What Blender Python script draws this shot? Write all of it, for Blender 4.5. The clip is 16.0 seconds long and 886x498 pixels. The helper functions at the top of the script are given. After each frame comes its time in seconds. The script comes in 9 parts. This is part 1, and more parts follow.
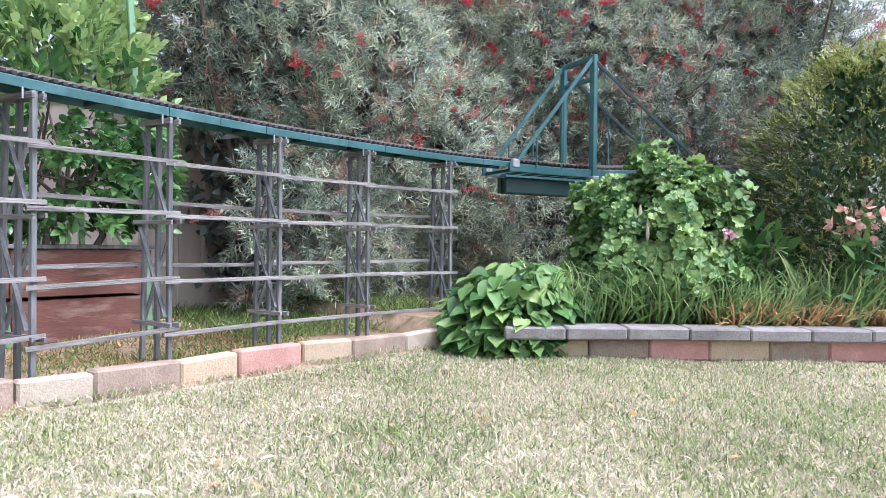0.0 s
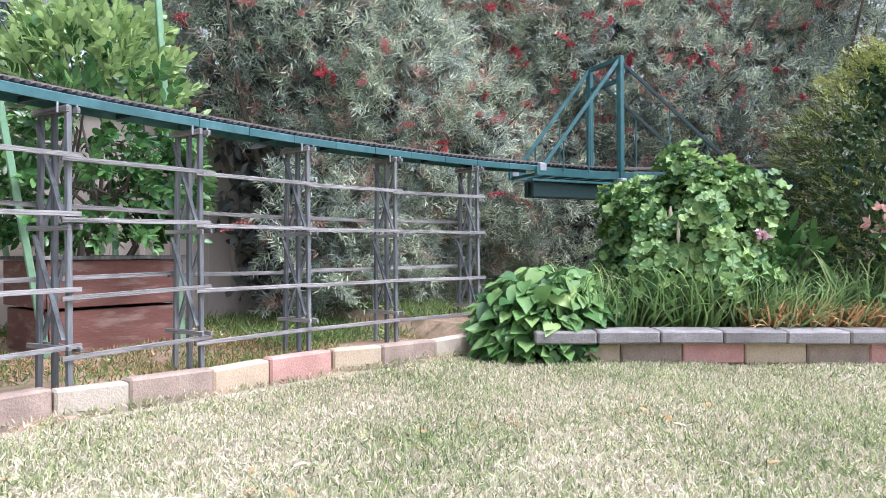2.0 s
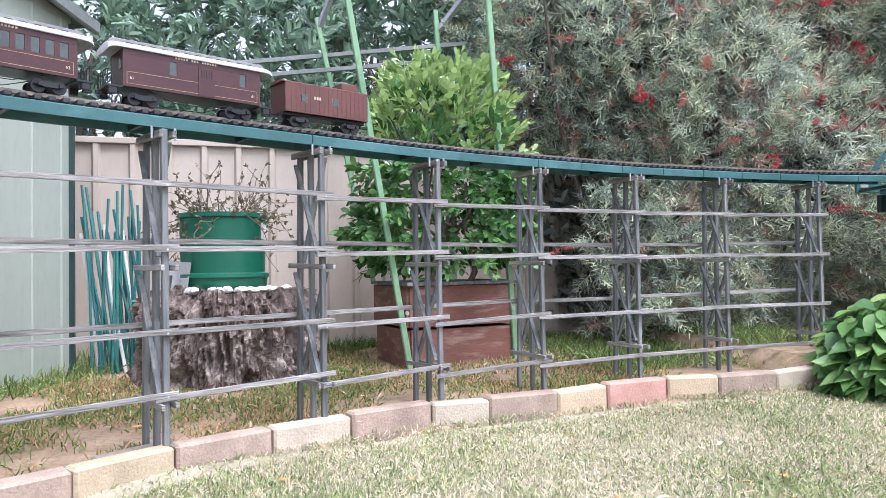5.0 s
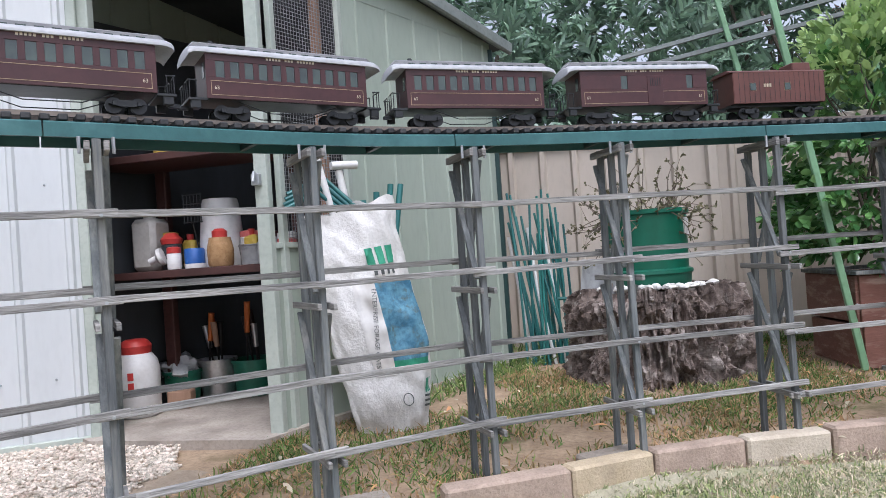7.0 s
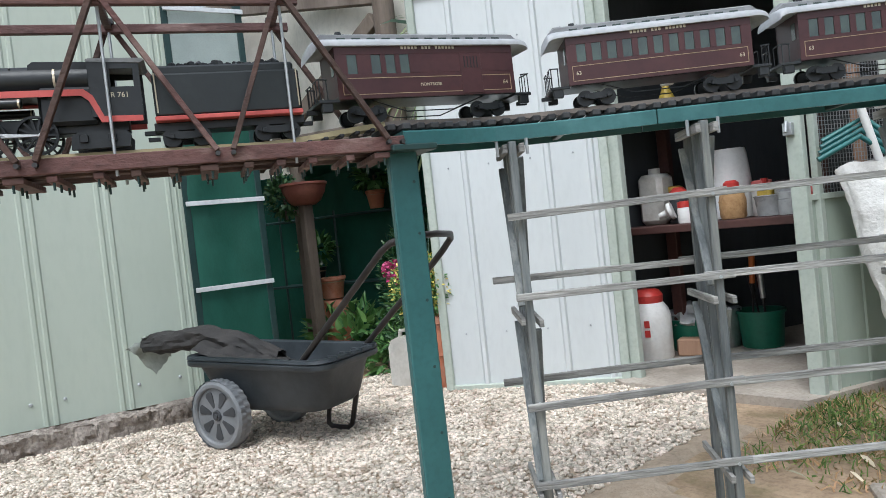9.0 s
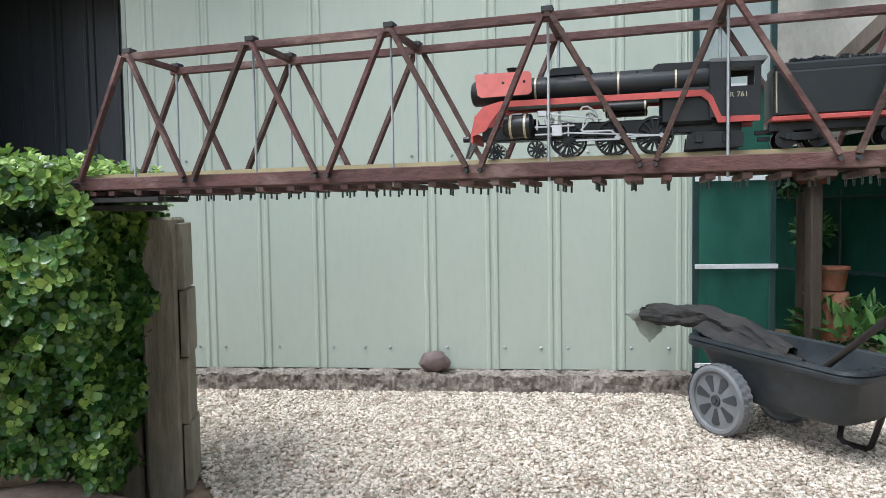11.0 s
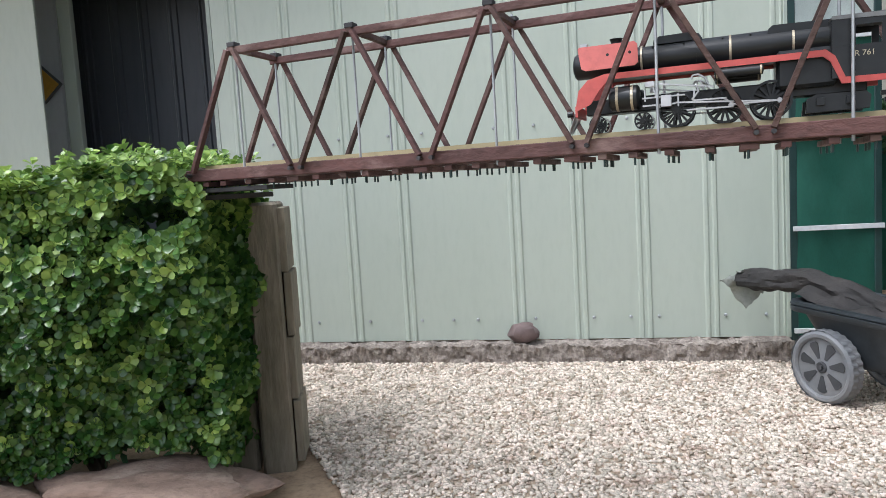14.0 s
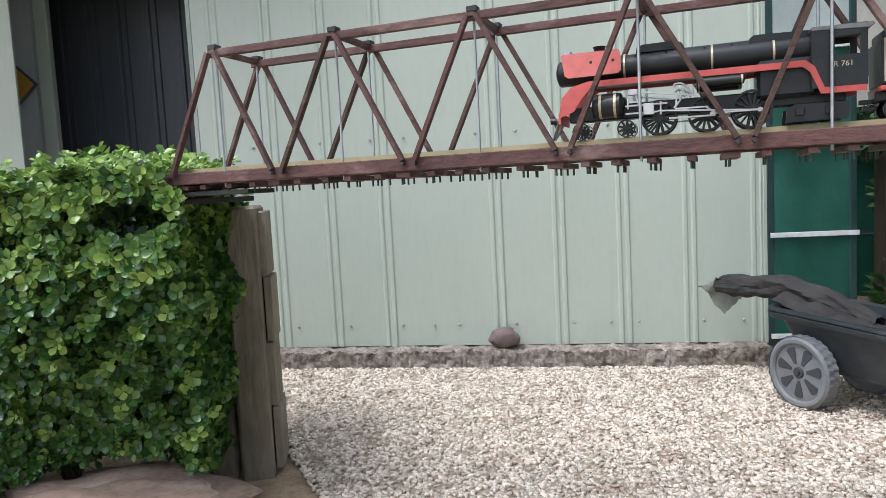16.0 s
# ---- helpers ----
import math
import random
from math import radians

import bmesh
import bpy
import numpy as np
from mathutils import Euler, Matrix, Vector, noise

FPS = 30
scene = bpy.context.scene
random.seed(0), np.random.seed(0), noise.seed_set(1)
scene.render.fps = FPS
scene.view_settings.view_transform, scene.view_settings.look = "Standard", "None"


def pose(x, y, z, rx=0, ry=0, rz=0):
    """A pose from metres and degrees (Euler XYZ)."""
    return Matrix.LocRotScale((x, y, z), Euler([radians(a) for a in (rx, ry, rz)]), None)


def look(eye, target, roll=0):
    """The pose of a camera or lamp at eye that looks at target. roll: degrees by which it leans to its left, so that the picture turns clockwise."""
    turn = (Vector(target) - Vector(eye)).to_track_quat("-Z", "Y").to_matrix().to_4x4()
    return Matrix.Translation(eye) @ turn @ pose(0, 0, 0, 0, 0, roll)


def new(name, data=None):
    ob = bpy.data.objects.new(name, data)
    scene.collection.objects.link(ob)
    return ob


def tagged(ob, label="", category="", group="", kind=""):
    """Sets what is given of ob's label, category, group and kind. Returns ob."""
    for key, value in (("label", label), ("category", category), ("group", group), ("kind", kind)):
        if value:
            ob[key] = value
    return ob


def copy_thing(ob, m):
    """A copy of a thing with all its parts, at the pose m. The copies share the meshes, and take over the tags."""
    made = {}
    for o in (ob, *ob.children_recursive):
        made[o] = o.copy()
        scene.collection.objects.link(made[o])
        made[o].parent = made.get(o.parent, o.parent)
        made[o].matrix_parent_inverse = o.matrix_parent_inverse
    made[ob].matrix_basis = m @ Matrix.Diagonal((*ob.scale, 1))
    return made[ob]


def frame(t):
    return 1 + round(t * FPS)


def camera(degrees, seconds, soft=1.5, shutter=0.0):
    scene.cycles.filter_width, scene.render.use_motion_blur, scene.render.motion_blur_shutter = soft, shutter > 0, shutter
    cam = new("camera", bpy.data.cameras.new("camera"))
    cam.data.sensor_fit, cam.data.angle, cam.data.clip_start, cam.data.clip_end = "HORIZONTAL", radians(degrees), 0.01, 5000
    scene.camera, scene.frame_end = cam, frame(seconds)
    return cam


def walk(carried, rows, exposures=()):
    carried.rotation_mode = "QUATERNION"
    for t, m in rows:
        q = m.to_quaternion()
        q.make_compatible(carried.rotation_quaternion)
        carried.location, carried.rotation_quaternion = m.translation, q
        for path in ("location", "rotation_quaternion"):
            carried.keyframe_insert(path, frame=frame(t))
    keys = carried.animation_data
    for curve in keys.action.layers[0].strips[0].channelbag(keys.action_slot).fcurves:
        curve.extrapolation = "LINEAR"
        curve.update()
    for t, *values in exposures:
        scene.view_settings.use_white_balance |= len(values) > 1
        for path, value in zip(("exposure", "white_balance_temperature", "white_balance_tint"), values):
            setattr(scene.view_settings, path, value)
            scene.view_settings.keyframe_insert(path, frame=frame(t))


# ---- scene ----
cam = camera(65.1, 16.0, soft=0.55)
PATH = [
    (0, (0.898, 0.783, 0.431), (2.183, 2.316, 0.42), 0.7),
    (0.5, (0.899, 0.788, 0.434), (2.168, 2.334, 0.427), 0.6),
    (1, (0.898, 0.787, 0.438), (2.172, 2.329, 0.435), 0.5),
    (1.5, (0.896, 0.788, 0.441), (2.159, 2.34, 0.438), 0.5),
    (2, (0.897, 0.793, 0.428), (2.123, 2.374, 0.434), -0.2),
    (2.5, (0.893, 0.783, 0.433), (2.061, 2.406, 0.459), -0.2),
    (3, (0.889, 0.786, 0.437), (2.007, 2.444, 0.475), -0.6),
    (3.1, (0.886, 0.787, 0.438), (1.989, 2.454, 0.48), -0.8),
    (5.5, (0.678, 0.751, 0.516), (0.927, 2.736, 0.537), -2.2),
    (6, (0.618, 0.783, 0.538), (0.6, 2.783, 0.548), -3.6),
    (6.2, (0.571, 0.769, 0.559), (0.407, 2.762, 0.573), -2.9),
    (6.5, (0.545, 0.754, 0.567), (0.191, 2.722, 0.59), -3.2),
    (7, (0.468, 0.759, 0.59), (-0.065, 2.686, 0.614), -4.0),
    (7.5, (0.394, 0.729, 0.623), (-0.384, 2.571, 0.645), -4.0),
    (8, (0.303, 0.668, 0.616), (-0.774, 2.353, 0.653), -4.0),
    (8.2, (0.263, 0.643, 0.641), (-0.884, 2.281, 0.644), -3.7),
    (8.5, (0.255, 0.608, 0.67), (-1.033, 2.138, 0.67), -5.2),
    (9, (0.194, 0.54, 0.705), (-1.323, 1.843, 0.645), -6.3),
    (9.5, (0.121, 0.456, 0.745), (-1.584, 1.499, 0.699), -3.7),
    (10, (0.068, 0.372, 0.777), (-1.811, 1.056, 0.717), -2.6),
    (10.1, (0.069, 0.367, 0.779), (-1.839, 0.964, 0.729), -1.8),
    (12.5, (0.091, 0.25, 0.814), (-1.9, 0.229, 0.634), -2.7),
    (13, (0.092, 0.248, 0.814), (-1.9, 0.219, 0.64), -2.9),
    (13.5, (0.091, 0.247, 0.814), (-1.902, 0.219, 0.644), -3.0),
    (14, (0.088, 0.248, 0.818), (-1.904, 0.229, 0.636), -3.4),
    (14.5, (0.089, 0.243, 0.818), (-1.904, 0.232, 0.647), -3.3),
    (15, (0.087, 0.242, 0.82), (-1.906, 0.25, 0.655), -3.0),
    (15.5, (0.089, 0.239, 0.822), (-1.906, 0.267, 0.674), -3.0),
    (16, (0.082, 0.243, 0.822), (-1.91, 0.282, 0.648), -3.0),
]
EXPOSURES = [(0, 1.32, 5650, 22), (3, 1.32, 5650, 22), (5.5, 1.22, 5750, 20), (6, 0.92, 5750, 20), (6.5, 0.7, 5750, 19), (7, 0.55, 5800, 16), (7.5, 0.55, 5850, 15), (8, 0.1, 5950, 12), (8.5, 0.16, 5950, 11), (9, 0.5, 5850, 7), (10, 0.6, 5800, 5), (12.5, 0.62, 5900, 11), (16, 0.62, 5900, 11)]
walk(cam, [(t, look(eye, target, roll)) for t, eye, target, roll in PATH], EXPOSURES)

# ---------------------------------------------------------------- light
def sky_and_sun():
    w = bpy.data.worlds.new("world")
    scene.world = w
    w.use_nodes = True
    nt = w.node_tree
    bg = nt.nodes["Background"]
    sky = nt.nodes.new("ShaderNodeTexSky")
    sky.sky_type, sky.sun_disc = "NISHITA", False
    sky.sun_elevation, sky.sun_rotation = radians(62), radians(150)
    sky.dust_density, sky.air_density = 4.0, 1.0
    pale = nt.nodes.new("ShaderNodeHueSaturation")
    pale.inputs["Saturation"].default_value = 0.32
    nt.links.new(sky.outputs[0], pale.inputs["Color"])
    nt.links.new(pale.outputs[0], bg.inputs[0])
    bg.inputs[1].default_value = 0.15
    sun = bpy.data.lights.new("sun", "SUN")
    sun.energy, sun.angle, sun.color = 1.3, radians(25), (1.0, 0.97, 0.92)
    ob = new("sun", sun)
    az, el = radians(150), radians(62)
    d = Vector((math.sin(az) * math.cos(el), math.cos(az) * math.cos(el), math.sin(el)))
    ob.matrix_world = look(d * 20, (0, 0, 0))


sky_and_sun()


# ---------------------------------------------------------------- materials
def surf(name, c1, c2, scale=6.0, rough=0.7, metal=0.0, bump=0.3, fine=60.0, c3=None, amount=0.35,
         stretch=(1, 1, 1), island=0.0, random_ob=0.0, gloss=0.5, translucent=0.0, big=None, world=True):
    """Two colours mixed by noise at two scales, with stains of c3, fine relief and per-piece variation."""
    m = bpy.data.materials.new(name)
    m.use_nodes = True
    nt = m.node_tree
    N, L = nt.nodes, nt.links
    bsdf = N["Principled BSDF"]
    if world:
        src = N.new("ShaderNodeNewGeometry").outputs["Position"]
    else:
        src = N.new("ShaderNodeTexCoord").outputs["Object"]
    mp = N.new("ShaderNodeMapping")
    mp.inputs["Scale"].default_value = stretch
    L.new(src, mp.inputs["Vector"])

    def tex(s, d=4.0, r=0.55):
        t = N.new("ShaderNodeTexNoise")
        t.inputs["Scale"].default_value, t.inputs["Detail"].default_value, t.inputs["Roughness"].default_value = s, d, r
        L.new(mp.outputs[0], t.inputs["Vector"])
        return t.outputs["Fac"]

    def mix(fac, a, b):
        x = N.new("ShaderNodeMix")
        x.data_type = "RGBA"
        for sock, v in ((x.inputs[6], a), (x.inputs[7], b)):
            if isinstance(v, tuple):
                sock.default_value = (*v[:3], 1)
            else:
                L.new(v, sock)
        if isinstance(fac, float):
            x.inputs[0].default_value = fac
        else:
            L.new(fac, x.inputs[0])
        return x.outputs[2]

    def ramp(v, lo, hi):
        r = N.new("ShaderNodeMapRange")
        r.inputs["From Min"].default_value, r.inputs["From Max"].default_value = lo, hi
        L.new(v, r.inputs["Value"])
        return r.outputs[0]

    large, small = tex(scale), tex(fine, 3.0, 0.6)
    col = mix(ramp(large, 0.3, 0.7), c1, c2)
    dark = tuple(v * 0.55 for v in c1)
    x = N.new("ShaderNodeMath")
    x.operation = "MULTIPLY"
    x.inputs[1].default_value = amount
    L.new(ramp(small, 0.45, 0.75), x.inputs[0])
    col = mix(x.outputs[0], col, dark)
    if c3:
        col = mix(ramp(tex(big or scale * 0.35, 6.0, 0.65), 0.52, 0.68), col, c3)
    for strength, out in ((island, "Random Per Island"), (random_ob, None)):
        if strength:
            rnd = N.new("ShaderNodeNewGeometry").outputs[out] if out else N.new("ShaderNodeObjectInfo").outputs["Random"]
            hs = N.new("ShaderNodeHueSaturation")
            hs.inputs["Value"].default_value = 1
            L.new(ramp(rnd, 0, 1), N.new("ShaderNodeMath").inputs[0])
            mr = N.new("ShaderNodeMapRange")
            mr.inputs["To Min"].default_value, mr.inputs["To Max"].default_value = 1 - strength, 1 + strength
            L.new(rnd, mr.inputs["Value"])
            L.new(mr.outputs[0], hs.inputs["Value"])
            hue = N.new("ShaderNodeMapRange")
            hue.inputs["To Min"].default_value, hue.inputs["To Max"].default_value = 0.5 + strength * 0.05, 0.5 - strength * 0.05
            L.new(rnd, hue.inputs["Value"])
            L.new(hue.outputs[0], hs.inputs["Hue"])
            L.new(col, hs.inputs["Color"])
            col = hs.outputs[0]
    L.new(col, bsdf.inputs["Base Color"])
    rr = N.new("ShaderNodeMapRange")
    rr.inputs["To Min"].default_value, rr.inputs["To Max"].default_value = max(0.05, rough - 0.12), min(1, rough + 0.12)
    L.new(large, rr.inputs["Value"])
    L.new(rr.outputs[0], bsdf.inputs["Roughness"])
    bsdf.inputs["Metallic"].default_value = metal
    bsdf.inputs["Specular IOR Level"].default_value = gloss
    if bump:
        b = N.new("ShaderNodeBump")
        b.inputs["Strength"].default_value, b.inputs["Distance"].default_value = bump, 0.004
        L.new(small, b.inputs["Height"])
        L.new(b.outputs[0], bsdf.inputs["Normal"])
    if translucent:
        tr = N.new("ShaderNodeBsdfTranslucent")
        L.new(col, tr.inputs["Color"])
        mx = N.new("ShaderNodeMixShader")
        mx.inputs[0].default_value = translucent
        L.new(bsdf.outputs[0], mx.inputs[1])
        L.new(tr.outputs[0], mx.inputs[2])
        L.new(mx.outputs[0], N["Material Output"].inputs["Surface"])
    return m


def leaf_mat(name, c1, c2, rough=0.5, island=0.35, scale=2.0, translucent=0.25, gloss=0.4):
    return surf(name, c1, c2, scale, rough, 0, 0.0, 40, None, 0.15, island=island, translucent=translucent, gloss=gloss)


WOOD_GREY = surf("weathered_grey_timber", (0.184, 0.179, 0.170), (0.405, 0.396, 0.373), 16, 0.85, 0, 1.0, 60, (0.10, 0.10, 0.097), 0.65, (0.3, 0.3, 4.5), random_ob=0.22, big=9)
WOOD_LEG = surf("grey_stained_timber", (0.098, 0.109, 0.113), (0.204, 0.218, 0.216), 22, 0.85, 0, 0.9, 90, (0.277, 0.277, 0.253), 0.55, (1.5, 1.5, 0.12), random_ob=0.22, big=14)
GREEN_STEEL = surf("dark_green_enamel", (0.026, 0.098, 0.100), (0.040, 0.135, 0.138), 5, 0.40, 0.0, 0.12, 70, (0.075, 0.19, 0.195), 0.3, big=3.0)
GREEN_DARK = surf("black_green_enamel", (0.012, 0.035, 0.034), (0.02, 0.055, 0.052), 6, 0.45, 0, 0.1)
POLE_GREEN = surf("pale_green_steel", (0.17, 0.33, 0.18), (0.24, 0.42, 0.25), 5, 0.5, 0, 0.1, 60, (0.12, 0.22, 0.12), 0.3)
GALV = surf("galvanised_steel", (0.36, 0.38, 0.40), (0.5, 0.52, 0.53), 9, 0.5, 0.6, 0.1)
RUST_WOOD = surf("red_brown_timber", (0.058, 0.029, 0.024), (0.118, 0.060, 0.050), 9, 0.75, 0, 0.8, 90, (0.20, 0.135, 0.115), 0.6, (1, 0.3, 1), random_ob=0.25, big=11)
TRACK_DARK = surf("weathered_black_plastic", (0.022, 0.022, 0.024), (0.05, 0.05, 0.052), 20, 0.7, 0, 0.2, random_ob=0.3)
RAIL = surf("dull_brass_rail", (0.12, 0.10, 0.085), (0.2, 0.17, 0.14), 15, 0.45, 0.7, 0.1)
RAIL_GOLD = surf("bare_brass_rail", (0.33, 0.27, 0.14), (0.43, 0.36, 0.20), 15, 0.5, 0.2, 0.1)
CLAD = surf("pale_green_steel_sheet", (0.42, 0.475, 0.405), (0.475, 0.525, 0.455), 1.3, 0.42, 0.0, 0.05, 40, (0.37, 0.42, 0.355), 0.1, (1, 1, 0.3))
CLAD_SHED = surf("dusty_green_steel_sheet", (0.307, 0.358, 0.298), (0.372, 0.423, 0.358), 1.6, 0.5, 0.0, 0.08, 40, (0.259, 0.302, 0.251), 0.16, (1, 1, 0.3))
CAPPING = surf("weathered_grey_capping", (0.17, 0.195, 0.185), (0.25, 0.275, 0.26), 4, 0.55, 0.1, 0.15, 60, (0.11, 0.125, 0.12), 0.4)
DOOR_WHITE = surf("pale_grey_steel_sheet", (0.544, 0.572, 0.576), (0.616, 0.640, 0.640), 1.8, 0.42, 0, 0.05, 50, (0.496, 0.520, 0.520), 0.1, (1, 1, 0.3))
TRIM_GREEN = surf("pale_sage_trim", (0.40, 0.45, 0.395), (0.49, 0.53, 0.47), 4, 0.5, 0, 0.06, 60, (0.33, 0.37, 0.32), 0.3)
FENCE = surf("cream_steel_fence", (0.46, 0.40, 0.33), (0.54, 0.48, 0.41), 1.5, 0.55, 0, 0.05, 40, (0.40, 0.35, 0.29), 0.15, (1, 1, 0.4))
PLANTER = surf("red_brown_painted_board", (0.15, 0.062, 0.042), (0.22, 0.10, 0.075), 5, 0.7, 0, 0.4, 60, (0.3, 0.2, 0.16), 0.4, (0.5, 1, 3), big=9)
CONCRETE = surf("worn_concrete", (0.33, 0.285, 0.24), (0.47, 0.415, 0.355), 6, 0.9, 0, 0.7, 70, (0.22, 0.185, 0.15), 0.5)
FOOTING = surf("stained_footing_concrete", (0.17, 0.14, 0.12), (0.40, 0.355, 0.31), 24, 0.95, 0, 1.0, 90, (0.10, 0.08, 0.065), 0.7, big=13)
SOIL = surf("dry_soil_and_thatch", (0.26, 0.18, 0.115), (0.44, 0.325, 0.215), 9, 1.0, 0, 1.0, 60, (0.16, 0.135, 0.06), 0.55, big=3.2)
LAWN_SOIL = surf("straw_thatch", (0.290, 0.270, 0.182), (0.430, 0.400, 0.297), 9, 1.0, 0, 1.0, 60, (0.190, 0.230, 0.088), 0.6, big=3)
GRAVEL_BED = surf("gravel_dust", (0.307, 0.240, 0.174), (0.419, 0.338, 0.253), 30, 1.0, 0, 1.0, 90, None, 0.4)
GRAVEL = surf("pale_gravel_stone", (0.594, 0.510, 0.420), (0.762, 0.678, 0.577), 30, 0.85, 0, 0.3, 150, (0.36, 0.285, 0.22), 0.28, island=0.34)
STONE = surf("brown_rock", (0.17, 0.115, 0.088), (0.31, 0.225, 0.175), 7, 0.85, 0, 0.9, 60, (0.40, 0.325, 0.265), 0.5, (1, 0.6, 2.5), big=5)
COBBLE = surf("purple_grey_stone", (0.12, 0.085, 0.08), (0.19, 0.14, 0.135), 12, 0.7, 0, 0.4, 60, None, 0.3)
PAVER_WHITE = surf("cream_concrete_block", (0.478, 0.414, 0.318), (0.580, 0.514, 0.408), 14, 0.95, 0, 0.8, 130, (0.386, 0.328, 0.245), 0.4, random_ob=0.1)
PAVER_TAN = surf("yellow_concrete_block", (0.470, 0.373, 0.245), (0.564, 0.460, 0.323), 14, 0.95, 0, 0.8, 130, (0.376, 0.304, 0.215), 0.4, random_ob=0.1)
PAVER_GREY = surf("brown_grey_concrete_block", (0.314, 0.242, 0.189), (0.451, 0.351, 0.275), 14, 0.95, 0, 0.8, 130, (0.255, 0.195, 0.153), 0.5, random_ob=0.14)
PAVER_RED = surf("red_concrete_block", (0.50, 0.275, 0.225), (0.60, 0.36, 0.30), 12, 0.9, 0, 0.7, 120, (0.42, 0.23, 0.19), 0.4, random_ob=0.1)
CAP_GREY = surf("grey_wall_block", (0.234, 0.222, 0.211), (0.328, 0.312, 0.292), 12, 0.95, 0, 0.9, 110, (0.187, 0.172, 0.160), 0.5, random_ob=0.12)
BLACK = surf("satin_black_paint", (0.007, 0.009, 0.010), (0.016, 0.018, 0.020), 12, 0.38, 0.0, 0.08, 90, (0.024, 0.026, 0.028), 0.2)
TENDER = surf("black_tender_paint", (0.008, 0.011, 0.012), (0.016, 0.021, 0.022), 12, 0.45, 0.0, 0.08)
LOCO_RED = surf("signal_red_paint", (0.50, 0.085, 0.075), (0.58, 0.115, 0.10), 8, 0.5, 0.0, 0.06)
LOCO_PINK = surf("paled_red_paint", (0.64, 0.16, 0.145), (0.70, 0.20, 0.18), 8, 0.55, 0.0, 0.06)
SILVER = surf("polished_steel", (0.5, 0.5, 0.5), (0.68, 0.68, 0.68), 20, 0.32, 0.85, 0.05)
BRASS = surf("pale_brass_band", (0.5, 0.43, 0.3), (0.62, 0.55, 0.42), 20, 0.4, 0.5, 0.05)
MAROON = surf("maroon_carriage_paint", (0.045, 0.014, 0.016), (0.068, 0.023, 0.024), 9, 0.4, 0.0, 0.06)
CABOOSE_RED = surf("dull_red_carriage_paint", (0.095, 0.035, 0.028), (0.13, 0.05, 0.04), 9, 0.55, 0.0, 0.06)
ROOF_GREY = surf("pale_grey_roof_paint", (0.17, 0.175, 0.18), (0.25, 0.255, 0.26), 14, 0.55, 0.0, 0.1)
ROOF_EDGE = surf("silver_white_roof_edge", (0.346, 0.360, 0.374), (0.432, 0.439, 0.454), 14, 0.5, 0.0, 0.1)
GOLD_LINE = surf("dull_gold_lining", (0.33, 0.24, 0.14), (0.40, 0.30, 0.18), 14, 0.6, 0.0, 0.0)
DARK_GLASS = surf("dark_carriage_glass", (0.02, 0.03, 0.028), (0.06, 0.09, 0.075), 30, 0.12, 0.0, 0.0, gloss=0.8)
CART_BLACK = surf("black_poly_tray", (0.010, 0.014, 0.018), (0.022, 0.029, 0.035), 6, 0.45, 0.0, 0.15, 60, (0.045, 0.053, 0.060), 0.3)
CART_WHEEL = surf("grey_plastic_wheel", (0.143, 0.152, 0.161), (0.184, 0.193, 0.207), 8, 0.6, 0.0, 0.1, 60, (0.221, 0.216, 0.212), 0.2)
WHEEL_DARK = surf("dark_grey_hub_and_shade", (0.037, 0.040, 0.044), (0.050, 0.052, 0.058), 8, 0.6, 0.0, 0.1)
DARK_FRAME = surf("black_tube_steel", (0.016, 0.014, 0.014), (0.035, 0.028, 0.026), 9, 0.4, 0.2, 0.1)
CLOTH_BLACK = surf("black_weed_cloth", (0.014, 0.014, 0.014), (0.036, 0.032, 0.030), 8, 0.8, 0.0, 0.5, 120)
NETTING = surf("grey_green_netting", (0.220, 0.245, 0.220), (0.330, 0.355, 0.320), 25, 0.7, 0, 0.3)
SHADE_CLOTH = surf("green_shade_cloth", (0.008, 0.085, 0.058), (0.018, 0.13, 0.09), 4, 0.6, 0.0, 0.25, 200, (0.03, 0.16, 0.115), 0.3, (1, 1, 0.4), translucent=0.35)
WHITE_BAR = surf("white_aluminium", (0.62, 0.64, 0.66), (0.74, 0.75, 0.76), 9, 0.4, 0.2, 0.03)
PALE_SHEET = surf("translucent_roof_sheet", (0.784, 0.745, 0.683), (0.896, 0.862, 0.806), 3, 0.6, 0.0, 0.15, 30, (0.58, 0.54, 0.48), 0.25, translucent=0.55)
SCREEN_PALE = surf("pale_grey_screen_cloth", (0.425, 0.500, 0.481), (0.575, 0.650, 0.625), 4, 0.5, 0.0, 0.2, 200, (0.350, 0.425, 0.413), 0.3, translucent=0.4)
DARK_NAVY = surf("shade_blue_black_sheet", (0.05, 0.058, 0.070), (0.085, 0.096, 0.112), 2, 0.4, 0.0, 0.1, 30, (0.12, 0.132, 0.148), 0.3, (1, 1, 0.15))
OLD_TIMBER = surf("old_brown_timber", (0.10, 0.075, 0.06), (0.17, 0.135, 0.105), 8, 0.85, 0.0, 0.6, 70, (0.22, 0.18, 0.15), 0.4, (1, 1, 0.2))
SLEEPER = surf("old_sleeper_timber", (0.17, 0.145, 0.105), (0.31, 0.275, 0.21), 7, 0.9, 0.0, 1.0, 70, (0.12, 0.11, 0.075), 0.6, (1, 1, 0.18), big=5)
TERRACOTTA = surf("terracotta", (0.36, 0.125, 0.065), (0.46, 0.18, 0.10), 9, 0.8, 0.0, 0.25, 80, (0.5, 0.28, 0.2), 0.25)
BOWL_RED = surf("red_brown_plastic", (0.19, 0.058, 0.042), (0.25, 0.085, 0.06), 9, 0.55, 0.0, 0.1)
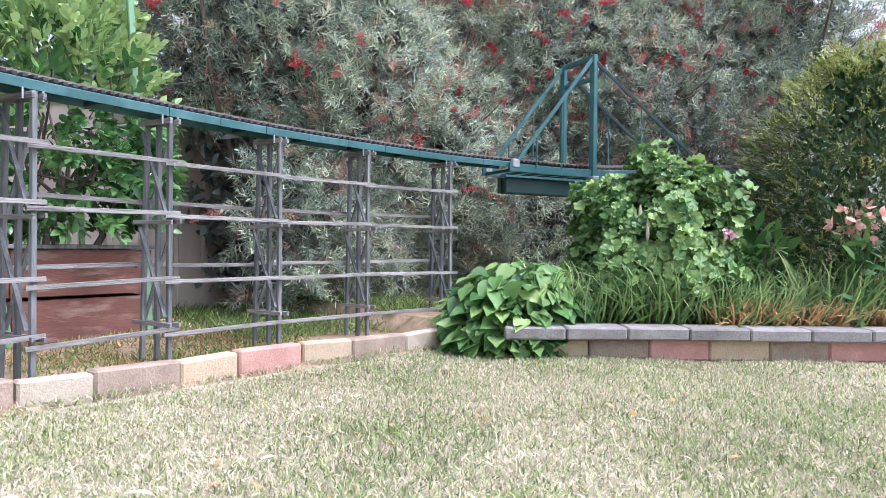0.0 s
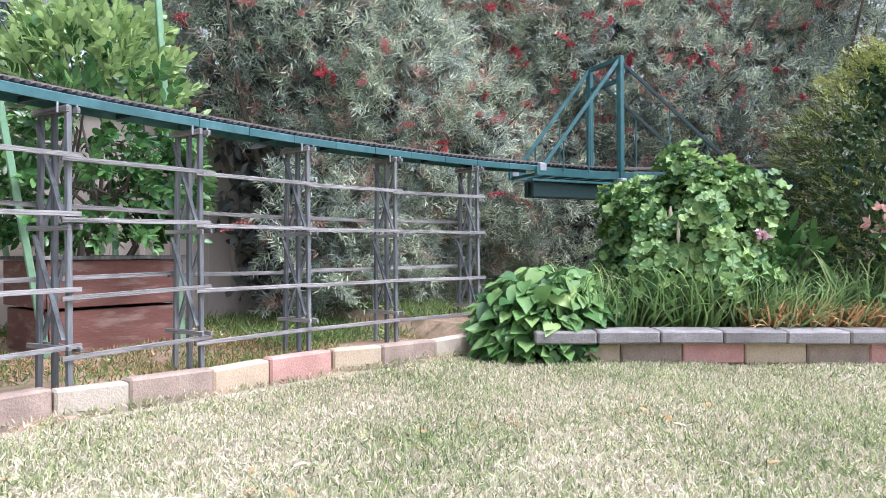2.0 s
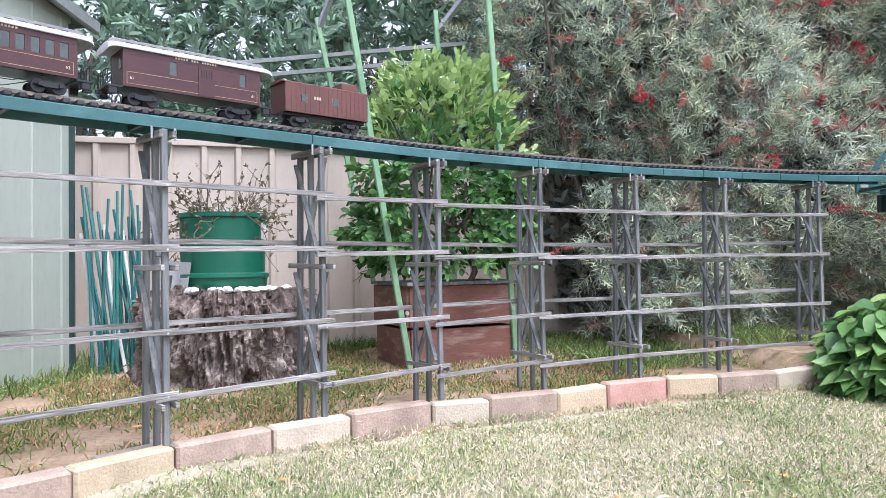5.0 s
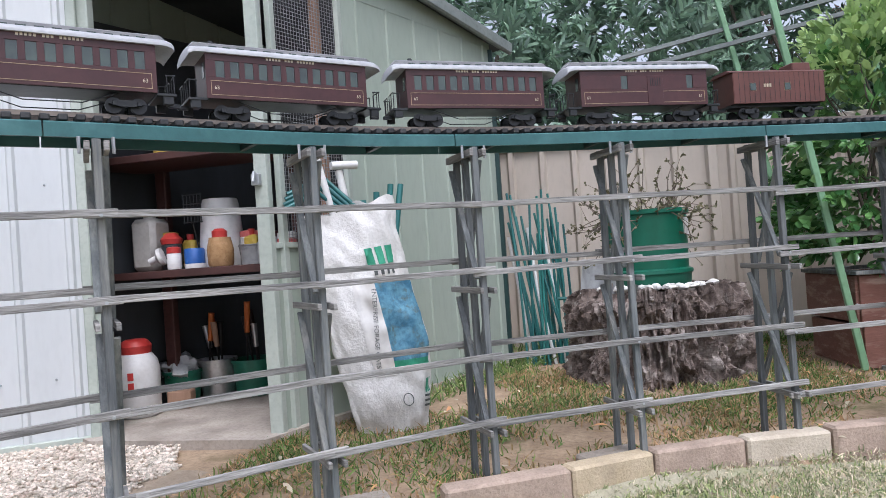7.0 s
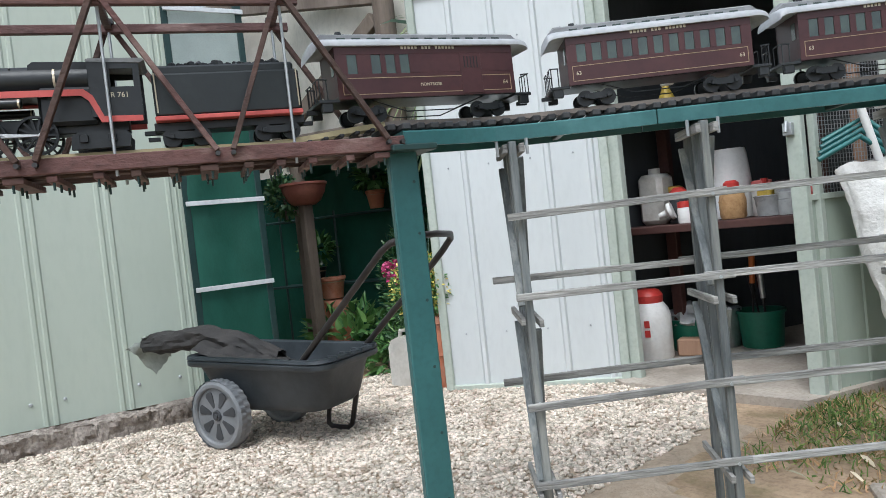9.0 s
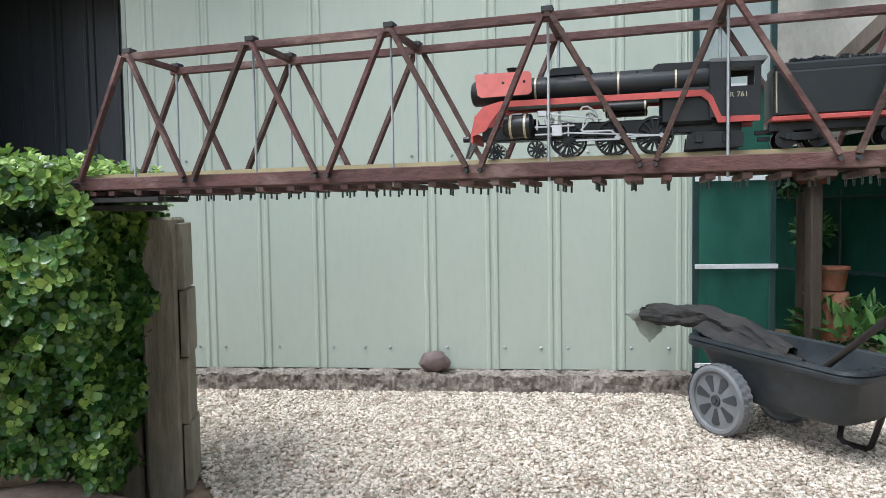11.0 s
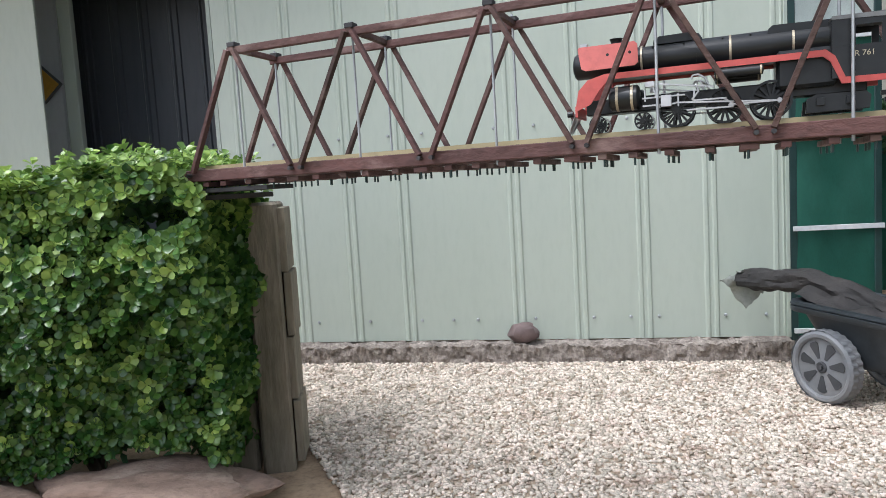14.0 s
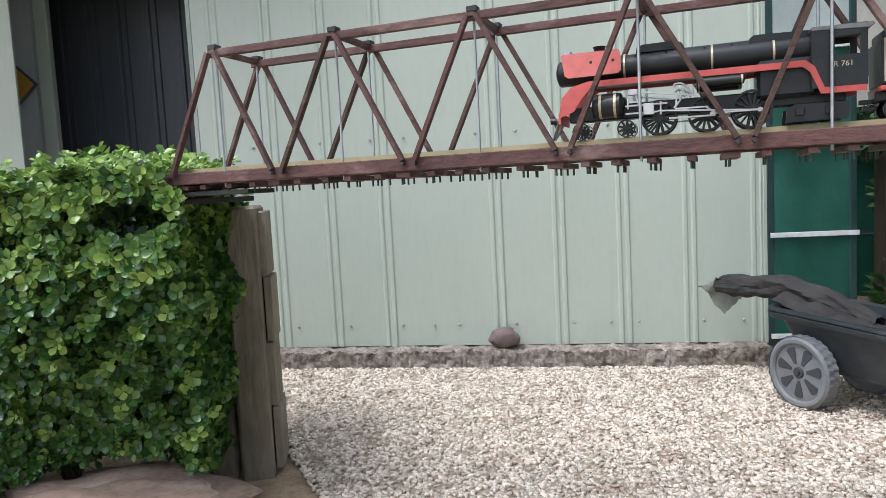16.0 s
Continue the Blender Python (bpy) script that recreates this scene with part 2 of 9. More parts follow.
BARREL_GREEN = surf("green_plastic_barrel", (0.006, 0.105, 0.062), (0.01, 0.14, 0.085), 3, 0.4, 0.0, 0.06, 60, (0.02, 0.16, 0.11), 0.15)
JERRY = surf("cloudy_white_plastic", (0.48, 0.46, 0.42), (0.60, 0.58, 0.54), 9, 0.5, 0.0, 0.1, 60, (0.40, 0.36, 0.31), 0.3)
WHITE_PLASTIC = surf("white_plastic", (0.66, 0.65, 0.63), (0.76, 0.75, 0.73), 6, 0.45, 0.0, 0.05, 60, (0.55, 0.52, 0.48), 0.2)
SACK = surf("white_woven_sack", (0.60, 0.59, 0.56), (0.72, 0.71, 0.69), 5, 0.75, 0.0, 0.9, 90, (0.47, 0.45, 0.42), 0.3)
SACK_BLUE = surf("blue_sack_print", (0.03, 0.13, 0.22), (0.16, 0.36, 0.47), 24, 0.75, 0.0, 0.7, 60, (0.09, 0.13, 0.12), 0.6, big=26)
SACK_GREEN = surf("green_sack_print", (0.03, 0.26, 0.15), (0.05, 0.32, 0.2), 10, 0.75, 0.0, 0.5)
INK = surf("faded_black_ink", (0.07, 0.08, 0.08), (0.13, 0.14, 0.14), 30, 0.8, 0.0, 0.0)
BARK = surf("grey_brown_bark", (0.085, 0.065, 0.05), (0.16, 0.13, 0.105), 10, 0.95, 0.0, 1.0, 45, (0.22, 0.19, 0.16), 0.6, (1, 1, 0.35))
STUMP = surf("weathered_stump_wood", (0.045, 0.030, 0.024), (0.27, 0.215, 0.185), 26, 0.95, 0.0, 1.0, 80, (0.40, 0.355, 0.32), 0.8, (1, 1, 0.6), big=14)
PEBBLE = surf("white_pebble", (0.62, 0.60, 0.56), (0.74, 0.72, 0.69), 12, 0.6, 0.0, 0.1)
HOSE_TEAL = surf("teal_plastic_pipe", (0.018, 0.12, 0.115), (0.035, 0.17, 0.16), 8, 0.45, 0.0, 0.05, random_ob=0.3)
SHELF_RED = surf("dark_red_shelf", (0.05, 0.020, 0.017), (0.09, 0.036, 0.030), 6, 0.6, 0.0, 0.3)
DARK_WALL = surf("room_shade_and_dark_tin", (0.04, 0.046, 0.052), (0.075, 0.082, 0.09), 3, 0.6, 0.0, 0.1, 30, (0.025, 0.028, 0.03), 0.3, (1, 1, 0.2))
MESH_WIRE = surf("galvanised_wire", (0.30, 0.31, 0.32), (0.42, 0.43, 0.44), 9, 0.5, 0.5, 0.0)
PINE = surf("bare_pine", (0.34, 0.20, 0.13), (0.44, 0.28, 0.19), 6, 0.75, 0, 0.3, 50, None, 0.3, (1, 1, 0.2))
SIGN_YELLOW = surf("yellow_sign", (0.50, 0.27, 0.035), (0.58, 0.33, 0.06), 5, 0.5, 0, 0.05)
ORANGE = surf("orange_plastic", (0.62, 0.15, 0.03), (0.7, 0.2, 0.05), 8, 0.45, 0, 0.0)
RED_PLASTIC = surf("red_plastic", (0.42, 0.03, 0.025), (0.55, 0.055, 0.045), 8, 0.4, 0, 0.0)
BLUE_PLASTIC = surf("blue_plastic", (0.02, 0.09, 0.33), (0.03, 0.13, 0.42), 8, 0.4, 0, 0.0)
YELLOW_PLASTIC = surf("yellow_plastic", (0.55, 0.38, 0.05), (0.62, 0.45, 0.09), 8, 0.45, 0, 0.0)
GREEN_PLASTIC = surf("green_plastic", (0.012, 0.12, 0.07), (0.02, 0.16, 0.10), 8, 0.45, 0, 0.0)
WICKER = surf("tan_wicker", (0.36, 0.20, 0.08), (0.50, 0.31, 0.15), 40, 0.7, 0, 0.9, 130)
CLEAR_GREY = surf("cloudy_clear_plastic", (0.32, 0.33, 0.33), (0.45, 0.46, 0.46), 8, 0.3, 0, 0.0)
DRY_TWIG = surf("dry_twig", (0.11, 0.085, 0.065), (0.19, 0.15, 0.12), 10, 0.9, 0, 0.3)

L_BUSH = leaf_mat("grey_green_needle_leaf", (0.272, 0.345, 0.277), (0.428, 0.500, 0.425), 0.45, 0.5, 1.2, 0.42)
L_BUSH_IN = leaf_mat("shade_dark_bush_leaf", (0.100, 0.120, 0.107), (0.180, 0.200, 0.186), 0.5, 0.4, 1.2, 0.3)
L_BUSH_TIP = leaf_mat("pale_green_needle_leaf", (0.412, 0.500, 0.341), (0.608, 0.680, 0.506), 0.45, 0.4, 1.2, 0.38)
L_BUSH_RUST = leaf_mat("rusty_needle_shoot", (0.374, 0.209, 0.165), (0.506, 0.330, 0.253), 0.55, 0.4, 1.2, 0.3)
L_RED = leaf_mat("crimson_stamens", (0.50, 0.03, 0.055), (0.68, 0.085, 0.11), 0.6, 0.35, 4, 0.35)
L_PINKRED = leaf_mat("faded_pink_stamens", (0.50, 0.16, 0.15), (0.60, 0.26, 0.22), 0.6, 0.3, 4, 0.3)
L_OLEANDER = leaf_mat("blue_green_strap_leaf", (0.184, 0.288, 0.214), (0.325, 0.458, 0.340), 0.35, 0.5, 1.5, 0.25)
L_LEMON = leaf_mat("mid_green_citrus_leaf", (0.077, 0.201, 0.059), (0.147, 0.307, 0.100), 0.28, 0.45, 2, 0.25, 0.6)
L_LEMON_NEW = leaf_mat("yellow_green_citrus_shoot", (0.302, 0.448, 0.168), (0.448, 0.594, 0.258), 0.35, 0.35, 2, 0.35, 0.5)
L_HEDGE = leaf_mat("bright_green_hedge_leaf", (0.028, 0.093, 0.016), (0.081, 0.178, 0.034), 0.30, 0.55, 3, 0.15, 0.55)
L_HEDGE_TIP = leaf_mat("yellow_green_hedge_tip", (0.166, 0.294, 0.051), (0.276, 0.414, 0.101), 0.3, 0.4, 3, 0.25, 0.55)
L_GERANIUM = leaf_mat("fresh_green_round_leaf", (0.155, 0.29, 0.085), (0.29, 0.44, 0.155), 0.5, 0.45, 3, 0.25)
L_SQUASH = leaf_mat("mid_green_heart_leaf", (0.075, 0.185, 0.05), (0.15, 0.30, 0.095), 0.4, 0.45, 3, 0.25)
L_GRASS = leaf_mat("green_grass_blade", (0.17, 0.30, 0.085), (0.28, 0.42, 0.15), 0.5, 0.45, 1.5, 0.3)
L_ROUGH = leaf_mat("rough_green_blade", (0.105, 0.195, 0.045), (0.215, 0.315, 0.095), 0.6, 0.5, 1.5, 0.3)
L_DRY = leaf_mat("dry_brown_blade", (0.34, 0.23, 0.11), (0.54, 0.40, 0.215), 0.8, 0.45, 1.5, 0.2)
L_LAWN = leaf_mat("lawn_blade", (0.245, 0.33, 0.135), (0.40, 0.455, 0.22), 0.65, 0.55, 1.1, 0.3)
L_STRAW = leaf_mat("straw_blade", (0.55, 0.49, 0.345), (0.73, 0.665, 0.51), 0.8, 0.4, 1.1, 0.3)
L_SEDGE = leaf_mat("rusty_sedge_blade", (0.46, 0.27, 0.10), (0.62, 0.42, 0.19), 0.7, 0.5, 5, 0.3)
L_CONIFER = leaf_mat("golden_green_conifer", (0.055, 0.085, 0.03), (0.12, 0.15, 0.05), 0.5, 0.5, 2, 0.2)
L_CONIFER_TIP = leaf_mat("lime_conifer_tip", (0.26, 0.31, 0.08), (0.40, 0.44, 0.14), 0.5, 0.4, 2, 0.25)
L_DARK = leaf_mat("deep_green_and_shade_leaf", (0.03, 0.085, 0.03), (0.06, 0.14, 0.05), 0.5, 0.5, 2, 0.2)
L_PETAL = leaf_mat("salmon_pink_petal", (0.72, 0.36, 0.32), (0.86, 0.62, 0.52), 0.6, 0.35, 30, 0.35)
L_YELLOW = leaf_mat("yellow_petal", (0.74, 0.60, 0.10), (0.82, 0.72, 0.26), 0.6, 0.2, 12, 0.3)
L_MAGENTA = leaf_mat("magenta_petal", (0.55, 0.06, 0.20), (0.65, 0.14, 0.30), 0.6, 0.2, 12, 0.3)


# ---------------------------------------------------------------- mesh helpers
class Geo:
    """Vertices and faces of one part."""

    def __init__(self):
        self.v, self.f = [], []

    def add(self, vs, fs):
        n = len(self.v)
        self.v += [tuple(p) for p in vs]
        self.f += [tuple(n + i for i in f) for f in fs]
        return self

    def box(self, size, m=None, c=None):
        """A box with worn, chamfered edges, centred on m."""
        m = m or Matrix()
        h = [s / 2 for s in size]
        c = min(h) * 0.18 if c is None else c
        vs, idx = [], {}
        for sx in (-1, 1):
            for sy in (-1, 1):
                for sz in (-1, 1):
                    for ax in range(3):
                        p = [sx * h[0], sy * h[1], sz * h[2]]
                        for k in range(3):
                            if k != ax:
                                p[k] -= math.copysign(c, p[k])
                        idx[sx, sy, sz, ax] = len(vs)
                        vs.append(m @ Vector(p))
        fs = []
        for ax in range(3):
            o = [k for k in range(3) if k != ax]
            for s in (-1, 1):
                f = []
                for a, b in ((-1, -1), (1, -1), (1, 1), (-1, 1)):
                    k = [0, 0, 0]
                    k[ax], k[o[0]], k[o[1]] = s, a, b
                    f.append(idx[(*k, ax)])
                fs.append(f)
            for a in (-1, 1):
                for b in (-1, 1):
                    k0, k1 = [0, 0, 0], [0, 0, 0]
                    k0[ax], k1[ax] = -1, 1
                    k0[o[0]] = k1[o[0]] = a
                    k0[o[1]] = k1[o[1]] = b
                    fs.append([idx[(*k0, o[0])], idx[(*k1, o[0])], idx[(*k1, o[1])], idx[(*k0, o[1])]])
        for sx in (-1, 1):
            for sy in (-1, 1):
                for sz in (-1, 1):
                    fs.append([idx[sx, sy, sz, k] for k in range(3)])
        return self.add(vs, fs)

    def beam(self, p0, p1, w, h, up=(0, 0, 1), c=None, over=0.0):
        """A bar of section w x h from p0 to p1."""
        p0, p1 = Vector(p0), Vector(p1)
        x = (p1 - p0).normalized()
        y = Vector(up).cross(x)
        y = y.normalized() if y.length > 1e-4 else Vector((0, 1, 0))
        z = x.cross(y)
        m = Matrix((x, y, z)).transposed().to_4x4()
        m.translation = (p0 + p1) / 2
        return self.box(((p1 - p0).length + over, w, h), m, c)

    def tube(self, pts, r, n=8, caps=True):
        pts = [Vector(p) for p in pts]
        rs = r if isinstance(r, (list, tuple)) else [r] * len(pts)
        vs, fs = [], []
        ref = None
        for i, p in enumerate(pts):
            t = (pts[min(i + 1, len(pts) - 1)] - pts[max(i - 1, 0)]).normalized()
            if ref is None:
                ref = Vector((0, 0, 1)) if abs(t.z) < 0.9 else Vector((1, 0, 0))
            u = (ref - t * ref.dot(t)).normalized()
            ref = u
            w = t.cross(u)
            vs += [p + rs[i] * (math.cos(a) * u + math.sin(a) * w) for a in (2 * math.pi * k / n for k in range(n))]
        for i in range(len(pts) - 1):
            for k in range(n):
                fs.append((i * n + k, i * n + (k + 1) % n, (i + 1) * n + (k + 1) % n, (i + 1) * n + k))
        if caps:
            fs += [tuple(range(n))[::-1], tuple((len(pts) - 1) * n + k for k in range(n))]
        return self.add(vs, fs)

    def lathe(self, prof, n=20, m=None, caps=True):
        """Turns (radius, height) pairs round z."""
        m = m or Matrix()
        vs, fs = [], []
        for r, z in prof:
            vs += [m @ Vector((r * math.cos(2 * math.pi * k / n), r * math.sin(2 * math.pi * k / n), z)) for k in range(n)]
        for i in range(len(prof) - 1):
            for k in range(n):
                fs.append((i * n + k, i * n + (k + 1) % n, (i + 1) * n + (k + 1) % n, (i + 1) * n + k))
        if caps:
            fs += [tuple(range(n))[::-1], tuple((len(prof) - 1) * n + k for k in range(n))]
        return self.add(vs, fs)

    def prism(self, poly, m, depth):
        """A flat outline in m's x-z plane, made depth thick along m's y."""
        n = len(poly)
        vs = [m @ Vector((x, s * depth / 2, z)) for s in (-1, 1) for x, z in poly]
        fs = [tuple(range(n)), tuple(range(n, 2 * n))[::-1]]
        fs += [(k, n + k, n + (k + 1) % n, (k + 1) % n) for k in range(n)]
        return self.add(vs, fs)

    def ball(self, r, m=None, n=12, rings=7, lump=0.0, seed=0):
        m = m or Matrix()
        r = r if isinstance(r, tuple) else (r, r, r)
        vs, fs = [], []
        for i in range(rings + 1):
            a = math.pi * i / rings
            for k in range(n):
                b = 2 * math.pi * k / n
                d = Vector((math.sin(a) * math.cos(b), math.sin(a) * math.sin(b), math.cos(a)))
                s = 1 + lump * noise.noise(d * 1.7 + Vector((seed, seed * 0.7, 3)))
                vs.append(m @ Vector((d.x * r[0] * s, d.y * r[1] * s, d.z * r[2] * s)))
        for i in range(rings):
            for k in range(n):
                fs.append((i * n + k, (i + 1) * n + k, (i + 1) * n + (k + 1) % n, i * n + (k + 1) % n))
        return self.add(vs, fs)

    def loft(self, rings):
        """Closed rings of equal length joined one to the next, capped at both ends."""
        n = len(rings[0])
        vs = [p for r in rings for p in r]
        fs = [(i * n + k, i * n + (k + 1) % n, (i + 1) * n + (k + 1) % n, (i + 1) * n + k) for i in range(len(rings) - 1) for k in range(n)]
        fs += [tuple(range(n))[::-1], tuple((len(rings) - 1) * n + k for k in range(n))]
        return self.add(vs, fs)

    def grid(self, fn, nu, nv):
        vs = [fn(i / nu, j / nv) for i in range(nu + 1) for j in range(nv + 1)]
        fs = [(i * (nv + 1) + j, (i + 1) * (nv + 1) + j, (i + 1) * (nv + 1) + j + 1, i * (nv + 1) + j + 1) for i in range(nu) for j in range(nv)]
        return self.add(vs, fs)


def mesh_of(name, geo, mat, smooth=False):
    me = bpy.data.meshes.new(name)
    me.from_pydata(geo.v, [], geo.f)
    b = bmesh.new()
    b.from_mesh(me)
    bmesh.ops.recalc_face_normals(b, faces=b.faces)
    b.to_mesh(me)
    b.free()
    me.materials.append(mat)
    if smooth:
        me.polygons.foreach_set("use_smooth", [True] * len(me.polygons))
        me.set_sharp_from_angle(angle=radians(40))
    return me


def thing(name, loc, label, category, group="", kind="", rz=0.0):
    """An Empty at a thing's base."""
    ob = new(name)
    ob.empty_display_size = 0.05
    ob.matrix_basis = pose(*loc, 0, 0, rz)
    return tagged(ob, label, category, group, kind)


def part(name, geo, mat, parent, label="", smooth=False, world=False, at=None):
    """One mesh part under a thing or part; world: its vertices are given in the world."""
    me = geo if isinstance(geo, bpy.types.Mesh) else mesh_of(name, geo, mat, smooth)
    ob = new(name, me)
    ob.parent = parent
    if world:
        m = parent.matrix_basis if parent.parent is None else parent.parent.matrix_basis @ parent.matrix_basis
        ob.matrix_basis = m.inverted()
    elif at is not None:
        ob.matrix_basis = at
    return tagged(ob, label)


def single(name, geo, mat, label, category, group="", kind="", smooth=False, loc=None):
    """A thing that is one mesh; its vertices are given in the world, its origin is put at loc."""
    if loc is not None:
        o = Vector(loc)
        geo.v = [tuple(Vector(p) - o) for p in geo.v]
    ob = new(name, mesh_of(name, geo, mat, smooth))
    if loc is not None:
        ob.location = loc
    return tagged(ob, label, category, group, kind)


def cloud_mesh(name, verts, faces, mats, which=None):
    """Many alike small pieces in one mesh: verts (n, k, 3), faces of one piece."""
    verts = np.asarray(verts, dtype=np.float32)
    n, k = verts.shape[:2]
    me = bpy.data.meshes.new(name)
    sizes = np.array([len(f) for f in faces])
    flat = np.concatenate([np.array(f) for f in faces])
    loops = (flat[None] + (np.arange(n) * k)[:, None]).ravel().astype(np.int32)
    tot = np.tile(sizes, n)
    me.vertices.add(n * k)
    me.vertices.foreach_set("co", verts.ravel())
    me.loops.add(len(loops))
    me.loops.foreach_set("vertex_index", loops)
    me.polygons.add(len(tot))
    me.polygons.foreach_set("loop_start", np.r_[0, np.cumsum(tot)[:-1]].astype(np.int32))
    for m in mats:
        me.materials.append(m)
    if which is not None:
        me.polygons.foreach_set("material_index", np.repeat(np.asarray(which, dtype=np.int32), len(faces)))
    me.update(calc_edges=True)
    if len(faces) != 6 or k != 8:
        me.polygons.foreach_set("use_smooth", [True] * len(me.polygons))
    return me


def unit(a):
    return a / np.maximum(np.linalg.norm(a, axis=-1, keepdims=True), 1e-9)


OVAL = ([(0, 0, 0), (0.3, 1, 0.06), (0.3, -1, 0.06), (0.72, 0.8, 0.0), (0.72, -0.8, 0.0), (1, 0, -0.12)], [(0, 2, 1), (1, 2, 4, 3), (3, 4, 5)])


def blade_shape(half, fold, droop):
    """A leaf with a midrib: half widths at even steps from base to tip, raised at the edges."""
    n = len(half) + 1
    pts = [(k / n, 0, -droop * (k / n) ** 2) for k in range(n + 1)]
    for sgn in (1, -1):
        pts += [((k + 1) / n, sgn * w, fold * w - droop * ((k + 1) / n) ** 2) for k, w in enumerate(half)]
    m = len(half)
    fs = []
    for o, flip in ((n + 1, False), (n + 1 + m, True)):
        rows = [(0, 1, o)] + [(k, k + 1, o + k, o + k - 1) for k in range(1, m)] + [(m, m + 1, o + m - 1)]
        fs += [r[::-1] if flip else r for r in rows]
    return pts, fs


LAUREL = blade_shape((0.62, 0.95, 1.0, 0.72), 0.07, 0.16)
ROUND = blade_shape((0.24, 0.50, 0.80, 1.0, 0.98, 0.72), 0.16, 0.05)


def fan_shape(outline, centre):
    n = len(outline)
    return [centre] + outline, [(0, k + 1, (k + 1) % n + 1) for k in range(n)]


HALF_HEART = [(-0.08, 0.30, 0.02), (-0.10, 0.62, 0.04), (0.06, 0.90, 0.07), (0.30, 1.0, 0.08), (0.55, 0.80, 0.04), (0.80, 0.42, -0.04)]
HEART = fan_shape([(0.02, 0.0, 0.0)] + HALF_HEART + [(1.08, 0.0, -0.16)] + [(x, -y, z) for x, y, z in HALF_HEART[::-1]], (0.36, 0, -0.05))
SCALLOP = fan_shape([(0.5 - 0.5 * r * math.cos(t), r * math.sin(t), 0.12 + 0.09 * math.sin(4 * t + 1) + 0.06 * math.sin(7 * t))
                     for t, r in ((2 * math.pi * (k + 0.5) / 28, (0.87 + 0.13 * abs(math.sin(3.5 * math.pi * 2 * (k + 0.5) / 28))) * (0.72 if k in (0, 27) else 1.0)) for k in range(28))], (0.40, 0, -0.07))
STRAP = ([(0, 1, 0), (0, -1, 0), (0.45, 1, 0.1), (0.45, -1, 0.1), (0.8, 0.7, 0.02), (0.8, -0.7, 0.02), (1, 0, -0.15)], [(0, 1, 3, 2), (2, 3, 5, 4), (4, 5, 6)])
NEEDLE = ([(0, 0, 0), (0.4, 1, 0), (1, 0, -0.05), (0.4, -1, 0)], [(0, 3, 2, 1)])
BLADE = ([(0, 1, 0), (0, -1, 0), (0.55, 0.8, 0.06), (0.55, -0.8, 0.06), (1, 0, -0.1)], [(0, 1, 3, 2), (2, 3, 4)])


def leaves(shape, base, way, up, length, width, droop=0.0):
    """Leaf blades: base, growing way, upper side, length and half width of each."""
    pts = np.array(shape[0])
    x = unit(way)
    y = unit(np.cross(up, x))
    z = np.cross(x, y)
    length, width = np.broadcast_to(length, len(base))[:, None, None], np.broadcast_to(width, len(base))[:, None, None]
    v = base[:, None] + x[:, None] * pts[None, :, :1] * length + y[:, None] * pts[None, :, 1:2] * width + z[:, None] * pts[None, :, 2:] * length
    if droop:
        v[..., 2] -= droop * (pts[None, :, 0] ** 2) * length[..., 0]
    return v


R = np.random.RandomState(7)


def rdir(n):
    return unit(R.normal(size=(n, 3)))


# ---------------------------------------------------------------- ground
EDGE = [(-0.45, 2.12), (-0.2, 2.24), (0.0, 2.32), (0.28, 2.49), (0.48, 2.64), (0.72, 2.77), (0.95, 2.86), (1.22, 2.95), (1.42, 2.97), (1.69, 3.03), (1.91, 3.09), (2.18, 3.13), (2.39, 3.11), (2.67, 3.13), (2.95, 3.19)]


def edge_y(x):
    return np.interp(x, [p[0] for p in EDGE], [p[1] for p in EDGE])


def wall_side(x, y):
    """Distance behind the front of the low bed wall."""
    return ((x - 3.02) * 0.807 + (y - 2.92)) / 1.285


def ground_z(x, y):
    """Lawn a little below the bed behind the edging blocks."""
    x, y = np.asarray(x, float), np.asarray(y, float)
    inside = np.clip((edge_y(x) + 0.02 - y) / 0.05, 0, 1) * np.clip((x + 0.45) / 0.4, 0, 1)
    bed = np.clip((wall_side(x, y) - 0.07) / 0.08, 0, 1)
    back = np.where(x > 2.95, 0.135 * bed - 0.05, -0.05 * inside)
    return back + 0.008 * np.sin(x * 5.1 + 1) * np.sin(y * 4.3)


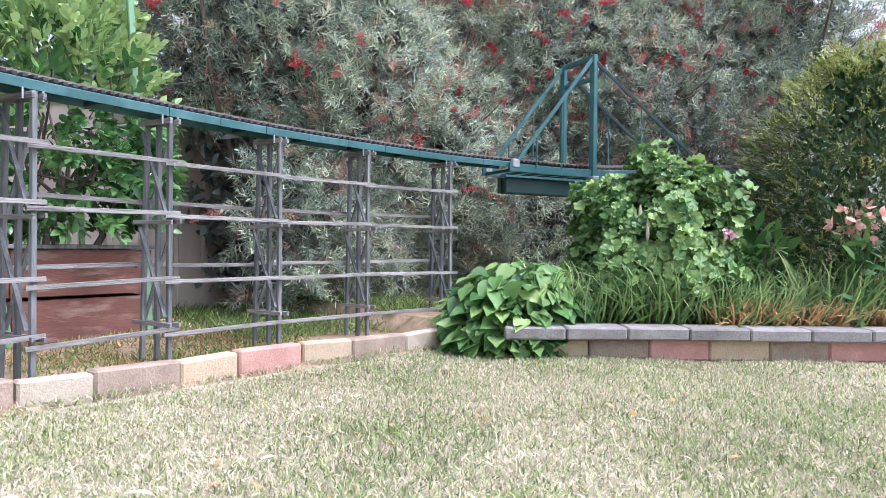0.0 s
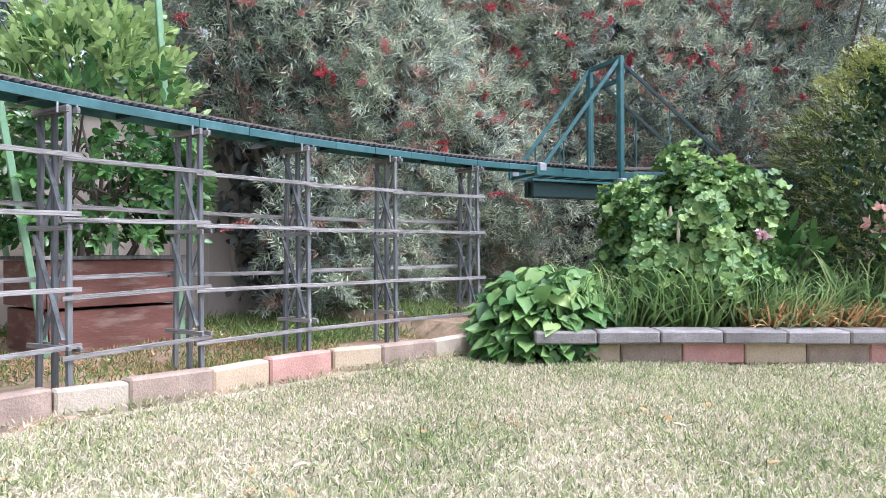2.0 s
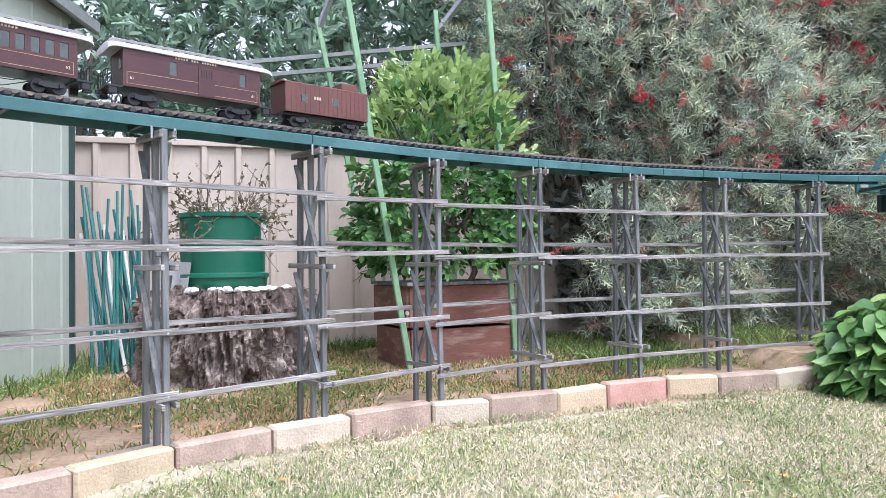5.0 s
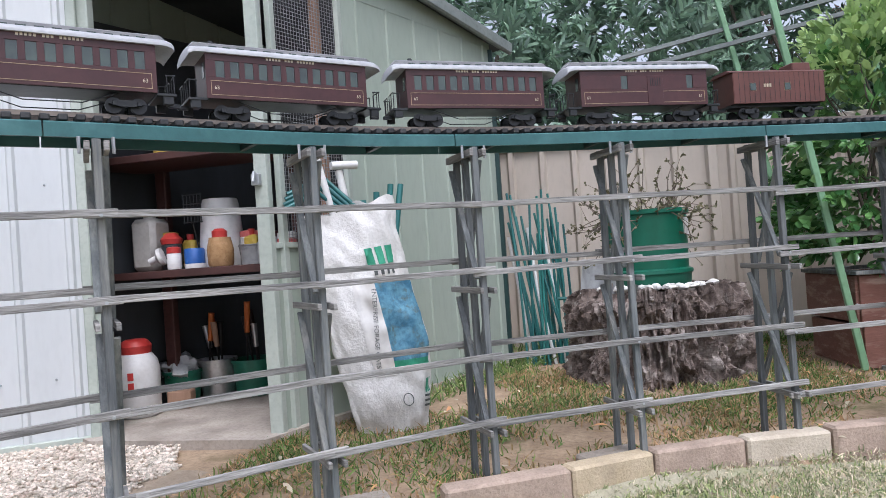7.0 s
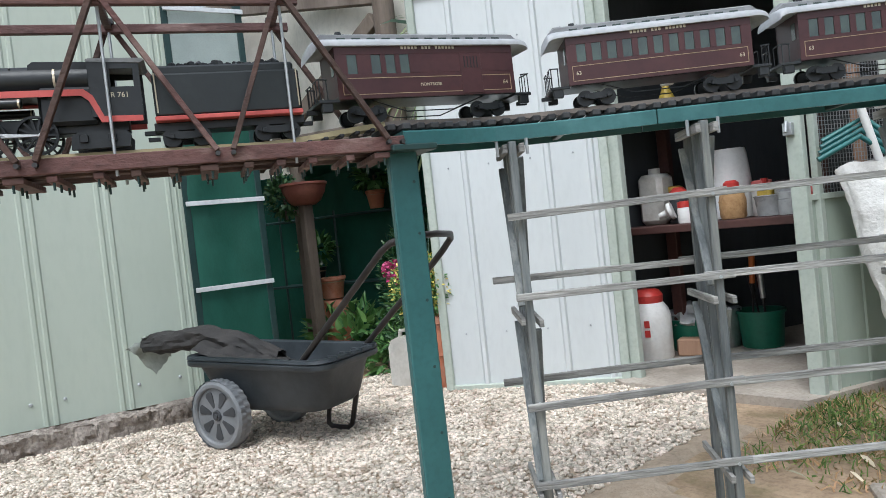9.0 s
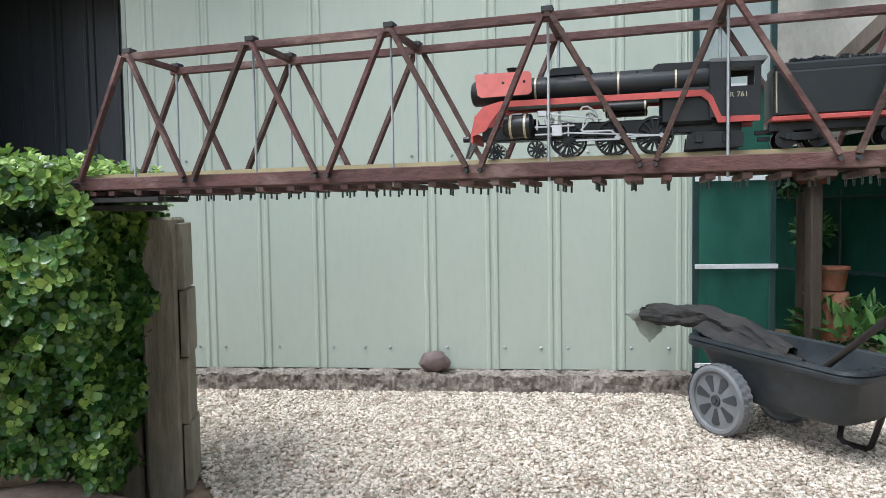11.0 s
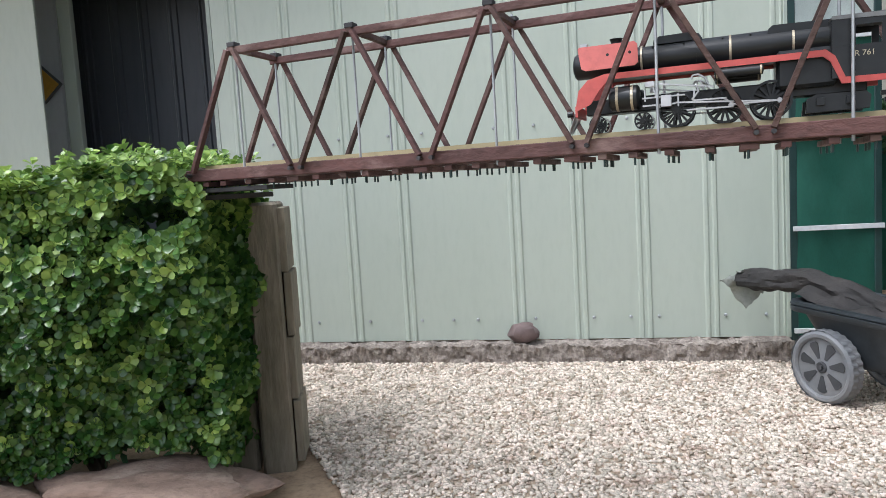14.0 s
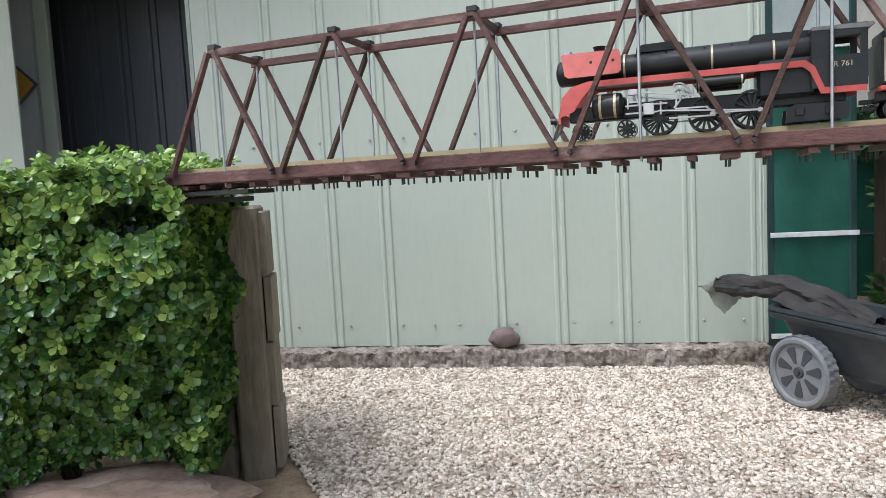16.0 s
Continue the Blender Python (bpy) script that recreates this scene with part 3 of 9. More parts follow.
def build_ground():
    n = 150
    xs = np.r_[-400, -60, -14, np.linspace(-7, 8, n), 15, 60, 400]
    ys = np.r_[-400, -60, -14, np.linspace(-6, 9, n), 15, 60, 400]
    X, Y = np.meshgrid(xs, ys, indexing="ij")
    far = np.maximum(np.abs(X), np.abs(Y)) > 8.5
    lawn_in = np.clip((edge_y(X) + 0.03 - Y) / 0.08, 0, 1) * np.clip((X + 0.3) / 0.1, 0, 1) * (X < 2.9) + ((X >= 2.9) & (wall_side(X, Y) < -0.15))
    Z = np.where(far, -0.03, ground_z(X, Y) - 0.03 * lawn_in)
    g = Geo()
    g.v = [tuple(p) for p in np.stack([X, Y, Z], -1).reshape(-1, 3).tolist()]
    k = len(ys)
    g.f = [(i * k + j, (i + 1) * k + j, (i + 1) * k + j + 1, i * k + j + 1) for i in range(len(xs) - 1) for j in range(k - 1)]
    single("ground", g, SOIL, "bare soil with thin dry grass and thatch", "ground", kind="structure", smooth=True)
    # thatch under the mown grass
    g = Geo()

    def f(u, v):
        x = -0.42 + 7.4 * u
        y0 = -3.4 + 0.15 * math.sin(x * 3)
        y = y0 + (float(edge_y(x)) - 0.02 - y0) * v if x < 2.95 else y0 + (2.93 - (x - 3.02) * 0.807 - y0) * v
        x += (1 - u) ** 8 * 0.10 * math.sin(y * 9)
        return (x, y, float(ground_z(x, y)) + 0.006)
    g.grid(f, 160, 120)
    single("lawn", g, LAWN_SOIL, "short dry lawn of straw and green grass", "lawn", kind="structure", smooth=True)


build_ground()

GRAVEL_EDGE = [(-3.05, -1.0), (-2.25, -0.36), (-1.75, -0.1), (-1.2, 0.1), (-0.55, 0.3), (-0.45, 1.2), (-0.7, 2.1), (-0.92, 2.5), (-1.05, 2.86), (-1.45, 2.86), (-2.1, 2.9), (-2.55, 2.75), (-2.75, 2.1), (-2.86, 1.62), (-3.02, 0.9), (-3.2, 0.0), (-3.3, -0.6)]


def inside_poly(x, y, poly):
    c = np.zeros(len(x), bool)
    for (x0, y0), (x1, y1) in zip(poly, poly[1:] + poly[:1]):
        hit = ((y0 > y) != (y1 > y)) & (x < (x1 - x0) * (y - y0) / ((y1 - y0) or 1e-9) + x0)
        c ^= hit
    return c


def wobble(x, y):
    return np.array([noise.noise((p * 2.2, q * 2.2, 4)) + 0.5 * noise.noise((p * 7, q * 7, 9)) for p, q in zip(x, y)])


def build_gravel():
    # packed bed, laid as a fine sheet with a ragged edge
    g = Geo()
    step = 0.04
    nx, ny = int(3.0 / step), int(4.2 / step)
    cx, cy = np.meshgrid(-3.42 + step * (np.arange(nx) + 0.5), -1.1 + step * (np.arange(ny) + 0.5), indexing="ij")
    w = wobble(cx.ravel(), cy.ravel())
    inside = inside_poly(cx.ravel() + 0.14 * w, cy.ravel() + 0.12 * w, GRAVEL_EDGE).reshape(nx, ny)
    ids = {}

    def corner(i, j):
        if (i, j) not in ids:
            ids[i, j] = len(g.v)
            x, y = -3.42 + step * i, -1.1 + step * j
            g.v.append((x, y, 0.0118 + 0.002 * noise.noise((x * 9, y * 9, 0))))
        return ids[i, j]
    g.f = [(corner(i, j), corner(i + 1, j), corner(i + 1, j + 1), corner(i, j + 1)) for i in range(nx) for j in range(ny) if inside[i, j]]
    used = np.zeros(len(g.v), int)
    for f in g.f:
        for k in f:
            used[k] += 1
    g.v = [(x, y, z if used[k] == 4 else -0.012) for k, (x, y, z) in enumerate(g.v)]
    single("gravel_bed", g, GRAVEL_BED, "pale gravel yard surface", "gravel", kind="structure", smooth=True)
    n = 96000
    x, y = R.uniform(-3.4, -0.6, n), R.uniform(-0.9, 2.95, n)
    wx = wobble(x, y)
    k = inside_poly(x + 0.14 * wx, y + 0.12 * wx, GRAVEL_EDGE) & (x < -0.9 - 0.25 * (y < 1.6)) & (R.uniform(size=n) < np.interp(x, [-3.2, -1.2], [0.8, 1.0]))
    x, y = x[k], y[k]
    n = len(x)
    cube = np.array([(a, b, c) for a in (-1, 1) for b in (-1, 1) for c in (-1, 1)], float)
    faces = [(0, 1, 3, 2), (4, 6, 7, 5), (0, 4, 5, 1), (2, 3, 7, 6), (0, 2, 6, 4), (1, 5, 7, 3)]
    v = cube[None] * R.uniform(0.5, 1.0, (n, 8, 3))
    v *= (R.uniform(0.55, 1.25, (n, 1, 3)) * np.array([0.0082, 0.0068, 0.0048]))
    a, t = R.uniform(0, 6.28, n), R.normal(0, 0.35, n)
    ca, sa, ct, st = np.cos(a), np.sin(a), np.cos(t), np.sin(t)
    rot = np.stack([np.stack([ca, -sa * ct, sa * st], -1), np.stack([sa, ca * ct, -ca * st], -1), np.stack([0 * a, st, ct], -1)], 1)
    v = np.einsum("nij,nkj->nki", rot, v)
    z = 0.0122 + R.uniform(0.0, 0.0045, n)
    v += np.stack([x, y, z], -1)[:, None]
    tagged(new("gravel_stones", cloud_mesh("gravel_stones", v, faces, [GRAVEL])), "loose cream and white gravel stones", "gravel", kind="stuff")


build_gravel()


def block_run(name, root, spots, size_z, depth, mats, top, tip=1.0):
    """Blocks set end to end; spots: corner points along the front, mats: one per block."""
    for (a, b), m in zip(zip(spots, spots[1:]), mats):
        a, b = Vector((*a, 0)), Vector((*b, 0))
        d = b - a
        g = Geo()
        g.box((d.length - 0.004, depth, size_z), None, 0.007)
        x = d.normalized()
        mt = Matrix.Rotation(math.atan2(x.y, x.x), 4, "Z")
        c = (a + b) / 2 + Vector((-x.y, x.x, 0)) * depth / 2
        tilt = pose(0, 0, 0, R.uniform(-1.5, 1.5) * tip, R.uniform(-1, 1) * tip, R.uniform(-1.5, 1.5) * tip)
        mt = Matrix.Translation((c.x, c.y, top - size_z / 2 + R.uniform(-0.005, 0.005) * tip)) @ mt @ tilt
        part("block", g, m, root, at=root.matrix_basis.inverted() @ mt)


def build_edging():
    root = thing("lawn_edging", (1.2, 2.95, -0.05), "low edging of cream, tan, mauve and red concrete blocks", "edging", kind="structure")
    pts = [p for p in EDGE[2:]]
    cols = [PAVER_GREY, PAVER_TAN, PAVER_GREY, PAVER_WHITE, PAVER_GREY, PAVER_WHITE, PAVER_GREY, PAVER_TAN, PAVER_RED, PAVER_TAN, PAVER_GREY, PAVER_WHITE]
    block_run("block", root, pts, 0.13, 0.06, cols, 0.050)
    block_run("block", root, [(2.95, 3.19), (3.06, 3.02)], 0.10, 0.06, [PAVER_WHITE], 0.03)
    # flat stepping stones at the outer end of the edging
    block_run("block", root, [(-0.32, 2.12), (-0.09, 2.27)], 0.05, 0.16, [CONCRETE], 0.022)
    block_run("block", root, [(0.32, 2.62), (0.47, 2.73)], 0.04, 0.1, [CONCRETE], 0.02)
    wall = thing("garden_bed_wall", (3.8, 2.35, -0.05), "low bed wall of grey cap blocks over tan bricks", "garden wall", kind="structure")
    a, b = Vector((3.02, 2.92)), Vector((5.4, 1.0))
    n = 12
    cap = [tuple(a + (b - a) * k / n) for k in range(n + 1)]
    block_run("block", wall, cap[::-1], 0.052, 0.16, [CAP_GREY] * n, 0.100, 0.3)
    low = [tuple(a + (b - a) * (k + 0.42) / n + Vector((0.008, 0.012))) for k in range(n + 1)]
    block_run("block", wall, low[::-1], 0.09, 0.12, [PAVER_GREY if k % 3 == 1 else PAVER_TAN if k % 3 else PAVER_RED for k in range(n)], 0.047, 0.4)


build_edging()


# ---------------------------------------------------------------- sheds and fences
def ribbed(p0, p1, z0, z1, pitch, ribs, depth, thick=0.004, start=0.0, face=1):
    """A profiled steel sheet standing on the line p0-p1; ribs: (offset, width) in each pitch; face: side on which they stand out."""
    a, b = Vector(p0), Vector(p1)
    x = (b - a).normalized()
    nrm = Vector((-x.y, x.x)) * face
    length = (b - a).length
    prof = [(0.0, 0.0)]
    s = start
    while s < length:
        for off, w in ribs:
            e = s + off
            for d, h in ((0, 0), (w * 0.25, depth), (w * 0.75, depth), (w, 0)):
                if 0 < e + d < length:
                    prof.append((e + d, h))
        s += pitch
    prof.append((length, 0.0))
    g = Geo()
    k = len(prof)
    for h in (0.0, -thick):
        for z in (z0, z1):
            for s, d in prof:
                p = a + x * s + nrm * (d + h)
                g.v.append((p.x, p.y, z))
    for i in range(k - 1):
        g.f += [(i, i + 1, k + i + 1, k + i), (2 * k + i, 3 * k + i, 3 * k + i + 1, 2 * k + i + 1), (i, 2 * k + i, 2 * k + i + 1, i + 1), (k + i, k + i + 1, 3 * k + i + 1, 3 * k + i)]
    g.f += [(0, k, 3 * k, 2 * k), (k - 1, 3 * k - 1, 4 * k - 1, 2 * k - 1)]
    return g


def screws(parent, p0, p1, z, offs, face, r=0.0075):
    a, b = Vector(p0), Vector(p1)
    x = (b - a).normalized()
    nrm = Vector((-x.y, x.x)) * face
    ang = math.degrees(math.atan2(nrm.y, nrm.x))
    g = Geo().lathe([(r, 0), (r, 0.002), (r * 0.6, 0.0045), (r * 0.6, 0.007)], 8, pose(0, 0, 0, 0, 90, 0))
    me = mesh_of("screw", g, GALV)
    for o in offs:
        p = a + x * o + nrm * 0.001
        part("screw", me, GALV, parent, at=parent.matrix_basis.inverted() @ pose(p.x, p.y, z, 0, 0, ang))


WL = Vector((-3.09, 0.317)), Vector((-2.819, 1.69))


def wall_at(y):
    """A place on the long shed's wall."""
    t = (y - WL[0].y) / (WL[1].y - WL[0].y)
    return WL[0] + (WL[1] - WL[0]) * t


def long_shed():
    root = thing("garage_shed", (-3.1, 0.3, 0.0), "long pale green ribbed steel shed with a dark doorway", "shed", kind="structure")
    ribs = [(0, 0.024), (0.036, 0.024)]
    y_end, y_door, y_door2, y_far = 1.662, -0.83, -1.78, -4.2
    seam = 0.317
    # two sheets meeting in a lapped seam
    part("wall_panel", ribbed(wall_at(seam), wall_at(y_end), 0.095, 2.4, 0.2775, ribs, 0.0055, start=0.209, face=-1), CLAD, root, world=True)
    part("wall_panel", ribbed(wall_at(seam + 0.012) + Vector((-0.005, 0.001)), wall_at(y_door), 0.095, 2.4, 0.263, ribs, 0.0055, start=0.258, face=1), CLAD, root, world=True)
    part("wall_panel", ribbed(wall_at(y_door2), wall_at(y_far), 0.095, 2.4, 0.277, ribs, 0.0055, start=0.35, face=1), CLAD, root, world=True)
    g = Geo()
    a, b = wall_at(y_door), wall_at(y_door2)
    g.beam((a.x - 0.02, a.y, 2.25), (b.x - 0.02, b.y, 2.25), 0.05, 0.3)
    part("door_head", g, CLAD, root, world=True)
    for y, w in ((y_door - 0.014, 0.02), (y_door2 - 0.012, 0.02)):
        p = wall_at(y)
        part("door_jamb", Geo().box((0.014, w, 2.05), Matrix.Translation((p.x - 0.012, p.y, 1.1))), TRIM_GREEN, root, world=True)
    p = wall_at(y_end)
    part("corner_trim", Geo().box((0.05, 0.016, 2.32), Matrix.Translation((p.x - 0.018, p.y + 0.006, 1.25))), CLAD, root, world=True)
    # the end wall that turns back from the corner
    part("wall_panel", ribbed(wall_at(y_end) + Vector((-0.03, 0.0)), (-6.2, 2.4), 0.095, 2.4, 0.277, ribs, 0.0055, face=1), CLAD, root, world=True)
    g = Geo()
    a, b = wall_at(y_end), wall_at(y_far)
    x = (a - b).normalized()
    nrm = Vector((x.y, -x.x))
    o = nrm * 0.028
    m = Matrix(((x.x, nrm.x, 0, 0), (x.y, nrm.y, 0, 0), (0, 0, 1, 0), (0, 0, 0, 1)))

    def slab(u, v):
        l, h = u * (a - b).length, v * 0.22
        w = noise.noise((l * 6, h * 6, 1)) + 0.8 * noise.noise((l * 22, h * 26, 4)) + 0.7 * noise.noise((l * 60, h * 75, 8))
        p = b + x * l + nrm * (0.0 + (0.105 + 0.016 * w) * min(1.0, v * 1.8))
        top = 0.092 + 0.010 * noise.noise((l * 9, h * 12, 0)) + 0.009 * noise.noise((l * 34, h * 40, 0)) + 0.006 * noise.noise((l * 80, h * 90, 3))
        return (p.x, p.y, top if v < 0.6 else top * (1 - (v - 0.6) / 0.4 * 1.2))
    g.grid(slab, 900, 16)
    part("footing", g, FOOTING, root, "rough stained concrete footing", world=True)
    screws(root, wall_at(seam), wall_at(y_end), 0.192, [0.045, 0.31, 0.57, 0.73, 0.85, 1.125, 1.288], -1)
    screws(root, wall_at(seam), wall_at(y_door), 0.192, [0.07, 0.22, 0.475, 0.735, 0.86, 1.0], 1)
    screws(root, wall_at(seam), wall_at(y_end), 1.06, [0.16, 0.34, 0.53, 0.74, 0.94, 1.25], -1)
    screws(root, wall_at(seam), wall_at(y_door), 1.06, [0.17, 0.33, 0.57, 0.9], 1)
    # room behind the doorway, its shade put into the walls' dark colour
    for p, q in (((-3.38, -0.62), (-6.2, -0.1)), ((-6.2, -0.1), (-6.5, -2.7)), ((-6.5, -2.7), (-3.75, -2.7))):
        part("lining", Geo().beam((*p, 1.1), (*q, 1.1), 0.04, 2.3), DARK_WALL, root, "inner wall coloured dark to stand for shade", world=True)
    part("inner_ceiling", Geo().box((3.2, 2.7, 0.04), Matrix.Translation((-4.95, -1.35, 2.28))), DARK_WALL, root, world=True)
    part("inner_floor", Geo().box((3.1, 2.6, 0.04), Matrix.Translation((-4.95, -1.35, 0.06))), CONCRETE, root, world=True)
    # inside: a grey lining by the jamb, its edge strip, and a ribbed sheet across the rest, darkened for shade
    part("lining", ribbed((-3.92, -2.5), (-3.92, -1.87), 0.1, 2.2, 0.3, [(0.0, 0.03)], 0.010, face=-1), DOOR_WHITE, root, "pale inner sheet in the shade", world=True)
    part("lining_edge", Geo().box((0.05, 0.075, 2.1), Matrix.Translation((-3.90, -1.828, 1.15))), CLAD, root, world=True)
    part("dark_sheet", ribbed((-4.25, -2.1), (-4.05, -0.7), 0.08, 2.25, 0.19, [(0.0, 0.03), (0.05, 0.02)], 0.010, face=-1), DARK_NAVY, root, "ribbed inner sheet, blue-black to stand for the room's shade", world=True)
    g = Geo()
    g.prism([(0, -0.205), (0.205, 0), (0, 0.205), (-0.205, 0)], pose(-3.895, -2.085, 1.515, 0, 0, 90), 0.006)
    s = part("warning_sign", g, INK, root, "yellow diamond warning sign", world=True)
    g = Geo()
    g.prism([(0, -0.185), (0.185, 0), (0, 0.185), (-0.185, 0)], pose(-3.889, -2.085, 1.515, 0, 0, 90), 0.006)
    ob = new("sign_face", mesh_of("sign_face", g, SIGN_YELLOW))
    ob.parent = s
    part("roof", Geo().box((3.6, 6.3, 0.06), Matrix.Translation((-4.75, -1.2, 2.45)) @ pose(0, 0, 0, 0, 4, 0)), CLAD, root, world=True)


long_shed()

HINGE, JAMB, CORNER = Vector((-1.43, 2.88)), Vector((-0.752, 2.905)), Vector((-0.2, 4.35))
LEFT, REAR = Vector((-1.76, 2.96)), Vector((-1.15, 4.72))


def garden_shed():
    root = thing("garden_shed", (-0.9, 3.5, 0.0), "small sage green steel garden shed with an open door", "shed", kind="structure")
    ax = (CORNER - JAMB).normalized()
    m0 = JAMB + ax * 0.42
    ribs = [(0, 0.018)]
    part("wall_panel", ribbed(m0, CORNER, 0.0, 1.67, 0.19, ribs, 0.008, start=0.1, face=-1), CLAD_SHED, root, world=True)
    part("wall_panel", ribbed(JAMB + ax * 0.03, m0, 0.0, 0.665, 0.5, ribs, 0.006, start=0.2, face=-1), CLAD_SHED, root, "green sheet below the wire mesh", world=True)
    part("wall_panel", ribbed(CORNER, REAR, 0.0, 1.66, 0.19, ribs, 0.008, face=-1), CLAD_SHED, root, world=True)
    part("wall_panel", ribbed(REAR, LEFT, 0.0, 1.9, 0.19, ribs, 0.008, face=-1), CLAD_SHED, root, world=True)
    for p, w in ((JAMB, 0.05), (JAMB + ax * 0.075, 0.022), (m0, 0.02), (HINGE, 0.06)):
        part("frame_post", Geo().box((w, 0.035, 1.83), Matrix.Translation((p.x, p.y, 0.915))), TRIM_GREEN, root, world=True)
    part("corner_post", Geo().box((0.03, 0.03, 1.66), Matrix.Translation((CORNER.x, CORNER.y, 0.83))), GREEN_DARK, root, world=True)
    part("door_head", Geo().beam((HINGE.x, HINGE.y, 1.72), (JAMB.x, JAMB.y, 1.72), 0.04, 0.09), TRIM_GREEN, root, world=True)
    part("lintel_panel", Geo().beam((HINGE.x - 0.02, HINGE.y, 1.87), (JAMB.x, JAMB.y, 1.87), 0.02, 0.2), CLAD_SHED, root, world=True)
    part("frame_rail", Geo().beam((JAMB.x, JAMB.y, 0.672), (m0.x, m0.y, 0.672), 0.02, 0.02), TRIM_GREEN, root, world=True)
    # woven wire screen
    g = Geo()
    for k in range(1, 24):
        p = JAMB + ax * (0.09 + 0.33 * k / 24)
        g.beam((p.x, p.y, 0.68), (p.x, p.y, 1.84), 0.0016, 0.0016, (1, 0, 0), 0)
    a, b = JAMB + ax * 0.09, m0
    for k in range(1, 82):
        z = 0.68 + 1.16 * k / 82
        g.beam((a.x, a.y, z), (b.x, b.y, z), 0.0016, 0.0016, (0, 0, 1), 0)
    part("wire_mesh", g, MESH_WIRE, root, "galvanised wire mesh screen", world=True)
    p = JAMB + ax * 0.33 + Vector((-0.05, 0.05))
    part("stud", Geo().box((0.03, 0.05, 1.8), Matrix.Translation((p.x, p.y, 0.93))), PINE, root, "bare pine stud behind the mesh", world=True)
    part("latch", Geo().box((0.03, 0.02, 0.04), Matrix.Translation((JAMB.x - 0.01, JAMB.y - 0.028, 0.90))).tube([(JAMB.x - 0.01, JAMB.y - 0.04, 0.925), (JAMB.x - 0.01, JAMB.y - 0.05, 0.89)], 0.006), GALV, root, world=True)
    # roof with an overhanging edge capping
    up = Vector((-ax.y, ax.x))
    span = (CORNER - JAMB).length
    slope = lambda d: 1.70 + 0.13 * (span - d)
    g = Geo()
    q = []
    for d0, o in ((-0.2, -0.05), (span + 0.12, -0.05), (span + 0.12, 1.3), (-0.2, 1.3)):
        v = JAMB + ax * d0 + up * o
        q.append((v.x, v.y, slope(d0)))
    g.add(q + [(x, y, z + 0.02) for x, y, z in q], [(0, 1, 2, 3), (7, 6, 5, 4), (0, 4, 5, 1), (1, 5, 6, 2), (2, 6, 7, 3), (3, 7, 4, 0)])
    # the roof's dark colour carries the shade of its underside
    part("roof", g, DARK_WALL, root, "steel roof, coloured dark for the shade beneath it", world=True)
    a, b = JAMB - ax * 0.2 - up * 0.055, CORNER + ax * 0.13 - up * 0.055
    part("barge_capping", Geo().beam((*a, slope(-0.2) - 0.005), (*b, slope(span + 0.13) - 0.005), 0.03, 0.065, c=0.008), CAPPING, root, world=True)
    mid = m0 - ax * 0.0
    t0, t1 = mid, CORNER
    g = Geo()
    w = (t1 - t0).length
    mt = Matrix(((ax.x, up.x, 0, t0.x), (ax.y, up.y, 0, t0.y), (0, 0, 1, 0), (0, 0, 0, 1)))
    g.prism([(0, 1.665), (w, 1.665), (w, 1.69), (0, slope(0.42) - 0.01)], mt, 0.004)
    part("gable_infill", g, CLAD_SHED, root, world=True)
    part("front_infill", Geo().beam((*HINGE, 1.1), (*LEFT, 1.1), 0.01, 1.7), CLAD_SHED, root, world=True)
    fl = Vector((0, -0.10))
    part("slab", Geo().prism([tuple(p) for p in (HINGE + fl, JAMB + fl, CORNER, REAR, LEFT)], pose(0, 0, 0.005, -90), 0.05), CONCRETE, root, "worn concrete slab floor", world=True)
    # added lining, its dark colour standing for the shade inside
    part("lining", Geo().beam((*(LEFT + Vector((0.04, 0.05))), 0.85), (*(REAR + Vector((0.05, -0.05))), 0.85), 0.02, 1.66), DARK_WALL, root, "inner wall coloured dark to stand for shade", world=True)
    part("lining", Geo().beam((*(REAR + Vector((0.05, -0.05))), 0.83), (*(CORNER + Vector((-0.05, -0.06))), 0.83), 0.02, 1.62), DARK_WALL, root, "inner wall coloured dark to stand for shade", world=True)


garden_shed()


def shed_door():
    root = thing("shed_door", (HINGE.x, HINGE.y, 0.0), "open shed door of white ribbed steel sheet", "door", kind="structure")
    end = Vector((-2.055, 2.435))
    h = HINGE + Vector((-0.03, -0.03))
    part("door_panel", ribbed(end, h, 0.02, 1.675, 0.172, [(0.0, 0.03)], 0.012, start=0.145, face=-1), DOOR_WHITE, root, world=True)
    for p in (end, h):
        part("stile", Geo().box((0.035, 0.035, 1.68), Matrix.Translation((p.x, p.y, 0.85)) @ pose(0, 0, 0, 0, 0, 35), 0.004), TRIM_GREEN, root, world=True)
    for z in (0.02, 1.685):
        part("rail", Geo().beam((*end, z), (*h, z), 0.03, 0.03), TRIM_GREEN, root, world=True)
    offs = [0.09, 0.262, 0.434, 0.606]
    for z in (0.25, 0.95, 1.45):
        screws(root, end, h, z, offs, -1, 0.004)


shed_door()


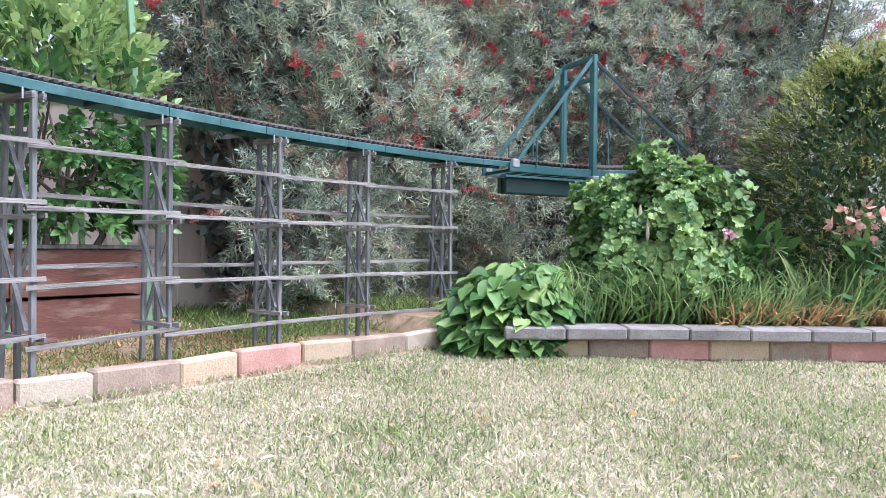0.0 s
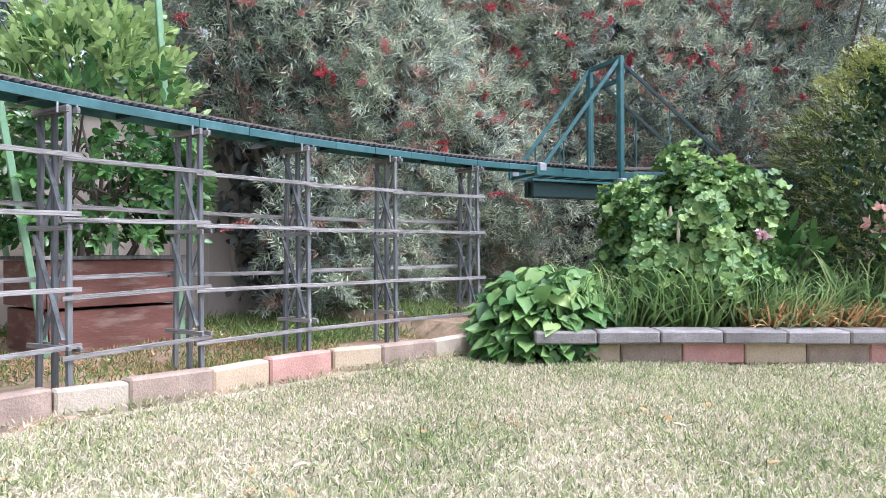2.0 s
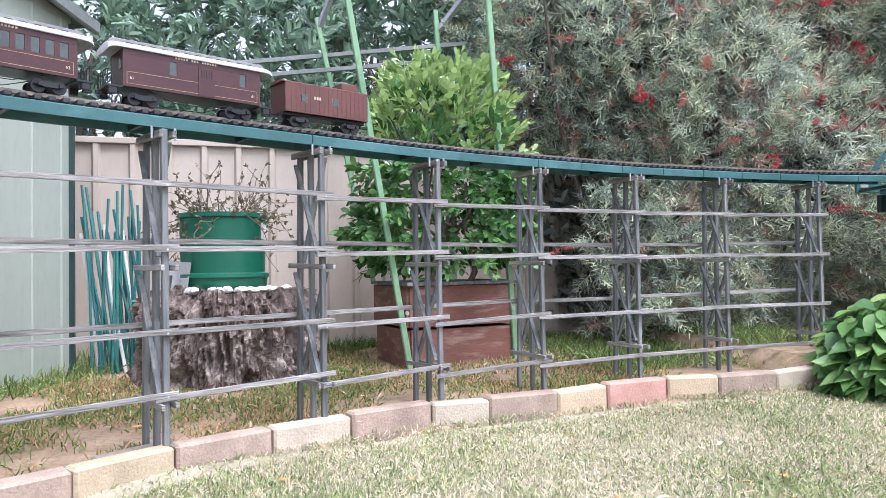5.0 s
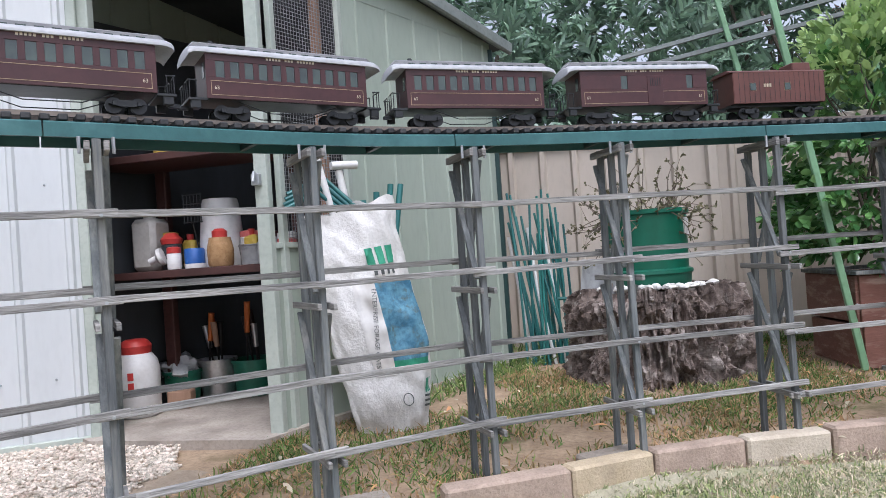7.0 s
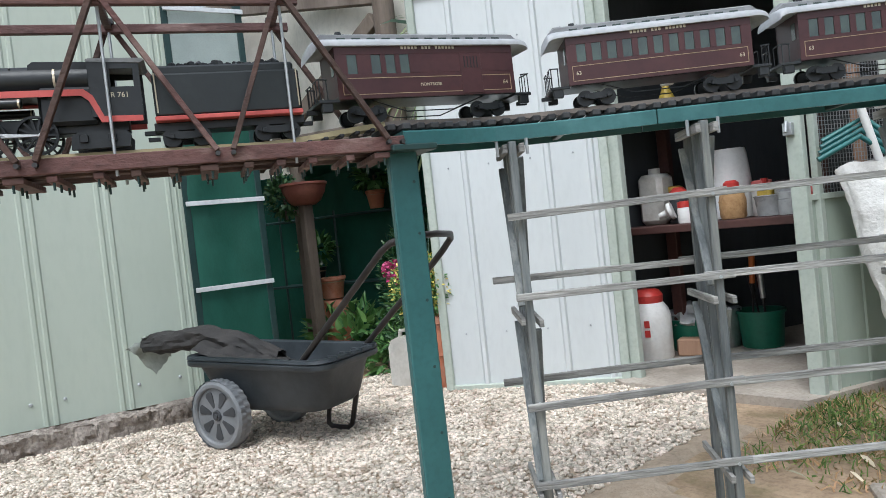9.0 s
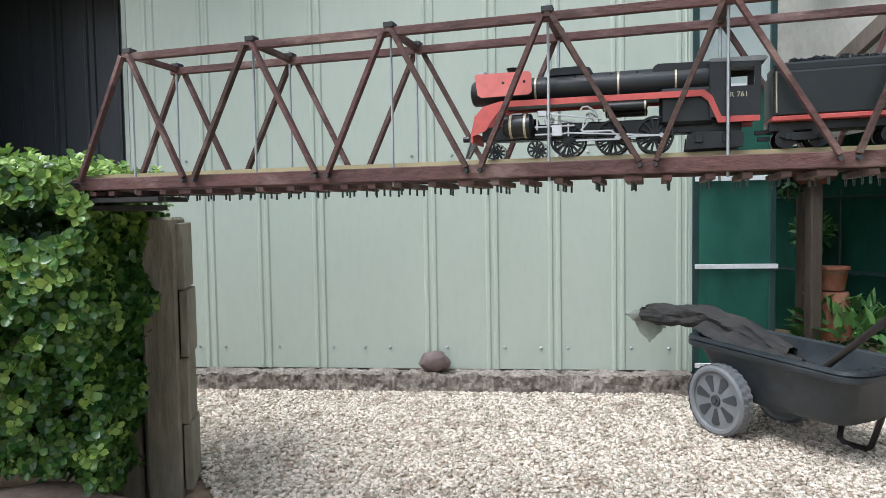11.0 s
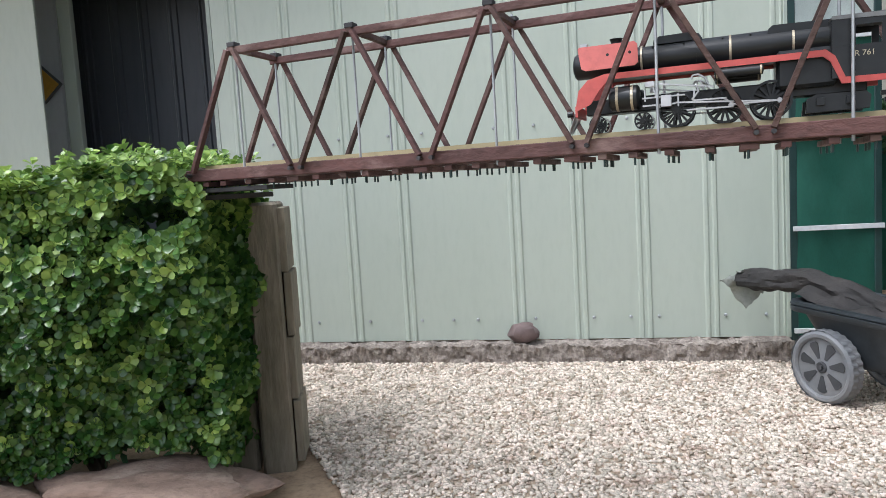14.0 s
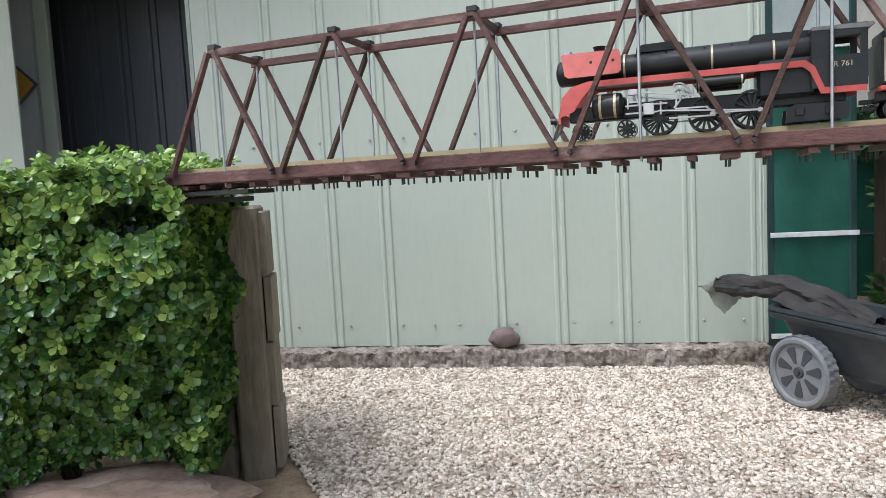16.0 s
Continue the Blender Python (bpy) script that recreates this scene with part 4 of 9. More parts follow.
def boundary_fence():
    root = thing("boundary_fence", (1.2, 5.0, 0.0), "cream ribbed steel boundary fence", "fence", kind="structure")
    a, b = Vector((-0.9, 4.92)), Vector((6.4, 5.25))
    d = (b - a).normalized()
    n = 4
    for k in range(n):
        p, q = a + (b - a) * k / n, a + (b - a) * (k + 1) / n
        part("fence_panel", ribbed(p, q, 0.0, 1.2, 0.19, [(0, 0.05)], 0.022, start=0.08, face=-1), FENCE, root, world=True)
        part("fence_post", Geo().box((0.05, 0.03, 1.24), Matrix.Translation((q.x, q.y - 0.03, 0.62))), FENCE, root, world=True)
    part("top_rail", Geo().beam((*a, 1.215), (*b, 1.215), 0.055, 0.035), FENCE, root, world=True)


boundary_fence()


# ---------------------------------------------------------------- the railway's line
FRONT = [(-1.98, -1.40), (-1.75, -0.90), (-1.52, -0.33), (-1.397, -0.053), (-1.115, 0.64), (-0.84, 1.34), (-0.765, 1.575), (-0.512, 1.866), (-0.225, 2.206), (0.091, 2.472), (0.449, 2.675), (0.868, 2.886), (1.275, 3.082), (1.714, 3.233), (2.2, 3.375), (2.68, 3.45), (3.22, 3.50), (3.63, 3.47), (4.2, 3.37), (4.62, 2.98), (5.0, 2.5), (5.3, 2.0)]


def spline(pts, step=0.01):
    pts = [np.array(p, float) for p in pts]
    pts = [2 * pts[0] - pts[1]] + pts + [2 * pts[-1] - pts[-2]]
    out = []
    for p0, p1, p2, p3 in zip(pts, pts[1:], pts[2:], pts[3:]):
        n = max(2, int(np.linalg.norm(p2 - p1) / step))
        for k in range(n):
            t = k / n
            out.append(0.5 * (2 * p1 + (p2 - p0) * t + (2 * p0 - 5 * p1 + 4 * p2 - p3) * t * t + (3 * p1 - p0 - 3 * p2 + p3) * t ** 3))
    out.append(pts[-2])
    return np.array(out)


LINE = spline(FRONT)
for _ in range(3):
    LINE[5:-5] = (sum(LINE[5 + k:len(LINE) - 5 + k] for k in range(-5, 6)) / 11)
ARC = np.r_[0, np.cumsum(np.linalg.norm(np.diff(LINE, axis=0), axis=1))]
HALF = 0.065
DECK = 0.905


def at_arc(s, off=HALF):
    """Place and heading at arc length s; off: metres outward from the front legs' line."""
    p = np.array([np.interp(s, ARC, LINE[:, k]) for k in (0, 1)])
    q = np.array([np.interp(s + 0.02, ARC, LINE[:, k]) - np.interp(s - 0.02, ARC, LINE[:, k]) for k in (0, 1)])
    q /= np.linalg.norm(q)
    return Vector(p + off * np.array([-q[1], q[0]])), Vector(q)


def rail_top(s):
    """The rails lie a little lower inside the truss."""
    f = min(1.0, max(0.0, (S_TRUSS1 + 0.05 - s) / 0.30))
    return 0.922 - 0.026 * f * f * (3 - 2 * f)


def arc_of(x, y):
    return float(ARC[np.argmin(np.hypot(LINE[:, 0] - x, LINE[:, 1] - y))])


BENT_AT = [arc_of(*p) for p in FRONT[6:17]]
S_TRUSS0, S_TRUSS1 = arc_of(-1.52, -0.33), arc_of(-0.84, 1.34)
S_BRIDGE = arc_of(3.63, 3.47)


# ---------------------------------------------------------------- trestle
def trestle():
    for i, s in enumerate(BENT_AT):
        p, q = Vector(FRONT[6 + i]), at_arc(s, 0.0)[1]
        turn = radians((-11, -6, -3)[i]) if i < 3 else 0.0
        q = Vector((q.x * math.cos(turn) - q.y * math.sin(turn), q.x * math.sin(turn) + q.y * math.cos(turn)))
        out = Vector((-q.y, q.x))
        lab = "weathered grey timber trestle bent with battered legs"
        root = thing("trestle_bent", (p.x, p.y, 0.0), lab, "trestle", "trestle bents")

        def P(o, z, along=0.0):
            v = p + out * o + q * along
            return (v.x, v.y, z)
        top = 0.862
        jit = lambda: R.uniform(-0.004, 0.004)
        legs = [(0.0, -0.008), (0.062, 0.062), (0.128, 0.15)]
        for t_o, b_o in legs:
            part("leg", Geo().beam(P(t_o + jit(), top), P(b_o + jit(), -0.07), 0.016, 0.016, (*q, 0)), WOOD_LEG, root, world=True)
        for a in (-0.017, 0.017):
            part("cap", Geo().beam(P(-0.03, 0.846, a), P(0.15, 0.848, a), 0.010, 0.018), WOOD_GREY, root, world=True)
        for z in (0.50, 0.145):
            for a in (-0.018, 0.018):
                part("cross_tie", Geo().beam(P(-0.04, z + jit(), a), P(0.175, z + jit(), a), 0.009, 0.015), WOOD_GREY, root, world=True)
        for (o0, z0, o1, z1), a in (((0.0, 0.83, 0.14, 0.51), 0.013), ((0.135, 0.82, 0.0, 0.53), -0.013), ((0.0, 0.48, 0.15, 0.16), 0.013), ((0.145, 0.48, 0.0, 0.17), -0.013)):
            part("brace", Geo().beam(P(o0, z0, a), P(o1, z1, a), 0.008, 0.015, (*q, 0)), WOOD_LEG, root, world=True)
        for a in (-0.03, 0.03):
            part("bolt", Geo().tube([P(0.0, 0.867, a), P(0.0, 0.835, a)], 0.0035, 6), GALV, root, world=True)
        low = min(1.0, max(0.0, (s - BENT_AT[4]) / 1.2))
        for z in (0.714 - 0.014 * low, 0.548 - 0.030 * low, 0.332 - 0.042 * low, 0.170 - 0.060 * low):
            part("bolt", Geo().tube([P(-0.026, z), P(0.012, z)], 0.0035, 6), GALV, root, world=True)
    # horizontal boards nailed from bent to bent
    for a, b in zip(BENT_AT, BENT_AT[1:]):
        low = min(1.0, max(0.0, (a - BENT_AT[4]) / 1.2))
        for z in (0.714 - 0.014 * low, 0.548 - 0.030 * low, 0.332 - 0.042 * low, 0.170 - 0.060 * low):
            (p0, q0), (p1, q1) = at_arc(a - 0.03, -0.019), at_arc(b + 0.03, -0.019)
            dz = R.uniform(-0.006, 0.006)
            g = Geo().beam((p0.x, p0.y, z + dz), (p1.x, p1.y, z - dz * 0.5 + 0.004), 0.010, 0.0145)
            single("trestle_rail", g, WOOD_GREY, "weathered grey timber board between trestle bents", "rail", "trestle boards", loc=((p0.x + p1.x) / 2, (p0.y + p1.y) / 2, z))
        for z in (0.575, 0.345):
            (p0, q0), (p1, q1) = at_arc(a - 0.02, 0.155), at_arc(b + 0.02, 0.155)
            g = Geo().beam((p0.x, p0.y, z), (p1.x, p1.y, z + R.uniform(-0.006, 0.006)), 0.010, 0.015)
            single("trestle_rail", g, WOOD_GREY, "weathered grey timber board behind the trestle", "rail", "trestle boards", loc=((p0.x + p1.x) / 2, (p0.y + p1.y) / 2, z))


trestle()


def track():
    # steel beam under the track, in lengths
    root = thing("track_beam", (*at_arc(BENT_AT[0])[0], 0.866), "dark green painted steel beam carrying the track", "beam")
    cuts = [S_TRUSS1 + 0.02] + [s for s in np.arange(BENT_AT[0] + 0.3, BENT_AT[6], 0.9)] + list(np.arange(BENT_AT[7], S_BRIDGE, 0.22)) + [S_BRIDGE + 0.02]
    cuts = sorted(set(round(float(c), 3) for c in cuts))
    for a, b in zip(cuts, cuts[1:]):
        g = Geo()
        n = max(2, int((b - a) / 0.06))
        ss = np.linspace(a + 0.0015, b - 0.0015, n + 1)
        # a shallow channel, open side down
        row = []
        for s in ss:
            for off, z in ((0.002, 0.866), (0.002, 0.893), (0.005, 0.896), (0.125, 0.896), (0.128, 0.893), (0.128, 0.866), (0.122, 0.866), (0.120, 0.886), (0.010, 0.886), (0.008, 0.866)):
                row.append((*at_arc(s, off)[0], z))
        fs = [(10 * i + j, 10 * i + (j + 1) % 10, 10 * i + 10 + (j + 1) % 10, 10 * i + 10 + j) for i in range(n) for j in range(10)]
        fs += [tuple(range(10)), tuple(10 * n + j for j in range(10))]
        g.add(row, fs)
        part("beam_length", g, GREEN_STEEL, root, world=True)
    g = Geo()
    for s in np.arange(S_TRUSS1 + 0.06, S_BRIDGE, 0.3):
        a, b = at_arc(s, 0.009)[0], at_arc(s, HALF * 2 - 0.009)[0]
        g.beam((*a, 0.877), (*b, 0.877), 0.012, 0.016)
    part("cross_member", g, GREEN_DARK, root, world=True)
    rt = thing("railway_track", (*at_arc(BENT_AT[4])[0], 0.905), "model railway track with black sleepers", "track")
    for off in (-0.0225, 0.0225):
        for a, b, m in ((0.05, S_TRUSS0, RAIL), (S_TRUSS0, S_TRUSS1, RAIL_GOLD), (S_TRUSS1, ARC[-1] - 0.05, RAIL)):
            g = Geo()
            ss = np.linspace(a, b, int((b - a) / 0.03))
            row = []
            for s in ss:
                p, q = at_arc(s, HALF + off)
                o = Vector((-q.y, q.x))
                h = rail_top(s)
                row += [(*(p - o * 0.0035), h - 0.010), (*(p + o * 0.0035), h - 0.010), (*(p + o * 0.002), h), (*(p - o * 0.002), h)]
            n = len(ss) - 1
            fs = [(4 * i + j, 4 * i + (j + 1) % 4, 4 * i + 4 + (j + 1) % 4, 4 * i + 4 + j) for i in range(n) for j in range(4)]
            part("rail", g.add(row, fs), m, rt, world=True)
    me = mesh_of("sleeper", Geo().box((0.017, 0.112, 0.0125), None, 0.002), TRACK_DARK)
    small = mesh_of("sleeper", Geo().box((0.009, 0.062, 0.007), None, 0.0015), TRACK_DARK)
    for s in np.arange(S_TRUSS0 - 0.3, S_BRIDGE + 0.6, 0.0305):
        p, q = at_arc(s)
        part("sleeper", me if s > S_TRUSS1 else small, TRACK_DARK, rt, at=rt.matrix_basis.inverted() @ pose(p.x, p.y, rail_top(s) - (0.0165 if s > S_TRUSS1 else 0.012) + R.uniform(-0.0008, 0.0008), 0, 0, math.degrees(math.atan2(q.y, q.x))))
    p, q = at_arc(S_TRUSS1 + 0.035, -0.0)
    post = thing("bridge_support_post", (p.x, p.y, -0.02), "dark green painted steel support post", "post", rz=math.degrees(math.atan2(q.y, q.x)))
    part("post", Geo().box((0.058, 0.022, 0.90), Matrix.Translation((-0.012, 0.030, 0.43)), 0.003), GREEN_STEEL, post)
    g = Geo()
    for z in (0.2, 0.33, 0.46, 0.59, 0.72, 0.82):
        g.tube([(0.004, 0.0185, z), (0.004, 0.022, z)], 0.0032, 8)
    part("bolt_hole", g, GREEN_DARK, post)
    part("bracket", Geo().box((0.09, 0.17, 0.012), Matrix.Translation((0, 0.065, 0.882)), 0.002), GREEN_DARK, post)


track()


def truss_bridge():
    p0, p1 = at_arc(S_TRUSS0, 0.0)[0], at_arc(S_TRUSS1, 0.0)[0]
    root = thing("truss_bridge", (p1.x, p1.y, 0.86), "red-brown timber truss railway bridge with steel tie rods", "bridge")
    d = (p0 - p1).normalized()
    out = Vector((d.y, -d.x))
    if out.x > 0:
        out = -out
    L, pan = 1.86, 0.3025
    zb, zt, wid = 0.880, 1.139, 0.155

    def P(s, o, z):
        v = p1 + d * s + out * o
        return (v.x, v.y, z)
    for o in (0.0, wid):
        part("bottom_chord", Geo().beam(P(-0.02, o, 0.8725), P(L, o, 0.8725), 0.016, 0.026), RUST_WOOD, root, world=True)
        part("top_chord", Geo().beam(P(0.15, o, zt), P(1.675, o, zt), 0.013, 0.016), RUST_WOOD, root, world=True)
        for k in range(6):
            apex, l, r = 0.182 + k * 0.2955, k * pan + 0.013, min(1.79, (k + 1) * pan - 0.013)
            sgn = -1 if o == 0.0 else 1
            part("diagonal", Geo().beam(P(l, o + sgn * 0.013, zb), P(apex - 0.008, o + sgn * 0.013, zt), 0.009, 0.0138, (*out, 0)), RUST_WOOD, root, world=True)
            part("diagonal", Geo().beam(P(r, o + sgn * 0.013, zb), P(apex + 0.008, o + sgn * 0.013, zt), 0.009, 0.0138, (*out, 0)), RUST_WOOD, root, world=True)
            part("tie_rod", Geo().tube([P(apex, o - sgn * 0.004, zb - 0.03), P(apex, o - sgn * 0.004, zt + 0.022)], 0.0027, 6), GALV, root, world=True)
            part("gusset", Geo().box((0.020, 0.022, 0.010), Matrix.Translation(P(apex, o, zt + 0.012)) @ pose(0, 0, 0, 0, 0, math.degrees(math.atan2(d.y, d.x)))), TRACK_DARK, root, "small dark steel joint bracket", world=True)
        sgn = -1 if o == 0.0 else 1
        for k in range(7):
            for e in (-0.013, 0.013):
                a, b = P(k * pan + e, o + sgn * 0.0215, zb - 0.006), P(k * pan + e, o, zb - 0.006)
                part("bolt", Geo().tube([a, b], 0.0042, 8), TRACK_DARK, root, world=True)
    for k in range(6):
        s = 0.182 + k * 0.2955
        part("cross_beam", Geo().beam(P(s, -0.01, zt + 0.004), P(s, wid + 0.01, zt + 0.004), 0.012, 0.012), RUST_WOOD, root, world=True)
    # floor beams with hanging bolt ends
    for k in range(31):
        s = 0.03 + k * 0.06 + R.uniform(-0.008, 0.008)
        part("floor_beam", Geo().beam(P(s, -0.004, 0.852), P(s, wid + 0.004, 0.852), 0.016 if k % 5 else 0.030, 0.010), RUST_WOOD, root, world=True)
        for o in (0.004, 0.05, 0.105, wid - 0.004):
            q = P(s + R.uniform(-0.006, 0.006), o, 0)
            part("bolt_end", Geo().tube([(q[0], q[1], 0.849), (q[0], q[1], 0.834)], 0.0022, 5), GREEN_DARK, root, world=True)
    for o in (0.035, wid - 0.035):
        part("stringer", Geo().beam(P(0.02, o, 0.874), P(L, o, 0.874), 0.03, 0.016), RUST_WOOD, root, world=True)
    # bearing plate at the far end
    part("bearing_plate", Geo().beam(P(L - 0.26, 0.05, 0.838), P(L, 0.05, 0.838), 0.10, 0.010), TRACK_DARK, root, world=True)
    # sleepers stacked on end as a pier
    pier = thing("timber_pier", (-2.0, -0.33, 0.0), "pier of upright weathered sleepers under the bridge end", "pier")
    for x, y, w, h in ((-1.93, -0.295, 0.095, 0.80), (-2.04, -0.30, 0.085, 0.80), (-1.95, -0.40, 0.08, 0.80)):
        part("sleeper_post", Geo().box((0.09, w, h + 0.05), Matrix.Translation((x, y, h / 2 - 0.025)) @ pose(0, 0, 0, 0, R.uniform(-0.5, 0.5), 10)), SLEEPER, pier, world=True)
    for j, z in enumerate((0.12, 0.31, 0.50, 0.69)):
        part("board", Geo().box((0.15, 0.022, 0.186), Matrix.Translation((-1.985, -0.236 - 0.006 * (j % 2), z)) @ pose(0, 0, 0, 0, R.uniform(-1, 1), 6)), SLEEPER, pier, world=True)
    part("packer", Geo().box((0.50, 0.16, 0.012), Matrix.Translation((-1.80, -0.33, 0.822)) @ pose(0, 0, 0, 0, 0, 20)), TRACK_DARK, pier, "dark steel bearing plate", world=True)


truss_bridge()


def suspension_bridge():
    s0, st, s1 = S_BRIDGE, arc_of(4.2, 3.37), arc_of(4.62, 2.98) + 0.1
    root = thing("suspension_bridge", (*at_arc(st)[0], 0.3), "dark green model suspension bridge with tall steel towers", "bridge")
    zt = 1.55
    over = Vector((0.066, 0.283))
    for o in (0, 1):
        def Q(s):
            return at_arc(s, -0.02)[0] + over * o
        ss = np.linspace(s0 - 0.02, s1 + 0.6, 24)
        for a, b in zip(ss, ss[1:]):
            part("deck_girder", Geo().beam((*Q(a), 0.862), (*Q(b), 0.862), 0.016, 0.045, over=0.004), GREEN_STEEL, root, world=True)
        t = Q(st)
        part("tower_leg", Geo().box((0.034, 0.034, 0.74), Matrix.Translation((t.x, t.y, 1.19)), 0.003), GREEN_STEEL, root, world=True)
        part("foot_plate", Geo().box((0.055, 0.055, 0.022), Matrix.Translation((t.x, t.y, 0.835)), 0.003), GALV, root, "galvanised foot bracket", world=True)
        a, b = Q(s0 + 0.02), Q(s1)
        part("stay", Geo().beam((*a, 0.885), (t.x, t.y, zt), 0.014, 0.020), GREEN_STEEL, root, world=True)
        part("stay", Geo().beam((t.x, t.y, zt - 0.02), (*b, 0.885), 0.012, 0.018), GREEN_DARK, root, world=True)
        for f in (0.42, 0.74):
            for e in (a, b):
                q = t.lerp(e, f)
                part("hanger", Geo().tube([(q.x, q.y, 0.87), (q.x, q.y, zt + (0.885 - zt) * f)], 0.0045, 6), GREEN_STEEL, root, world=True)
        part("joint_plate", Geo().box((0.05, 0.022, 0.045), Matrix.Translation((a.x, a.y, 0.885)), 0.003), GALV, root, world=True)
    a, b = at_arc(st, -0.02)[0], at_arc(st, -0.02)[0] + over
    for z in (zt - 0.005, zt - 0.13):
        part("tower_beam", Geo().beam((*a, z), (*b, z), 0.02, 0.025), GREEN_STEEL, root, world=True)
    for s in np.arange(s0, s1 + 0.6, 0.12):
        e = at_arc(s, -0.02)[0]
        part("deck_beam", Geo().beam((*e, 0.848), (*(e + over), 0.848), 0.02, 0.014), GREEN_DARK, root, world=True)
    for o in (0.03, 0.25):
        a, b = at_arc(s0 - 0.03, 0.0)[0] + over * o, at_arc(st, 0.0)[0] + over * o
        part("lower_girder", Geo().beam((*a, 0.765), (*b, 0.765), 0.03, 0.085), GREEN_DARK, root, world=True)
    a, b = at_arc(s0 - 0.05, 0.0)[0], at_arc(st, 0.0)[0]
    part("lower_flange", Geo().beam((*a, 0.812), (*b, 0.812), 0.06, 0.012), GREEN_STEEL, root, world=True)
    # base frame under the far bay
    for s in (s1 - 0.02, s1 + 0.28):
        e = at_arc(s, 0.0)[0]
        part("base_post", Geo().box((0.06, 0.06, 0.9), Matrix.Translation((e.x, e.y, 0.40)), 0.003), GREEN_DARK, root, world=True)
    a, b = at_arc(s1 - 0.1, 0.03)[0], at_arc(s1 + 0.35, 0.03)[0]
    for z in (0.80, 0.64):
        part("base_rail", Geo().beam((*a, z), (*b, z), 0.02, 0.07), GREEN_DARK, root, world=True)


suspension_bridge()


# ---------------------------------------------------------------- the train
def words(parent, text, size, m, mat, name="lettering"):
    """Raised lettering in the built-in font."""
    cu = bpy.data.curves.new(name, "FONT")
    cu.body, cu.size, cu.extrude, cu.align_x, cu.align_y = text, size, 0.0003, "CENTER", "CENTER"
    cu.materials.append(mat)
    ob = new(name, cu)
    ob.parent = parent
    ob.matrix_basis = m
    return ob


def spoked(r, w, n, hub, rim, spoke):
    """A wheel in the x-z plane, its outer face at -y."""
    g = Geo()
    prof = [(r - rim, -w / 2), (r, -w / 2), (r, w / 2), (r - rim, w / 2), (r - rim, -w / 2)]
    g.lathe(prof, 24, pose(0, 0, 0, 90), caps=False)
    g.lathe([(0.001, -w / 2 - 0.001), (hub, -w / 2 - 0.001), (hub, w / 2), (0.001, w / 2)], 12, pose(0, 0, 0, 90))
    return g


def spokes(wheel, r, w, n, hub, rim, spoke, mat):
    for k in range(n):
        a = 2 * math.pi * k / n
        g = Geo().beam((hub * 0.5 * math.cos(a), 0, hub * 0.5 * math.sin(a)), ((r - rim * 0.5) * math.cos(a), 0, (r - rim * 0.5) * math.sin(a)), w * 0.5, spoke, (0, 1, 0))
        part("spoke", g, mat, wheel)


